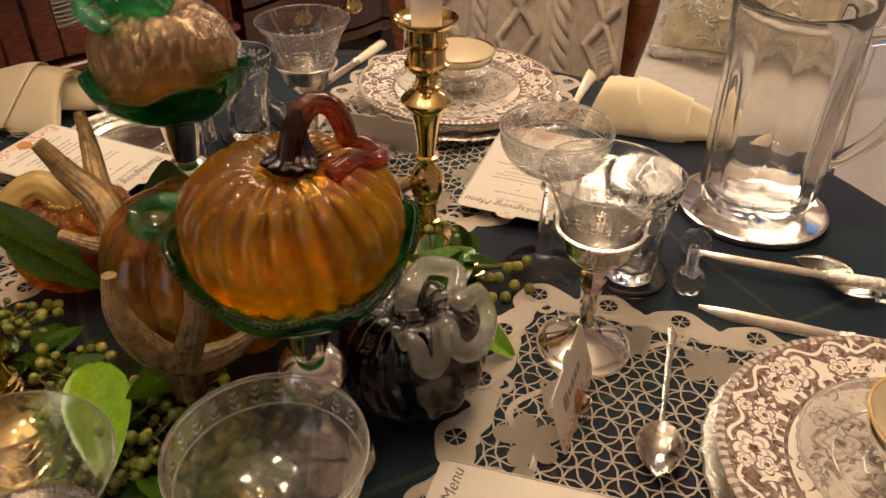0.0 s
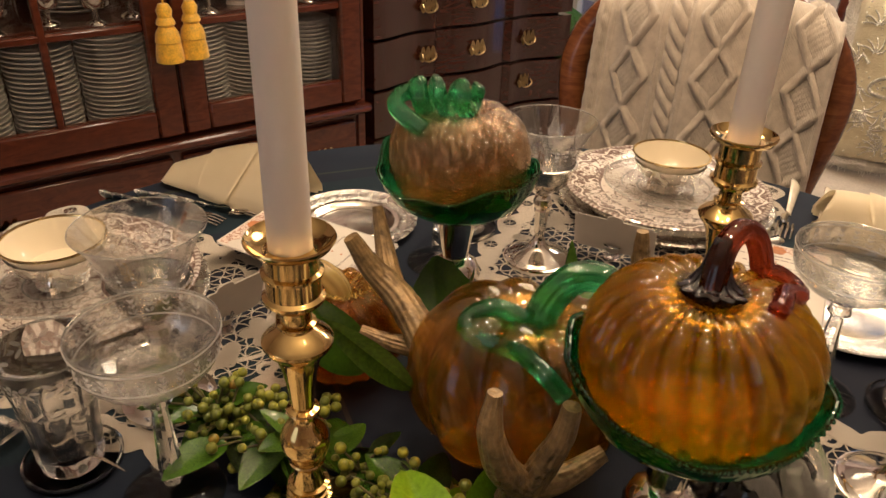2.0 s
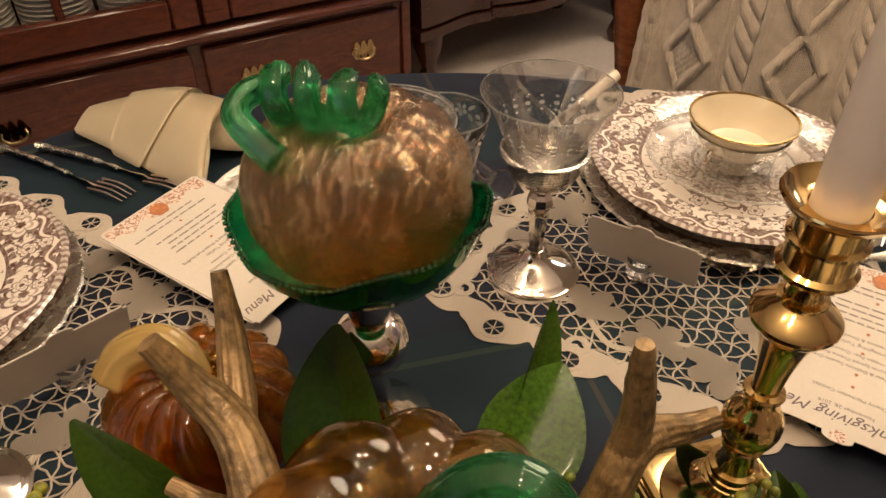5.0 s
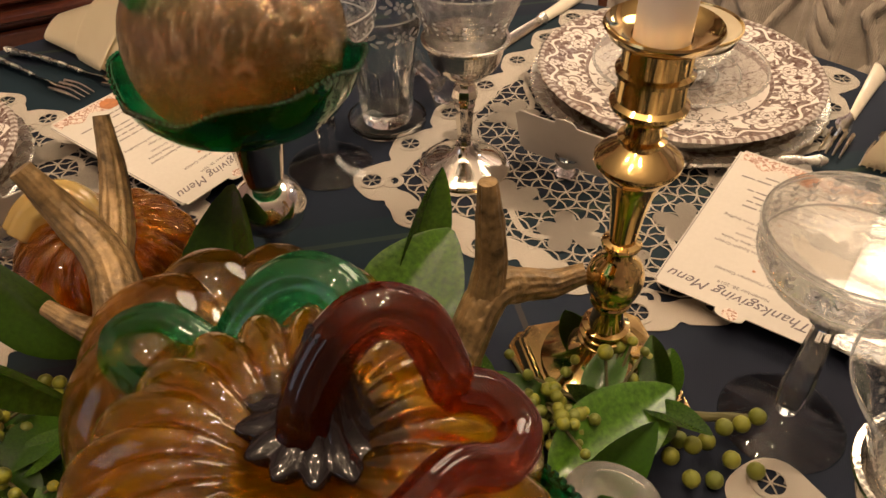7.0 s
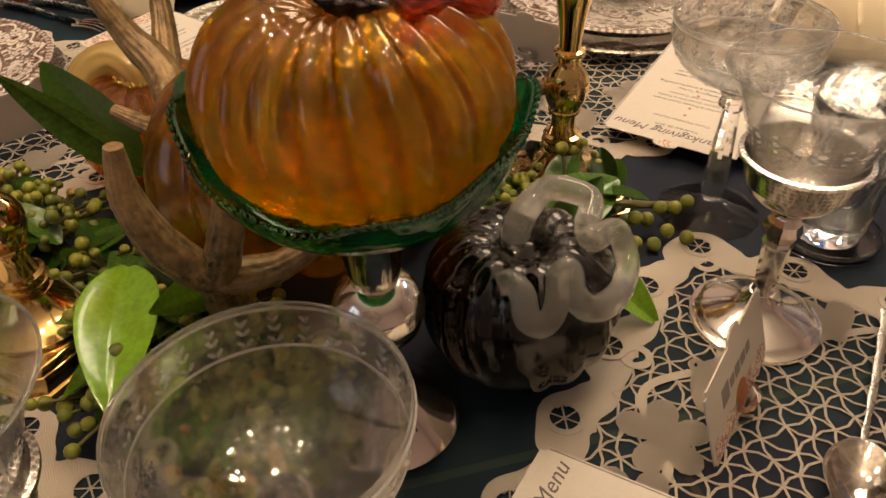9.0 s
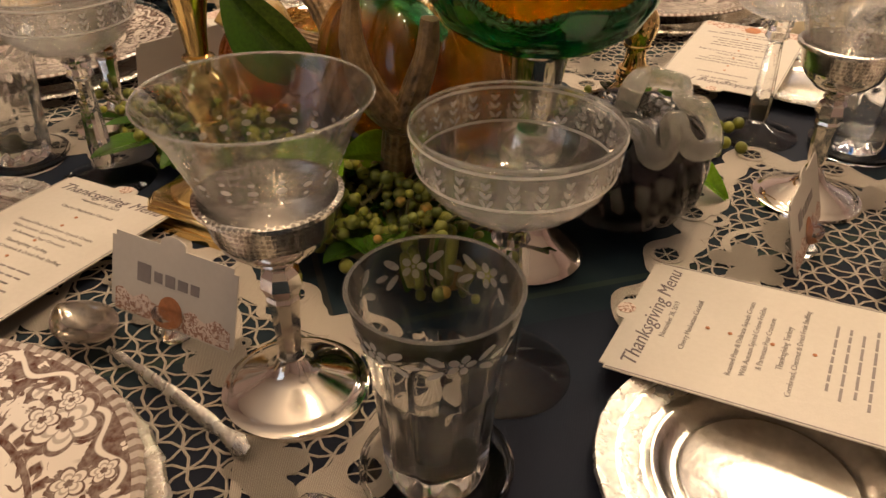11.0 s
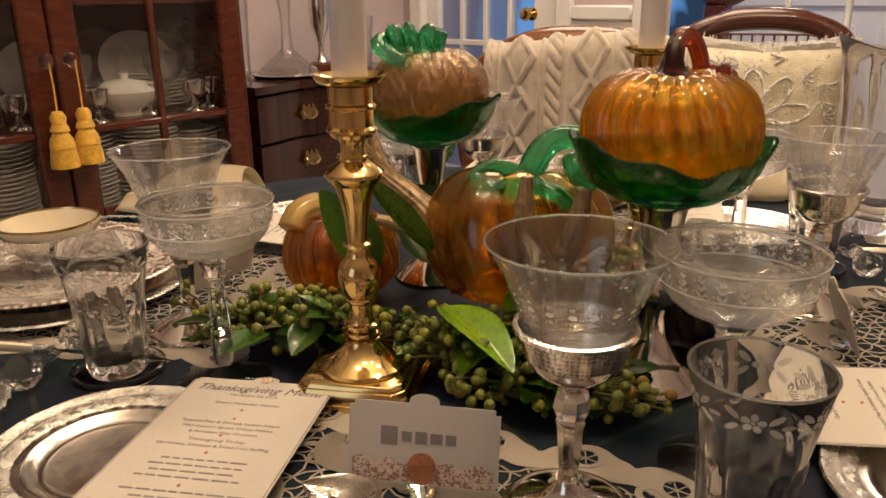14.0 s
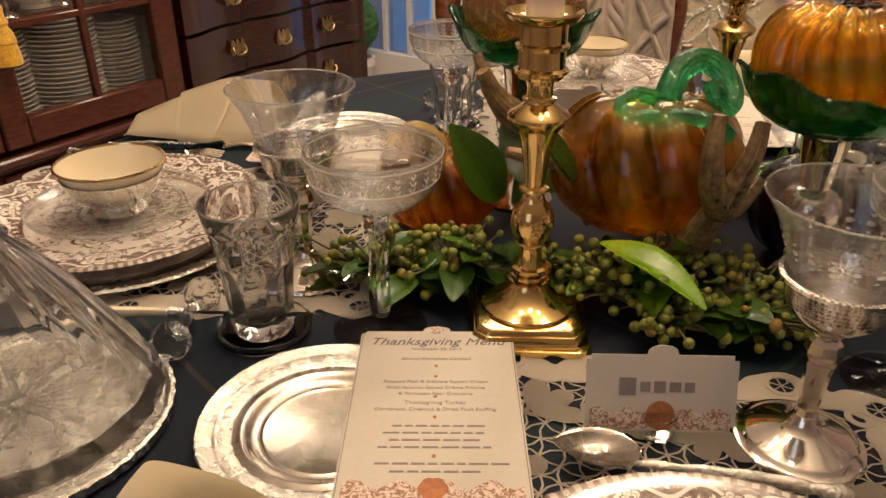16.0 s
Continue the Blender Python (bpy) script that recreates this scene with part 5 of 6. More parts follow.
# ---- glasses ----
def goblet(m):
    t = thing("goblet", "flared clear glass goblet in a pierced silver stem", "goblet", m, "silver-stemmed goblets")
    part("foot", lathe([(0, 0), (0.0365, 0), (0.0378, 0.0016), (0.0370, 0.0036), (0.0330, 0.0046), (0.0318, 0.0062), (0.0300, 0.0070), (0.0235, 0.0105), (0.0150, 0.0140), (0.0095, 0.0180), (0.0070, 0.0240), (0, 0.024)], 64), "silver", t)
    part("stem", lathe([(0, 0.024), (0.0066, 0.024), (0.0052, 0.028), (0.0062, 0.034), (0.0076, 0.056), (0.0086, 0.060), (0.0078, 0.062), (0.0104, 0.068), (0.0092, 0.074), (0.0066, 0.077), (0.0084, 0.079), (0.0060, 0.081), (0, 0.084)], 8), "silver", t, "", None, 25)
    part("cup", shell([(0.007, 0.083), (0.016, 0.086), (0.024, 0.094), (0.0265, 0.099)], 0.001, 48), "silver", t)
    part("gallery", lathe([(0.0265, 0.099), (0.0295, 0.1125), (0.0325, 0.1135), (0.0325, 0.1155), (0.0300, 0.1160), (0.0285, 0.1135), (0.0255, 0.0995)], 56, closed=True), "pierced", t, "pierced silver gallery")
    part("bowl", shell([(0.010, 0.088), (0.0215, 0.098), (0.0270, 0.1125), (0.0315, 0.127), (0.0385, 0.145), (0.0475, 0.1605)], 0.0010, 64), "glass", t)
    part("rim", lathe([(0.0469, 0.1603), (0.0475, 0.1610), (0.0481, 0.1603), (0.0475, 0.1598)], 72, closed=True), "rim", t, "fire-polished rim")
    et = bmesh.new()
    for k in range(20):
        a = k * math.tau / 20
        for dz, w_ in ((0.0, 0.0022), (0.0045, 0.0014), (-0.0045, 0.0012)):
            z = 0.1335 + dz
            r = 0.0338 + (z - 0.1335) * 0.42 + 0.0003
            c = Vector((r * math.cos(a), r * math.sin(a), z))
            tan = Vector((-math.sin(a), math.cos(a), 0))
            up = Vector((0.38 * math.cos(a), 0.38 * math.sin(a), 1)).normalized()
            ring = [et.verts.new(c + tan * (w_ * math.cos(q)) + up * (w_ * 0.7 * math.sin(q))) for q in [j * math.tau / 8 for j in range(8)]]
            et.faces.new(ring)
    tagged(part("etching", et, "frost", t, "frosted etched band", None, 0), kind="stuff")
    return t
gb = goblet(on_table(-0.115, 0.238))
for x_, y_ in ((-0.385, 0.511), (-0.093, 0.800), (0.172, 0.503)):
    copy_thing(gb, on_table(x_, y_, 0, 33))


def coupe(m):
    t = thing("champagne_coupe", "etched clear glass champagne coupe with a cut stem", "champagne coupe", m, "champagne coupes")
    part("foot", lathe([(0, 0), (0.034, 0), (0.0352, 0.0012), (0.034, 0.0026), (0.014, 0.0065), (0.0065, 0.012), (0, 0.012)], 56), "glass", t)
    part("stem", lathe([(0, 0.012), (0.0062, 0.012), (0.0078, 0.018), (0.0085, 0.030), (0.0062, 0.068), (0.0055, 0.080), (0.0095, 0.084), (0.0078, 0.089), (0.0105, 0.094), (0.0072, 0.099), (0, 0.1)], 10), "crystal", t, "faceted hollow stem", None, 20)
    part("bowl", shell([(0.0072, 0.0985), (0.018, 0.101), (0.025, 0.1035), (0.0315, 0.107), (0.037, 0.112), (0.0415, 0.118), (0.0437, 0.1235), (0.0447, 0.1265), (0.0455, 0.130), (0.0459, 0.136), (0.0462, 0.1395), (0.0462, 0.1425)], 0.0012, 132, lambda a, r, z: (r * (1 + (0.010 * (abs(math.cos(a * 11 + z * 170)) + abs(math.cos(a * 11 - z * 170)) - 1) if 0.102 < z < 0.123 else 0.004 * math.cos(a * 26) if 0.125 < z < 0.138 else 0)), z)), "cut", t)
    part("rim", lathe([(0.0453, 0.1424), (0.0458, 0.1430), (0.0464, 0.1424), (0.0458, 0.1418)], 72, closed=True), "rim", t, "fire-polished rim")
    et = bmesh.new()
    for k in range(26):
        a = k * math.tau / 26
        for s in (-1, 1):
            for j in range(3):
                z = 0.1265 + 0.004 * j
                r = float(np.interp(z, [0.118, 0.130, 0.1425], [0.0415, 0.0455, 0.0462])) + 0.0003
                a2 = a + s * 0.035 * (1 - 0.3 * j)
                c = Vector((r * math.cos(a2), r * math.sin(a2), z))
                tan = Vector((-math.sin(a2), math.cos(a2), 0)) * s
                up = Vector((0, 0, 1))
                d = (tan * 0.8 + up).normalized()
                e = (tan - up * 0.8).normalized()
                et.faces.new([et.verts.new(c + d * (0.0022 * math.cos(q)) + e * (0.0009 * math.sin(q))) for q in [i * math.tau / 6 for i in range(6)]])
    tagged(part("etching", et, "frost", t, "etched laurel band", None, 0), kind="stuff")
    for z, r in ((0.1235, 0.0437), (0.1395, 0.0462)):
        part("cut_ring", lathe([(r, z - 0.0007), (r + 0.0007, z), (r, z + 0.0007)], 64, closed=True), "frost", t, "fine cut line")
    return t
cp = coupe(on_table(-0.014, 0.274))
for x_, y_ in ((-0.338, 0.418), (-0.199, 0.771), (0.148, 0.610)):
    copy_thing(cp, on_table(x_, y_, 0, 17))


def tumbler(m):
    t = thing("tumbler", "panelled cut glass tumbler on a glass coaster", "tumbler", m, "cut glass tumblers")
    def flute(a, r, z):
        return (r * (1 + (0.12 * abs(math.cos(a * 4.5)) - 0.075 if 0.012 < z < 0.062 and r > 0.0205 + 0.05 * z else 0)), z)
    part("body", lathe([(0, 0.004), (0.0195, 0.004), (0.0215, 0.006), (0.0222, 0.0118), (0.0224, 0.0135), (0.0225, 0.02), (0.0240, 0.045), (0.0250, 0.055), (0.0257, 0.0612), (0.0259, 0.0626), (0.0262, 0.064), (0.0300, 0.085), (0.0343, 0.1055), (0.0338, 0.1068), (0.0330, 0.1058), (0.0285, 0.085), (0.0245, 0.064), (0.0215, 0.045), (0.0195, 0.022), (0.015, 0.015), (0, 0.0135)], 72, flute), "crystal", t)
    part("coaster", lathe([(0, 0), (0.0315, 0), (0.0345, 0.003), (0.0348, 0.0078), (0.0336, 0.0084), (0.0322, 0.0078), (0.0312, 0.0038), (0, 0.0036)], 64), "crystal", t, "clear glass coaster")
    part("rim", lathe([(0.0328, 0.1060), (0.0337, 0.1070), (0.0347, 0.1060), (0.0337, 0.1052)], 64, closed=True), "rim", t, "fire-polished rim")
    et = bmesh.new()
    for k in range(6):
        a = k * math.tau / 6
        marks = [(0.115 * math.cos(q), 0.0034 * math.sin(q), 0.0022, 0.0017, q) for q in [j * math.tau / 5 + k for j in range(5)]]
        marks += [(0.30, 0.003, 0.0042, 0.0017, 0.7), (0.33, -0.0045, 0.0040, 0.0016, -0.6), (-0.30, 0.0035, 0.0042, 0.0017, 2.5), (-0.30, -0.0045, 0.0038, 0.0016, -2.5), (0.48, -0.001, 0.0034, 0.0014, 0.1), (0.0, 0.0, 0.0009, 0.0009, 0.0)]
        for da, dz, ln, wd, tilt in marks:
            z = 0.093 + dz
            r = 0.0300 + (z - 0.085) * 0.21 + 0.0004
            c = Vector((r * math.cos(a + da), r * math.sin(a + da), z))
            tan, up = Vector((-math.sin(a + da), math.cos(a + da), 0)), Vector((0.2 * math.cos(a + da), 0.2 * math.sin(a + da), 1)).normalized()
            d, e = tan * math.cos(tilt) + up * math.sin(tilt), up * math.cos(tilt) - tan * math.sin(tilt)
            et.faces.new([et.verts.new(c + d * (ln * math.cos(q)) + e * (wd * math.sin(q))) for q in [i * math.tau / 12 for i in range(12)]])
    tagged(part("etching", et, "frost", t, "frosted flower band", None, 0), kind="stuff")
    return t
tm = tumbler(on_table(-0.033, 0.201))
for x_, y_ in ((-0.422, 0.432), (-0.177, 0.848), (0.223, 0.597)):
    copy_thing(tm, on_table(x_, y_, 0, 21))

# pitcher and decanter
pit = thing("water_pitcher", "tall panelled clear glass water pitcher on a silver coaster", "pitcher", on_table(0.368, 0.716, 0, 160))
def spout(a, r, z):
    lip = max(0, math.cos(a)) ** 8
    f = max(0, (z - 0.16) / 0.06)
    wob = 0.075 * abs(math.cos(a * 5)) if 0.02 < z < 0.16 and r > 0.0512 + 0.013 * z else 0
    return r * (1 + 0.20 * lip * f + wob - 0.02), z + 0.010 * lip * f + (0.004 * math.cos(2 * a) * f)
part("body", lathe([(0, 0.008), (0.046, 0.008), (0.051, 0.012), (0.053, 0.03), (0.0545, 0.09), (0.0550, 0.15), (0.0560, 0.20), (0.0590, 0.2165), (0.0580, 0.2185), (0.0562, 0.2165), (0.0535, 0.20), (0.0518, 0.15), (0.0510, 0.09), (0.049, 0.035), (0.04, 0.026), (0, 0.022)], 80, spout), "crystal", pit)
part("handle", tube(smooth_path([(-0.056, 0, 0.19), (-0.085, 0, 0.196), (-0.100, 0, 0.165), (-0.092, 0, 0.11), (-0.066, 0, 0.075), (-0.053, 0, 0.07)]), [0.008, 0.007, 0.0065, 0.008], 12), "crystal", pit)
part("coaster", lathe([(0, 0), (0.066, 0), (0.073, 0.003), (0.0735, 0.008), (0.071, 0.0085), (0.068, 0.006), (0, 0.0055)], 64), "silver", pit, "silver rimmed coaster")
dec = thing("decanter", "broad-based clear glass decanter on a silver coaster", "decanter", on_table(-0.569, 0.362))
def panels(a, r, z):
    """Broad cut panels up the flank and slanting cuts over them."""
    if not 0.011 < z < 0.115 or r < 0.0855 - 0.66 * z:
        return r, z
    return r * (1 + 0.022 * abs(math.cos(a * 8)) + 0.012 * abs(math.cos(a * 16 + z * 130)) - 0.02), z
part("body", lathe([(0, 0.008), (0.066, 0.008), (0.080, 0.011), (0.084, 0.017), (0.082, 0.024), (0.074, 0.040), (0.064, 0.058), (0.055, 0.074), (0.046, 0.090), (0.034, 0.108), (0.022, 0.122), (0.0185, 0.126), (0.021, 0.129), (0.0165, 0.135), (0.0155, 0.19), (0.022, 0.215), (0.020, 0.216), (0.0125, 0.19), (0.0125, 0.133), (0.028, 0.109), (0.041, 0.088), (0.058, 0.056), (0.075, 0.025), (0.066, 0.017), (0, 0.016)], 160, panels), "crystal", dec)
star = bmesh.new()
for k in range(16):
    tube([(0.006 * math.cos(k * math.tau / 16), 0.006 * math.sin(k * math.tau / 16), 0.0168), (0.052 * math.cos(k * math.tau / 16), 0.052 * math.sin(k * math.tau / 16), 0.0168)], [0.0026, 0.0008], 6, star)
tagged(part("star_cut", star, "cut", dec, "star cut into the glass base"), kind="stuff")
part("stopper", lathe([(0, 0.19), (0.011, 0.192), (0.012, 0.222), (0.008, 0.228), (0.022, 0.245), (0.026, 0.262), (0.018, 0.28), (0, 0.284)], 12), "crystal", dec)
part("coaster", lathe([(0, 0), (0.082, 0), (0.089, 0.003), (0.0895, 0.009), (0.0868, 0.0095), (0.083, 0.006), (0, 0.0055)], 90, lambda a, r, z: (r * (1 + (0.006 * math.cos(a * 45) if r > 0.085 else 0)), z)), "chased", dec, "chased silver coaster")


# ---- flatware ----
def flat_handle(y0, y1, w, t, kind):
    n = 18
    pts, rad = [], []
    for k in range(n + 1):
        f = k / n
        pts.append((0, y0 + (y1 - y0) * f, 0.004 + 0.003 * math.sin(f * math.pi)))
        ornate = 1 + (0.28 * math.sin(f * 30) if kind else 0) * (1 if f < 0.2 or f > 0.75 else 0.25)
        rad.append((w * (1.0 - 0.55 * f)) * ornate if f > 0.04 else w * 0.6)
    return tube(pts, rad, 12, None, 0, 0, t)
def fork(m, pearl=False):
    t = thing("fork", "ornate silver table fork beside the plate" if not pearl else "silver fork with a pearl handle", "fork", m, "table forks")
    part("handle", flat_handle(0, 0.105, 0.0102, 0.36, not pearl), "pearl" if pearl else "chased", t)
    part("shoulder", tube([(0, 0.10, 0.005), (0, 0.118, 0.0035), (0, 0.128, 0.0035), (0, 0.138, 0.004)], [0.003, 0.0075, 0.0115, 0.0115], 12, None, 0, 0, 0.16), "silver", t)
    for k in range(4):
        xx = -0.0087 + 0.0058 * k
        part("tine", tube(smooth_path([(xx, 0.135, 0.004), (xx, 0.158, 0.0065), (xx * 0.95, 0.178, 0.004)], 4), [0.0019, 0.0017, 0.0008], 6), "silver", t)
    return t
def knife(m, pearl=True, wide=0.0052):
    t = thing("knife", "table knife with a pearl handle and silver blade", "knife", m, "table knives")
    part("handle", tube([(0, 0, 0.006), (0, 0.004, 0.006), (0, 0.03, 0.006), (0, 0.085, 0.006)], [0.003, 0.0070, 0.0070, 0.0055], 12, None, 0, 0, 0.6), "pearl" if pearl else "chased", t)
    part("collar", tube([(0, 0.084, 0.006), (0, 0.096, 0.006)], [0.0068, 0.0055], 12, None, 0, 0, 0.65), "chased", t)
    part("blade", tube(smooth_path([(0, 0.094, 0.006), (0, 0.13, 0.006), (0, 0.18, 0.006), (0.003, 0.205, 0.006)]), [wide * 0.85, wide, wide * 0.97, 0.0015], 10, None, 0, 0, 0.13), "satin_silver", t)
    return t
def spoon(m):
    t = thing("spoon", "ornate silver spoon lying on the table", "spoon", m, "spoons")
    part("handle", flat_handle(0, 0.115, 0.0046, 0.45, True), "chased", t)
    def bowl_f(u, v):
        a, b = 2 * u - 1, v
        y = 0.112 + 0.052 * b
        w = 0.0165 * math.sin(min(1, b * 1.05 + 0.02) * math.pi) ** 0.6 * (1.08 - 0.2 * b)
        return Vector((a * w, y, 0.004 + 0.008 * (a * a - 1) * math.sin(b * math.pi) + 0.0085))
    bm = grid(12, 18, bowl_f)
    bmesh.ops.solidify(bm, geom=bm.faces[:], thickness=0.0008)
    part("bowl", bm, "silver", t, "", None, 180)
    return t
def along(p0, p1, z_=0.0):
    """Pose of a piece whose handle end is at p0 and whose other end points to p1."""
    return pose(p0[0], p0[1], TZ + z_, 0, 0, math.degrees(math.atan2(-(p1[0] - p0[0]), p1[1] - p0[1])))
fk = fork(along((-0.592, 0.862), (-0.422, 0.834)))
copy_thing(fk, along((-0.632, 0.852), (-0.462, 0.808)))
copy_thing(fk, along((-0.482, 0.110), (-0.390, 0.250)))
copy_thing(fk, along((-0.455, 0.095), (-0.365, 0.228)))
fp = fork(along((0.252, 1.062), (0.190, 0.888)), True)
copy_thing(fp, along((0.292, 1.045), (0.222, 0.880)))
kn = knife(along((-0.050, 1.162), (-0.122, 0.985)))
copy_thing(kn, along((0.470, 0.488), (0.294, 0.542)))
copy_thing(kn, along((-0.570, 0.470), (-0.452, 0.440), 0.010))
kr = knife(along((0.485, 0.560), (0.290, 0.614), 0.010), False, 0.0038)
copy_thing(kr, along((-0.150, 0.010), (-0.035, 0.166), 0.010))
sp = spoon(along((-0.118, 0.188), (-0.283, 0.268), 0.003))
copy_thing(sp, along((0.520, 0.545), (0.376, 0.616)))
copy_thing(sp, along((0.535, 0.520), (0.395, 0.585)))
copy_thing(sp, along((0.190, 0.880), (0.036, 0.826), 0.003))
copy_thing(sp, along((0.246, 0.520), (0.200, 0.360), 0.003))

def knife_rest(m):
    t = thing("knife_rest", "faceted crystal knife rest like a dumbbell", "knife rest", m, "crystal knife rests")
    for y_ in (-0.031, 0.031):
        bm = bmesh.new()
        bmesh.ops.create_icosphere(bm, subdivisions=2, radius=0.0145)
        part("ball", moved(bm, pose(0, y_, 0.0142)), "crystal", t, "", None, 0)
    part("bar", tube([(0, -0.022, 0.0142), (0, 0.022, 0.0142)], [0.0055], 6), "crystal", t, "", None, 0)
    return t
rest = knife_rest(on_table(0.281, 0.605, 0, -19))
copy_thing(rest, on_table(-0.476, 0.443, 0, -17))
copy_thing(rest, on_table(-0.160, 0.915, 0, 47))
copy_thing(rest, on_table(-0.040, 0.152, 0, 90))

# napkins rolled to a horn with a cuff folded over
def napkin(m):
    t = thing("napkin", "cream linen napkin rolled to a point with a folded cuff", "napkin", m, "folded napkins")
    def horn(lo, hi, grow, lift):
        def f(u, v):
            s_ = lo + (hi - lo) * u
            cap = min(1.0, (s_ / 0.10)) ** 0.5 if s_ < 0.10 else 1.0
            w = (0.017 + 0.040 * s_ ** 0.9) * cap + grow
            h = (0.022 + 0.074 * s_ ** 0.9) * cap * (1 - 0.22 * max(0.0, (s_ - 0.68) / 0.32) ** 1.6) + lift
            a = math.pi * (v * 1.16 - 0.08)
            c_, n_ = math.cos(a), math.sin(a)
            y = -w * c_ * (1.06 - 0.40 * max(0, n_)) + 0.25 * w * max(0, n_) ** 2
            z = 0.014 * cap + (h - 0.014) * max(-0.9, n_)
            slant = 0.022 * (1 - max(0, n_)) * max(0, s_ - 0.7) / 0.3
            crease = 0.0022 * math.sin(v * 13 + s_ * 5) * s_
            return Vector((-0.115 + 0.215 * s_ + slant, y + 0.012 * math.sin(s_ * 2.6) + crease, max(0.002, z + crease)))
        return f
    bm = grid(30, 26, horn(0.0, 1.0, 0, 0))
    bmesh.ops.solidify(bm, geom=bm.faces[:], thickness=0.0028)
    part("pocket", bm, "linen", t, "", None, 60)
    bm = grid(20, 22, horn(0.45, 0.99, -0.008, -0.007))
    bmesh.ops.solidify(bm, geom=bm.faces[:], thickness=0.0028)
    part("inner_fold", bm, "linen", t, "linen fold inside the roll", None, 60)
    lip = horn(0.0, 0.93, -0.004, -0.004)
    heart = Vector((0.062, 0.006, 0.020))
    bm = grid(10, 26, lambda u, v: heart.lerp(lip(1.0, v), u) + Vector((0.016 * math.sin(u * math.pi) + 0.005 * math.sin(v * 9), 0, 0)))
    bmesh.ops.solidify(bm, geom=bm.faces[:], thickness=0.0024)
    part("front_fold", bm, "linen", t, "tucked front fold of linen", None, 60)
    wrap = horn(0.40, 0.80, 0.0042, 0.0045)
    bm = grid(12, 30, lambda u, v: wrap(u * (0.42 + 0.58 * math.sin(v * math.pi) ** 0.7), v))
    bmesh.ops.solidify(bm, geom=bm.faces[:], thickness=0.003)
    part("cuff", bm, "linen", t, "turned-back linen cuff", None, 60)
    return t
nk = napkin(on_table(-0.484, 0.886, 0, -12) @ Matrix.Scale(0.86, 4))
copy_thing(nk, on_table(0.325, 0.905, 0, 160) @ Matrix.Scale(0.92, 4))
copy_thing(nk, on_table(-0.482, 0.165, 0, 66) @ Matrix.Scale(0.9, 4))


# ---- candlesticks ----
def candlestick(m):
    t = thing("candlestick", "turned brass candlestick on a square base", "candlestick", m, "brass candlesticks")
    def sq(w, c, z0, z1, w2=None):
        w2 = w2 or w
        bm = bmesh.new()
        rows = []
        for ww, z in ((w, z0), (w2, z1)):
            o = [(-ww + c, -ww), (ww - c, -ww), (ww, -ww + c), (ww, ww - c), (ww - c, ww), (-ww + c, ww), (-ww, ww - c), (-ww, -ww + c)]
            rows.append([bm.verts.new((a, b, z)) for a, b in o])
        bm.faces.new(rows[0][::-1]), bm.faces.new(rows[1])
        for k in range(8):
            bm.faces.new((rows[0][k], rows[0][(k + 1) % 8], rows[1][(k + 1) % 8], rows[1][k]))
        bmesh.ops.bevel(bm, geom=bm.edges[:], offset=0.0008, segments=2, affect="EDGES", profile=0.5)
        return bm
    part("base", sq(0.0440, 0.009, 0, 0.006), "brass", t, "", None, 30)
    part("base_step", sq(0.0420, 0.009, 0.006, 0.015, 0.0395), "brass", t, "", None, 30)
    part("base_cap", sq(0.0385, 0.008, 0.015, 0.019, 0.036), "brass", t, "", None, 30)
    part("column", lathe([(0, 0.018), (0.0330, 0.0182), (0.0340, 0.0200), (0.0335, 0.0222), (0.0290, 0.0240), (0.0220, 0.0275), (0.0165, 0.0325), (0.0128, 0.0375), (0.0120, 0.0392),
                         (0.0142, 0.0400), (0.0145, 0.0415), (0.0118, 0.0425), (0.0116, 0.0440), (0.0138, 0.0450), (0.0140, 0.0465), (0.0112, 0.0475), (0.0110, 0.0490), (0.0130, 0.0500), (0.0132, 0.0515),
                         (0.0104, 0.0525), (0.0088, 0.0578), (0.0082, 0.0640), (0.0086, 0.0672), (0.0108, 0.0690), (0.0112, 0.0705), (0.0105, 0.0715), (0.0138, 0.0790), (0.0152, 0.0850), (0.0152, 0.0900),
                         (0.0140, 0.0945), (0.0118, 0.0985), (0.0090, 0.1015), (0.0074, 0.1050), (0.0074, 0.1085), (0.0100, 0.1098), (0.0104, 0.1112), (0.0098, 0.1125), (0.0070, 0.1135), (0.0072, 0.1180),
                         (0.0084, 0.1300), (0.0104, 0.1420), (0.0128, 0.1500), (0.0150, 0.1545), (0.0, 0.1545)], 56), "brass", t, "", None, 28)
    part("socket", lathe([(0, 0.1546), (0.0155, 0.1546), (0.0192, 0.1590), (0.0204, 0.1612), (0.0204, 0.1632), (0.0185, 0.1655), (0.0130, 0.1690), (0.0100, 0.1715), (0.0098, 0.1728), (0.0112, 0.1735), (0.0112, 0.1748),
                         (0.0088, 0.1756), (0.0084, 0.1820), (0.0092, 0.1850), (0.0140, 0.1872), (0.0150, 0.1895), (0.0172, 0.1908), (0.0174, 0.1928), (0.0152, 0.1945), (0.0148, 0.2050), (0.0168, 0.2062),
                         (0.0170, 0.2082), (0.0150, 0.2095), (0.0150, 0.2206), (0, 0.2206)], 56), "brass", t, "ringed brass candle socket", None, 28)
    part("drip_pan", lathe([(0.0125, 0.2210), (0.0155, 0.2210), (0.0222, 0.2235), (0.0246, 0.2275), (0.0241, 0.2285), (0.0217, 0.2255), (0.0155, 0.2230), (0.0125, 0.2230)], 48, closed=True), "brass", t, "flared brass drip pan")
    return t
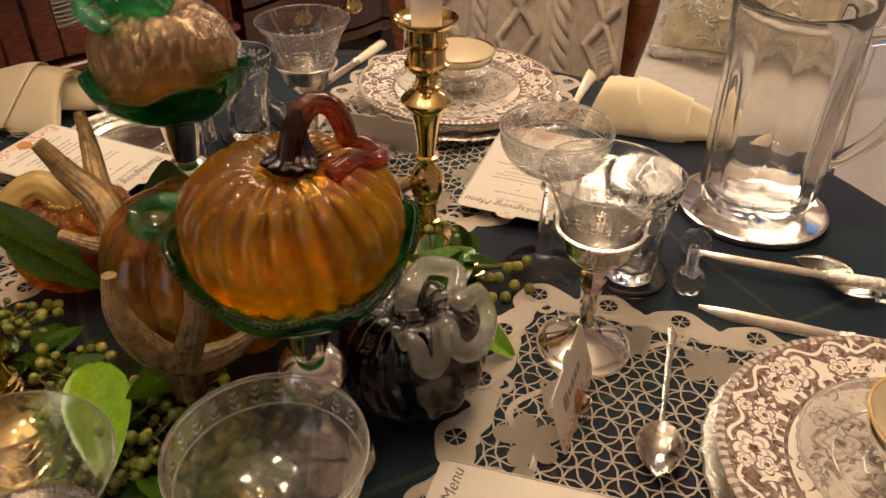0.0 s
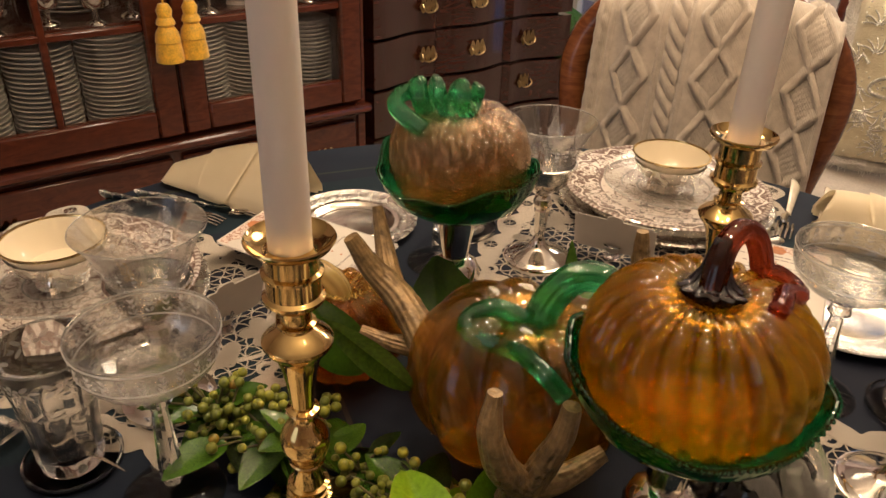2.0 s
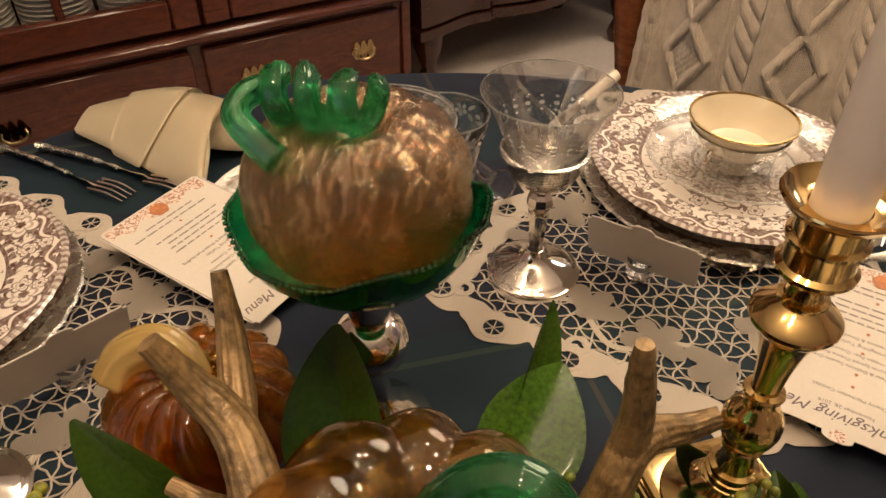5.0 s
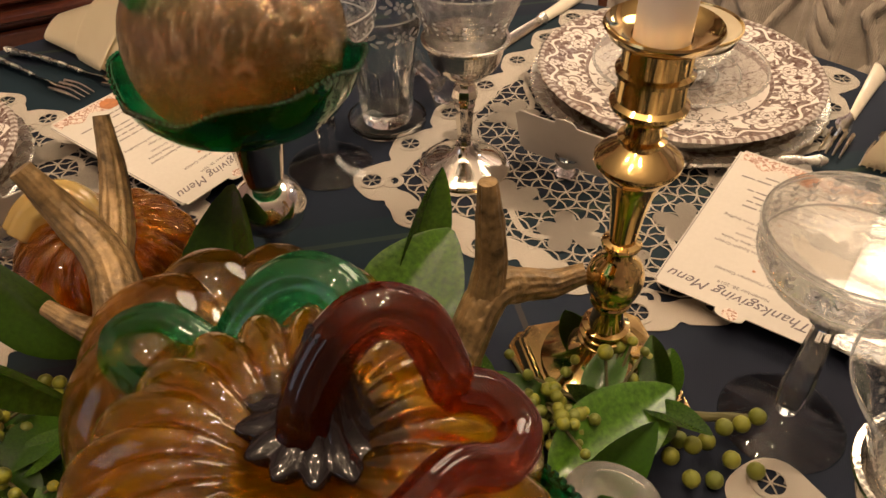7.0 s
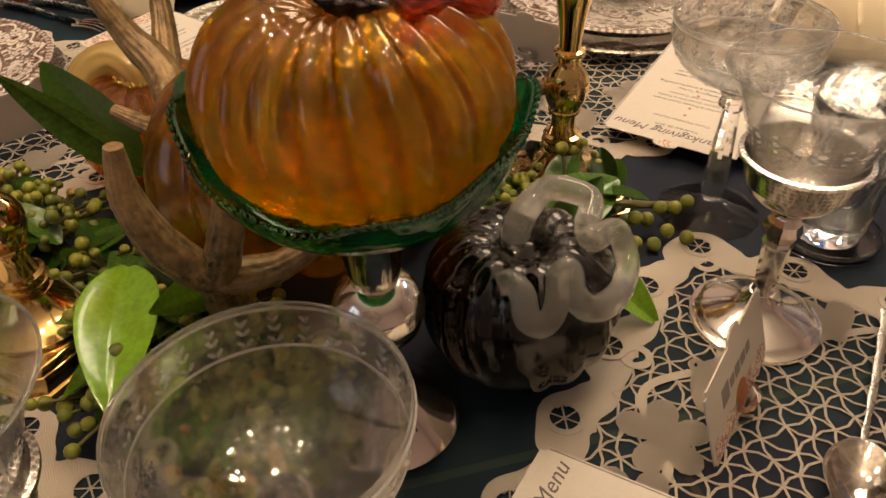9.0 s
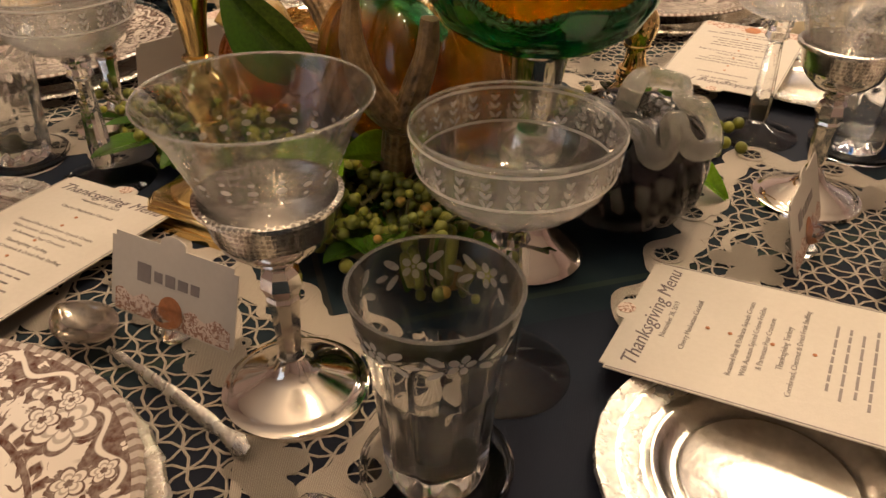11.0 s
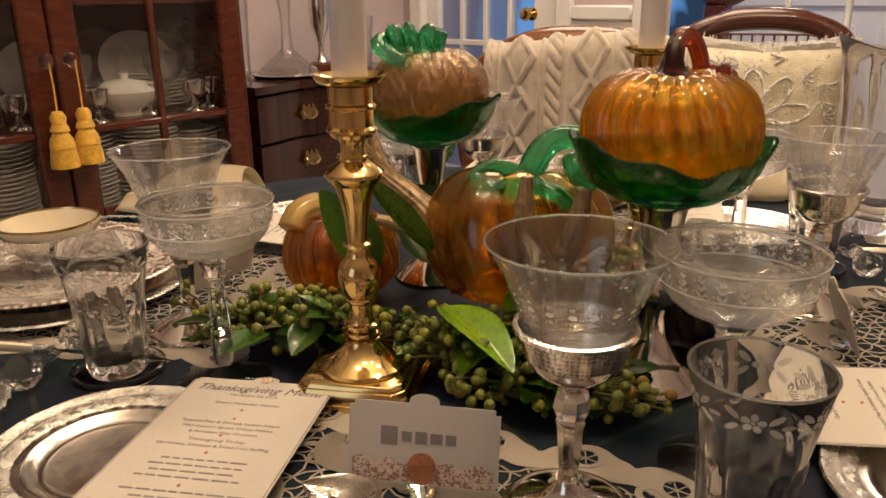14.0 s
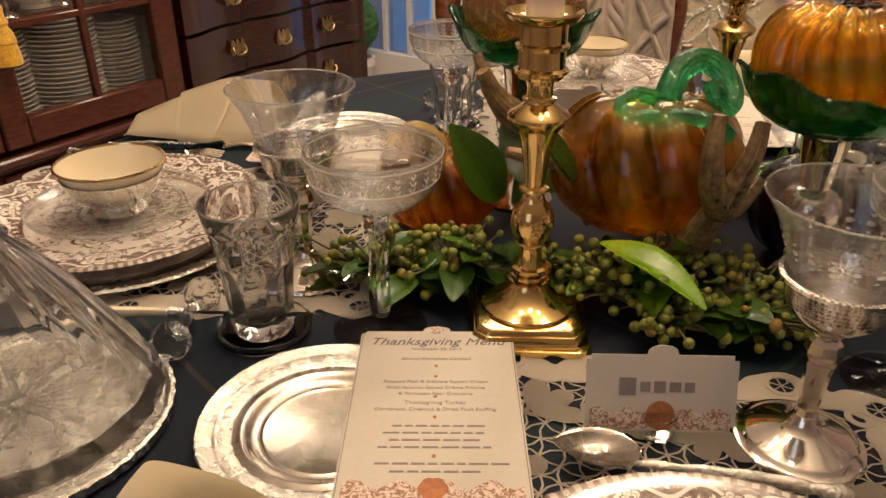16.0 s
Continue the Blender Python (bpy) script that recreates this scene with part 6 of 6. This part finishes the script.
def candle(m):
    t = thing("taper_candle", "unlit white taper candle in a brass candlestick", "candle", m, "taper candles")
    part("wax", lathe([(0, 0), (0.0118, 0), (0.0118, 0.02), (0.0112, 0.18), (0.0100, 0.27), (0.0070, 0.286), (0.0018, 0.292), (0, 0.2925)], 32), "wax", t)
    part("wick", tube([(0, 0, 0.291), (0.0006, 0, 0.297), (0.0015, 0, 0.303)], [0.0009], 6), "linen", t)
    return t
C1, C2 = (-0.232, 0.397), (0.042, 0.609)
st = candlestick(on_table(*C1, 0, -15))
copy_thing(st, on_table(*C2, 0, 30))
candle(on_table(*C1, 0.2215))
candle(on_table(*C2, 0.2215))


# ---- compotes and glass pumpkins ----
def compote(m):
    t = thing("compote", "ruffled green glass bowl on a silver foot", "compote", m, "green glass compotes")
    part("foot", lathe([(0, 0), (0.036, 0), (0.0375, 0.003), (0.034, 0.008), (0.020, 0.020), (0.010, 0.036), (0.0075, 0.052), (0.0085, 0.060), (0, 0.060)], 48), "silver", t)
    part("knop", lathe([(0, 0.059), (0.010, 0.060), (0.0195, 0.069), (0.0225, 0.080), (0.019, 0.090), (0.010, 0.097), (0, 0.098)], 40), "silver", t)
    part("cup", lathe([(0, 0.097), (0.0110, 0.097), (0.0125, 0.106), (0.0170, 0.134), (0.0215, 0.1385), (0, 0.1395)], 40), "silver", t)
    def ruffle(a, r, z):
        f = max(0, (z - 0.155) / 0.024)
        return r * (1 + f * (0.022 * math.cos(a * 8) + 0.02 * math.cos(2 * a + 0.5))), z + f * (0.0028 * math.cos(a * 8) + 0.0075 * math.cos(2 * a + 0.5))
    part("bowl", shell([(0.006, 0.1390), (0.020, 0.1395), (0.040, 0.1445), (0.053, 0.1535), (0.061, 0.1650), (0.0655, 0.178)], 0.0022, 128, ruffle), "green", t)
    bead = bmesh.new()
    for k in range(120):
        a = k * math.tau / 120
        r, z = ruffle(a, 0.0655, 0.1785)
        b = bmesh.ops.create_icosphere(bead, subdivisions=1, radius=0.0016)
        bmesh.ops.translate(bead, verts=b["verts"], vec=(r * math.cos(a), r * math.sin(a), z))
    part("beaded_rim", bead, "green", t, "dark green beaded rim")
    return t
K1, K2 = (-0.018, 0.386), (-0.167, 0.623)
cm = compote(on_table(*K1, 0, 20))
copy_thing(cm, on_table(*K2, 0, -20))


def pumpkin_body(rx, hz, ribs, depth, wall, swirl=0.0, sharp=1.0, dimple=0.22, n=192):
    """A hollow ribbed pumpkin standing on z = 0."""
    out = []
    for k in range(33):
        f = -math.pi / 2 + math.pi * k / 32
        r = rx * max(0.0, math.cos(f)) ** 0.72
        z = hz / 2 * (1 + math.copysign(abs(math.sin(f)) ** 0.92, math.sin(f)))
        if f > 0:
            z -= hz * dimple * max(0, 1 - r / (0.55 * rx)) ** 1.6
        else:
            z += hz * 0.05 * max(0, 1 - r / (0.5 * rx))
        out.append((r, z))
    out[0], out[-1] = (0.0, out[0][1]), (0.0, out[-1][1])
    def rib(a, r, z):
        s = abs(math.sin(ribs / 2 * (a + swirl * z / hz))) ** sharp
        w = min(1.0, r / (rx * 0.35))
        return r * (1 + depth * w * (s - 0.6)), z + 0.25 * depth * hz * w * (s - 0.6) * (1 if z > hz * 0.5 else -0.4)
    bm = lathe(out, n, rib)
    wall += 0.35 * depth * rx
    inner = [(max(0, r - wall), z + wall * (1 - 2 * z / hz)) for r, z in out]
    inner[0], inner[-1] = (0.0, inner[0][1]), (0.0, inner[-1][1])
    def soft_rib(a, r, z):
        s = abs(math.sin(ribs / 2 * (a + swirl * z / hz))) ** 1.3
        return r * (1 + 0.6 * depth * min(1.0, r / (rx * 0.5)) * (s - 0.55)), z
    ib = lathe(inner, n, soft_rib)
    return bm, ib


def pumpkin(m, label, material, rx, hz, ribs, depth, swirl=0.0, sharp=1.0, dimple=0.22):
    t = thing("glass_pumpkin", label, "glass pumpkin", m, "glass pumpkins")
    a, b = pumpkin_body(rx, hz, ribs, depth, 0.003, swirl, sharp, dimple)
    bmesh.ops.recalc_face_normals(a, faces=a.faces)
    bmesh.ops.recalc_face_normals(b, faces=b.faces)
    bmesh.ops.reverse_faces(b, faces=b.faces)
    ma, mb = bpy.data.meshes.new("tmp"), bpy.data.meshes.new("tmp2")
    b.to_mesh(mb)
    b.free()
    a.from_mesh(mb)
    me = bpy.data.meshes.new("body")
    a.to_mesh(me)
    a.free()
    me.materials.append(M[material])
    me.polygons.foreach_set("use_smooth", [True] * len(me.polygons))
    part("body", me, None, t)
    return t


def coil(pts, r0, r1, material, parent, name="stem", label="", groove=0.06):
    return part(name, tube(smooth_path(pts, 10), [r0, (r0 + r1) / 2, r1], 40, None, 0.05, 0.0, 1.0, 10), material, parent, label, None, 180)


P1 = pumpkin(on_table(*K1, 0.1500, 0), "orange blown glass pumpkin with a dark red stem", "orange", 0.0572, 0.080, 22, 0.13, 0.25, 0.8)
coil([(0.000, 0.004, 0.070), (0.002, 0.009, 0.084), (0.006, 0.016, 0.094), (0.013, 0.022, 0.099), (0.021, 0.025, 0.095), (0.026, 0.025, 0.085), (0.029, 0.025, 0.076), (0.037, 0.027, 0.073), (0.045, 0.023, 0.069), (0.044, 0.012, 0.071), (0.035, 0.004, 0.076), (0.030, -0.008, 0.078), (0.026, -0.016, 0.078)], 0.0064, 0.0048, "maroon", P1, "vine", "dark red glass vine")
part("stem", lathe([(0, 0.099), (0.0034, 0.098), (0.0050, 0.092), (0.0062, 0.086), (0.0078, 0.080), (0.0105, 0.0755), (0.0140, 0.0738), (0.0172, 0.0732), (0.0180, 0.0722), (0.015, 0.068), (0.0, 0.060)], 140, lambda a, r, z: (r * (0.92 + 0.16 * abs(math.sin(a * 7 + z * 60)) + (0.04 * math.sin(a * 14) if r > 0.014 else 0)), z)), "blackglass", P1, "black ridged glass stem", pose(0, 0, 0.0005, -9, 2, 0), 180)

P2 = pumpkin(on_table(*K2, 0.1455, 0), "pink and gold crackled glass pumpkin with a green curl", "pinkgold", 0.056, 0.086, 12, 0.05, 0.6, 1.0)
hel = [(-0.004, -0.002, 0.078)]
for k in range(40):
    a = k / 40 * math.tau * 3.2
    hel.append((-0.038 + 0.052 * k / 40, -0.006 + 0.010 * math.cos(a), 0.091 + 0.0105 * math.sin(a)))
part("vine", tube(smooth_path(hel[1:], 4), [0.0066, 0.0072, 0.0064], 40, None, 0.06, 0.0, 0.62, 10), "green_curl", P2, "curled green glass vine", None, 180)
coil([(-0.036, -0.002, 0.094), (-0.046, -0.012, 0.092), (-0.047, -0.022, 0.0865), (-0.036, -0.028, 0.079), (-0.024, -0.033, 0.073)], 0.006, 0.007, "green_curl", P2, "tendril", "green glass tendril")

P3 = pumpkin(pose(-0.106, 0.474, TZ + 0.030, -8, 6, 20), "large amber glass pumpkin with a green curled stem", "amber", 0.076, 0.116, 9, 0.13, 0.35, 0.75, 0.26)
inv = P3.matrix_basis.inverted()
coil([inv @ Vector(q) for q in ((-0.100, 0.470, 0.868), (-0.094, 0.478, 0.894), (-0.083, 0.487, 0.910), (-0.070, 0.491, 0.917), (-0.056, 0.489, 0.917), (-0.046, 0.482, 0.909), (-0.043, 0.470, 0.896), (-0.052, 0.458, 0.889), (-0.063, 0.456, 0.896), (-0.065, 0.465, 0.907))], 0.0112, 0.0078, "green_curl", P3, "stem", "thick green glass stem")
coil([inv @ Vector(q) for q in ((-0.104, 0.468, 0.894), (-0.125, 0.470, 0.900), (-0.141, 0.463, 0.894), (-0.136, 0.452, 0.889), (-0.118, 0.444, 0.889), (-0.104, 0.432, 0.893), (-0.090, 0.416, 0.892), (-0.078, 0.410, 0.882))], 0.0062, 0.0056, "green_curl", P3, "tendril", "green glass tendril")

P4 = pumpkin(on_table(-0.256, 0.576, 0.004, 10), "small speckled amber glass pumpkin with a gold dusted stem", "speckle", 0.054, 0.082, 16, 0.09, 0.4, 0.9)
bm = bmesh.new()
for k in range(260):
    a, r = random.random() * math.tau, 0.022 * random.random() ** 0.5
    b = bmesh.ops.create_icosphere(bm, subdivisions=1, radius=random.uniform(0.0006, 0.0013))
    bmesh.ops.translate(bm, verts=b["verts"], vec=(0.004 + r * math.cos(a), r * math.sin(a), 0.0690 + 0.42 * r + random.uniform(0, 0.003)))
part("gold_dust", bm, "goldfleck", P4, "crusted gold flecks")
coil([(0.0, 0.0, 0.064), (-0.006, 0.004, 0.078), (-0.020, 0.008, 0.086), (-0.036, 0.004, 0.080), (-0.044, -0.004, 0.068)], 0.011, 0.014, "ambercurl", P4, "stem", "thick pale amber stem")

P5 = pumpkin(on_table(0.040, 0.446, 0.002, 0), "smoky dark glass pumpkin with a milky curled stem", "greyglass", 0.052, 0.086, 14, 0.06, 0.5, 1.0)
cur = [(-0.006, 0.006, 0.074), (-0.001, 0.01, 0.092), (0.008, 0.039, 0.087), (0.029, 0.038, 0.084), (0.03, 0.015, 0.083), (0.034, 0.004, 0.083), (0.045, 0.028, 0.073), (0.053, 0.017, 0.061), (0.049, -0.015, 0.065), (0.038, -0.031, 0.069), (0.029, -0.031, 0.077), (0.026, -0.022, 0.083), (0.021, -0.027, 0.083), (0.022, -0.039, 0.074), (0.017, -0.046, 0.068), (0.01, -0.046, 0.071), (0.006, -0.039, 0.079), (-0.001, -0.035, 0.082), (-0.006, -0.037, 0.081)]
part("stem", tube(smooth_path(cur, 9), [0.0074, 0.0066, 0.0062, 0.0066, 0.0056, 0.0064, 0.0056], 30, None, 0.03, 0.0, 1.0, 8), "whitecurl", P5, "milky white curled glass stem", None, 180)
part("collar", lathe([(0, 0.064), (0.014, 0.066), (0.017, 0.071), (0.011, 0.077), (0, 0.078)], 24, lambda a, r, z: (r * (1 + 0.08 * math.cos(a * 9)), z)), "greyglass", P5, "smoky glass collar", pose(-0.005, 0.006, 0))


# ---- antlers ----
def antler(name_label, tines):
    t = thing("antler", name_label, "antler", None, "antler pieces")
    for pts, radii in tines:
        q = smooth_path(pts, 7)
        part("tine", tube(q, radii, 56, None, 0.045, 0.09, 1.0, 14), "antler", t, "", None, 70)
    return t
antler("gilded brown antler tips rising behind the pumpkins", [
    ([(-0.150, 0.462, 0.800), (-0.172, 0.492, 0.848), (-0.196, 0.520, 0.868), (-0.218, 0.527, 0.886), (-0.233, 0.526, 0.911)], [0.012, 0.012, 0.0095, 0.0055]),
    ([(-0.192, 0.516, 0.860), (-0.206, 0.542, 0.868), (-0.216, 0.562, 0.886), (-0.224, 0.576, 0.912)], [0.008, 0.0085, 0.007, 0.004]),
    ([(-0.178, 0.496, 0.842), (-0.198, 0.494, 0.846), (-0.220, 0.496, 0.852)], [0.008, 0.006, 0.004])])
antler("gilded brown antler with two upright tips", [
    ([(-0.048, 0.512, 0.775), (-0.030, 0.548, 0.808), (-0.018, 0.574, 0.842), (-0.006, 0.590, 0.838), (0.010, 0.602, 0.832), (0.027, 0.609, 0.838)], [0.011, 0.011, 0.010, 0.008, 0.0055]),
    ([(-0.020, 0.572, 0.838), (-0.018, 0.577, 0.862), (-0.020, 0.580, 0.885), (-0.022, 0.581, 0.908)], [0.010, 0.008, 0.007, 0.0045])])
antler("pale gilded antler fork in front of the pumpkins", [
    ([(-0.052, 0.405, 0.848), (-0.075, 0.392, 0.838), (-0.098, 0.380, 0.842), (-0.112, 0.372, 0.862), (-0.119, 0.368, 0.890), (-0.118, 0.369, 0.915)], [0.005, 0.008, 0.0095, 0.009, 0.007, 0.004]),
    ([(-0.094, 0.382, 0.840), (-0.086, 0.380, 0.862), (-0.079, 0.379, 0.884), (-0.077, 0.379, 0.903)], [0.009, 0.008, 0.0065, 0.005]),
    ([(-0.110, 0.420, 0.775), (-0.105, 0.400, 0.800), (-0.098, 0.384, 0.836)], [0.010, 0.011, 0.0095])])


# ---- garland of leaves and berries ----
gar = thing("garland", "garland of green berries and magnolia leaves under the pumpkins", "garland")
def leaf_mesh(ln, wd, curl, fold, mat="leaf"):
    def f(u, v):
        s = 2 * u - 1
        w = wd * math.sin(math.pi * min(1, v * 0.97 + 0.02)) ** 0.70 * (1.12 - 0.35 * v)
        z = fold * abs(s) * w + curl * ln * (v * v) + 0.004 * math.sin(v * 9 + s * 2) * abs(s) - 0.0006 * (1 - abs(s)) ** 8
        return Vector((s * w, ln * v, z))
    bm = grid(8, 12, f)
    bmesh.ops.solidify(bm, geom=bm.faces[:], thickness=0.0006)
    return mesh_of("leaf", bm, mat, 60)
big = [leaf_mesh(1.0, 0.26, -0.10, 0.35), leaf_mesh(1.0, 0.22, 0.08, 0.5), leaf_mesh(1.0, 0.3, -0.22, 0.25), leaf_mesh(1.0, 0.22, -0.12, 0.45, "leaf_bright"), leaf_mesh(1.0, 0.115, 0.06, 0.8), leaf_mesh(1.0, 0.36, -0.16, 0.3)]
def put_leaf(base_, tip, kind, up=(0, 0, 1)):
    m = frame_to(base_, tip, up)
    ln = (Vector(tip) - Vector(base_)).length
    return part("leaf", big[kind], None, gar, "", m @ Matrix.Scale(ln, 4))
put_leaf((-0.172, 0.412, 0.806), (-0.131, 0.326, 0.806), 3, (0.35, -0.45, 1))
put_leaf((0.068, 0.498, 0.785), (0.121, 0.485, 0.757), 3, (0.2, -0.3, 1))
put_leaf((-0.176, 0.458, 0.836), (-0.232, 0.437, 0.904), 4, (0.3, -1.0, 0.6))
put_leaf((-0.150, 0.535, 0.795), (-0.188, 0.600, 0.860), 5, (-0.3, -0.9, 0.5))
put_leaf((-0.078, 0.562, 0.790), (-0.054, 0.630, 0.836), 5, (0.1, -0.8, 0.7))
put_leaf((-0.078, 0.600, 0.790), (-0.074, 0.661, 0.852), 1, (0.9, -0.4, 0.3))
put_leaf((-0.118, 0.420, 0.790), (-0.166, 0.336, 0.800), 3, (-0.4, -0.3, 1))
put_leaf((-0.105, 0.425, 0.800), (-0.128, 0.372, 0.822), 3, (0.3, -0.6, 1))
put_leaf((-0.221, 0.506, 0.806), (-0.263, 0.495, 0.877), 0, (0.3, -1, 0.3))
put_leaf((0.030, 0.520, 0.775), (0.085, 0.590, 0.790), 0, (0.2, -0.2, 1))
put_leaf((0.040, 0.500, 0.770), (0.072, 0.545, 0.812), 1, (0.3, -0.6, 0.6))
random.seed(11)
spine = smooth_path([(-0.345, 0.490, 0.762), (-0.28, 0.455, 0.772), (-0.20, 0.430, 0.776), (-0.13, 0.390, 0.772), (-0.085, 0.345, 0.764)], 10)
spine2 = smooth_path([(-0.10, 0.520, 0.775), (-0.03, 0.555, 0.778), (0.03, 0.570, 0.770), (0.085, 0.585, 0.766), (0.13, 0.600, 0.762)], 8)
spine3 = smooth_path([(-0.17, 0.40, 0.775), (-0.13, 0.35, 0.768), (-0.08, 0.345, 0.764), (-0.055, 0.37, 0.768)], 8)
bm = bmesh.new()
for s in (spine, spine2, spine3):
    tube(s, [0.004, 0.0045, 0.002], 8, bm, 0, 0.3)
part("branch", bm, "stalk", gar)
spots = [random.choice(spine) for _ in range(32)] + [random.choice(spine2[:22]) for _ in range(8)] + [random.choice(spine3) for _ in range(16)]
bm = bmesh.new()
bmesh.ops.create_icosphere(bm, subdivisions=2, radius=1.0)
berry_mesh = mesh_of("berry", bm, "berry", 180)
rest_bm, stalk_bm, count = bmesh.new(), bmesh.new(), 0
for p in spots[::-1]:
    c = p + Vector((random.gauss(0, 0.018), random.gauss(0, 0.014), random.uniform(0.004, 0.022)))
    for k in range(random.randint(12, 20)):
        o = c + Vector((random.gauss(0, 0.013), random.gauss(0, 0.013), random.gauss(0, 0.009)))
        o.z = max(o.z, TZ + 0.006)
        r = random.uniform(0.0027, 0.0046)
        if count < 290:
            part("berry", berry_mesh, None, gar, "", Matrix.LocRotScale(o, None, (r, r, r * random.uniform(0.9, 1.1))))
        else:
            b = bmesh.ops.create_icosphere(rest_bm, subdivisions=2, radius=r)
            bmesh.ops.translate(rest_bm, verts=b["verts"], vec=o)
        count += 1
        tube([p, (p + o) / 2 + Vector((0, 0, 0.003)), o], [0.0012, 0.0008], 5, stalk_bm)
tagged(part("berry_mass", rest_bm, "berry", gar, "", None, 180), kind="stuff")
tagged(part("stalk_mass", stalk_bm, "stalk", gar), kind="stuff")
small = [leaf_mesh(1.0, 0.24, -0.1, 0.3), leaf_mesh(1.0, 0.3, -0.25, 0.2)]
for p in [random.choice(spine) for _ in range(64)] + [random.choice(spine2[:24]) for _ in range(22)] + [random.choice(spine3) for _ in range(26)]:
    a = random.random() * math.tau
    ln = random.uniform(0.028, 0.052)
    d = Vector((math.cos(a), math.sin(a), random.uniform(-0.05, 0.7))).normalized()
    q = p + Vector((random.gauss(0, 0.008), random.gauss(0, 0.008), random.uniform(0.0, 0.012)))
    e = q + d * ln
    if e.z < TZ + 0.006:
        e.z = TZ + 0.006
    part("leaf", random.choice(small), None, gar, "", frame_to(q, e, (random.uniform(-0.4, 0.4), random.uniform(-0.4, 0.4), 1)) @ Matrix.Scale(ln, 4))
for x_, y_, z_ in ((0.088, 0.560, 0.764), (0.098, 0.566, 0.770), (0.106, 0.575, 0.764), (0.114, 0.584, 0.768), (0.124, 0.592, 0.764), (0.132, 0.598, 0.766), (0.120, 0.570, 0.760), (0.133, 0.568, 0.758), (0.112, 0.556, 0.758), (0.100, 0.552, 0.760), (0.092, 0.575, 0.760)):
    part("berry", berry_mesh, None, gar, "", Matrix.LocRotScale((x_, y_, z_), None, (0.005, 0.005, 0.0052)))
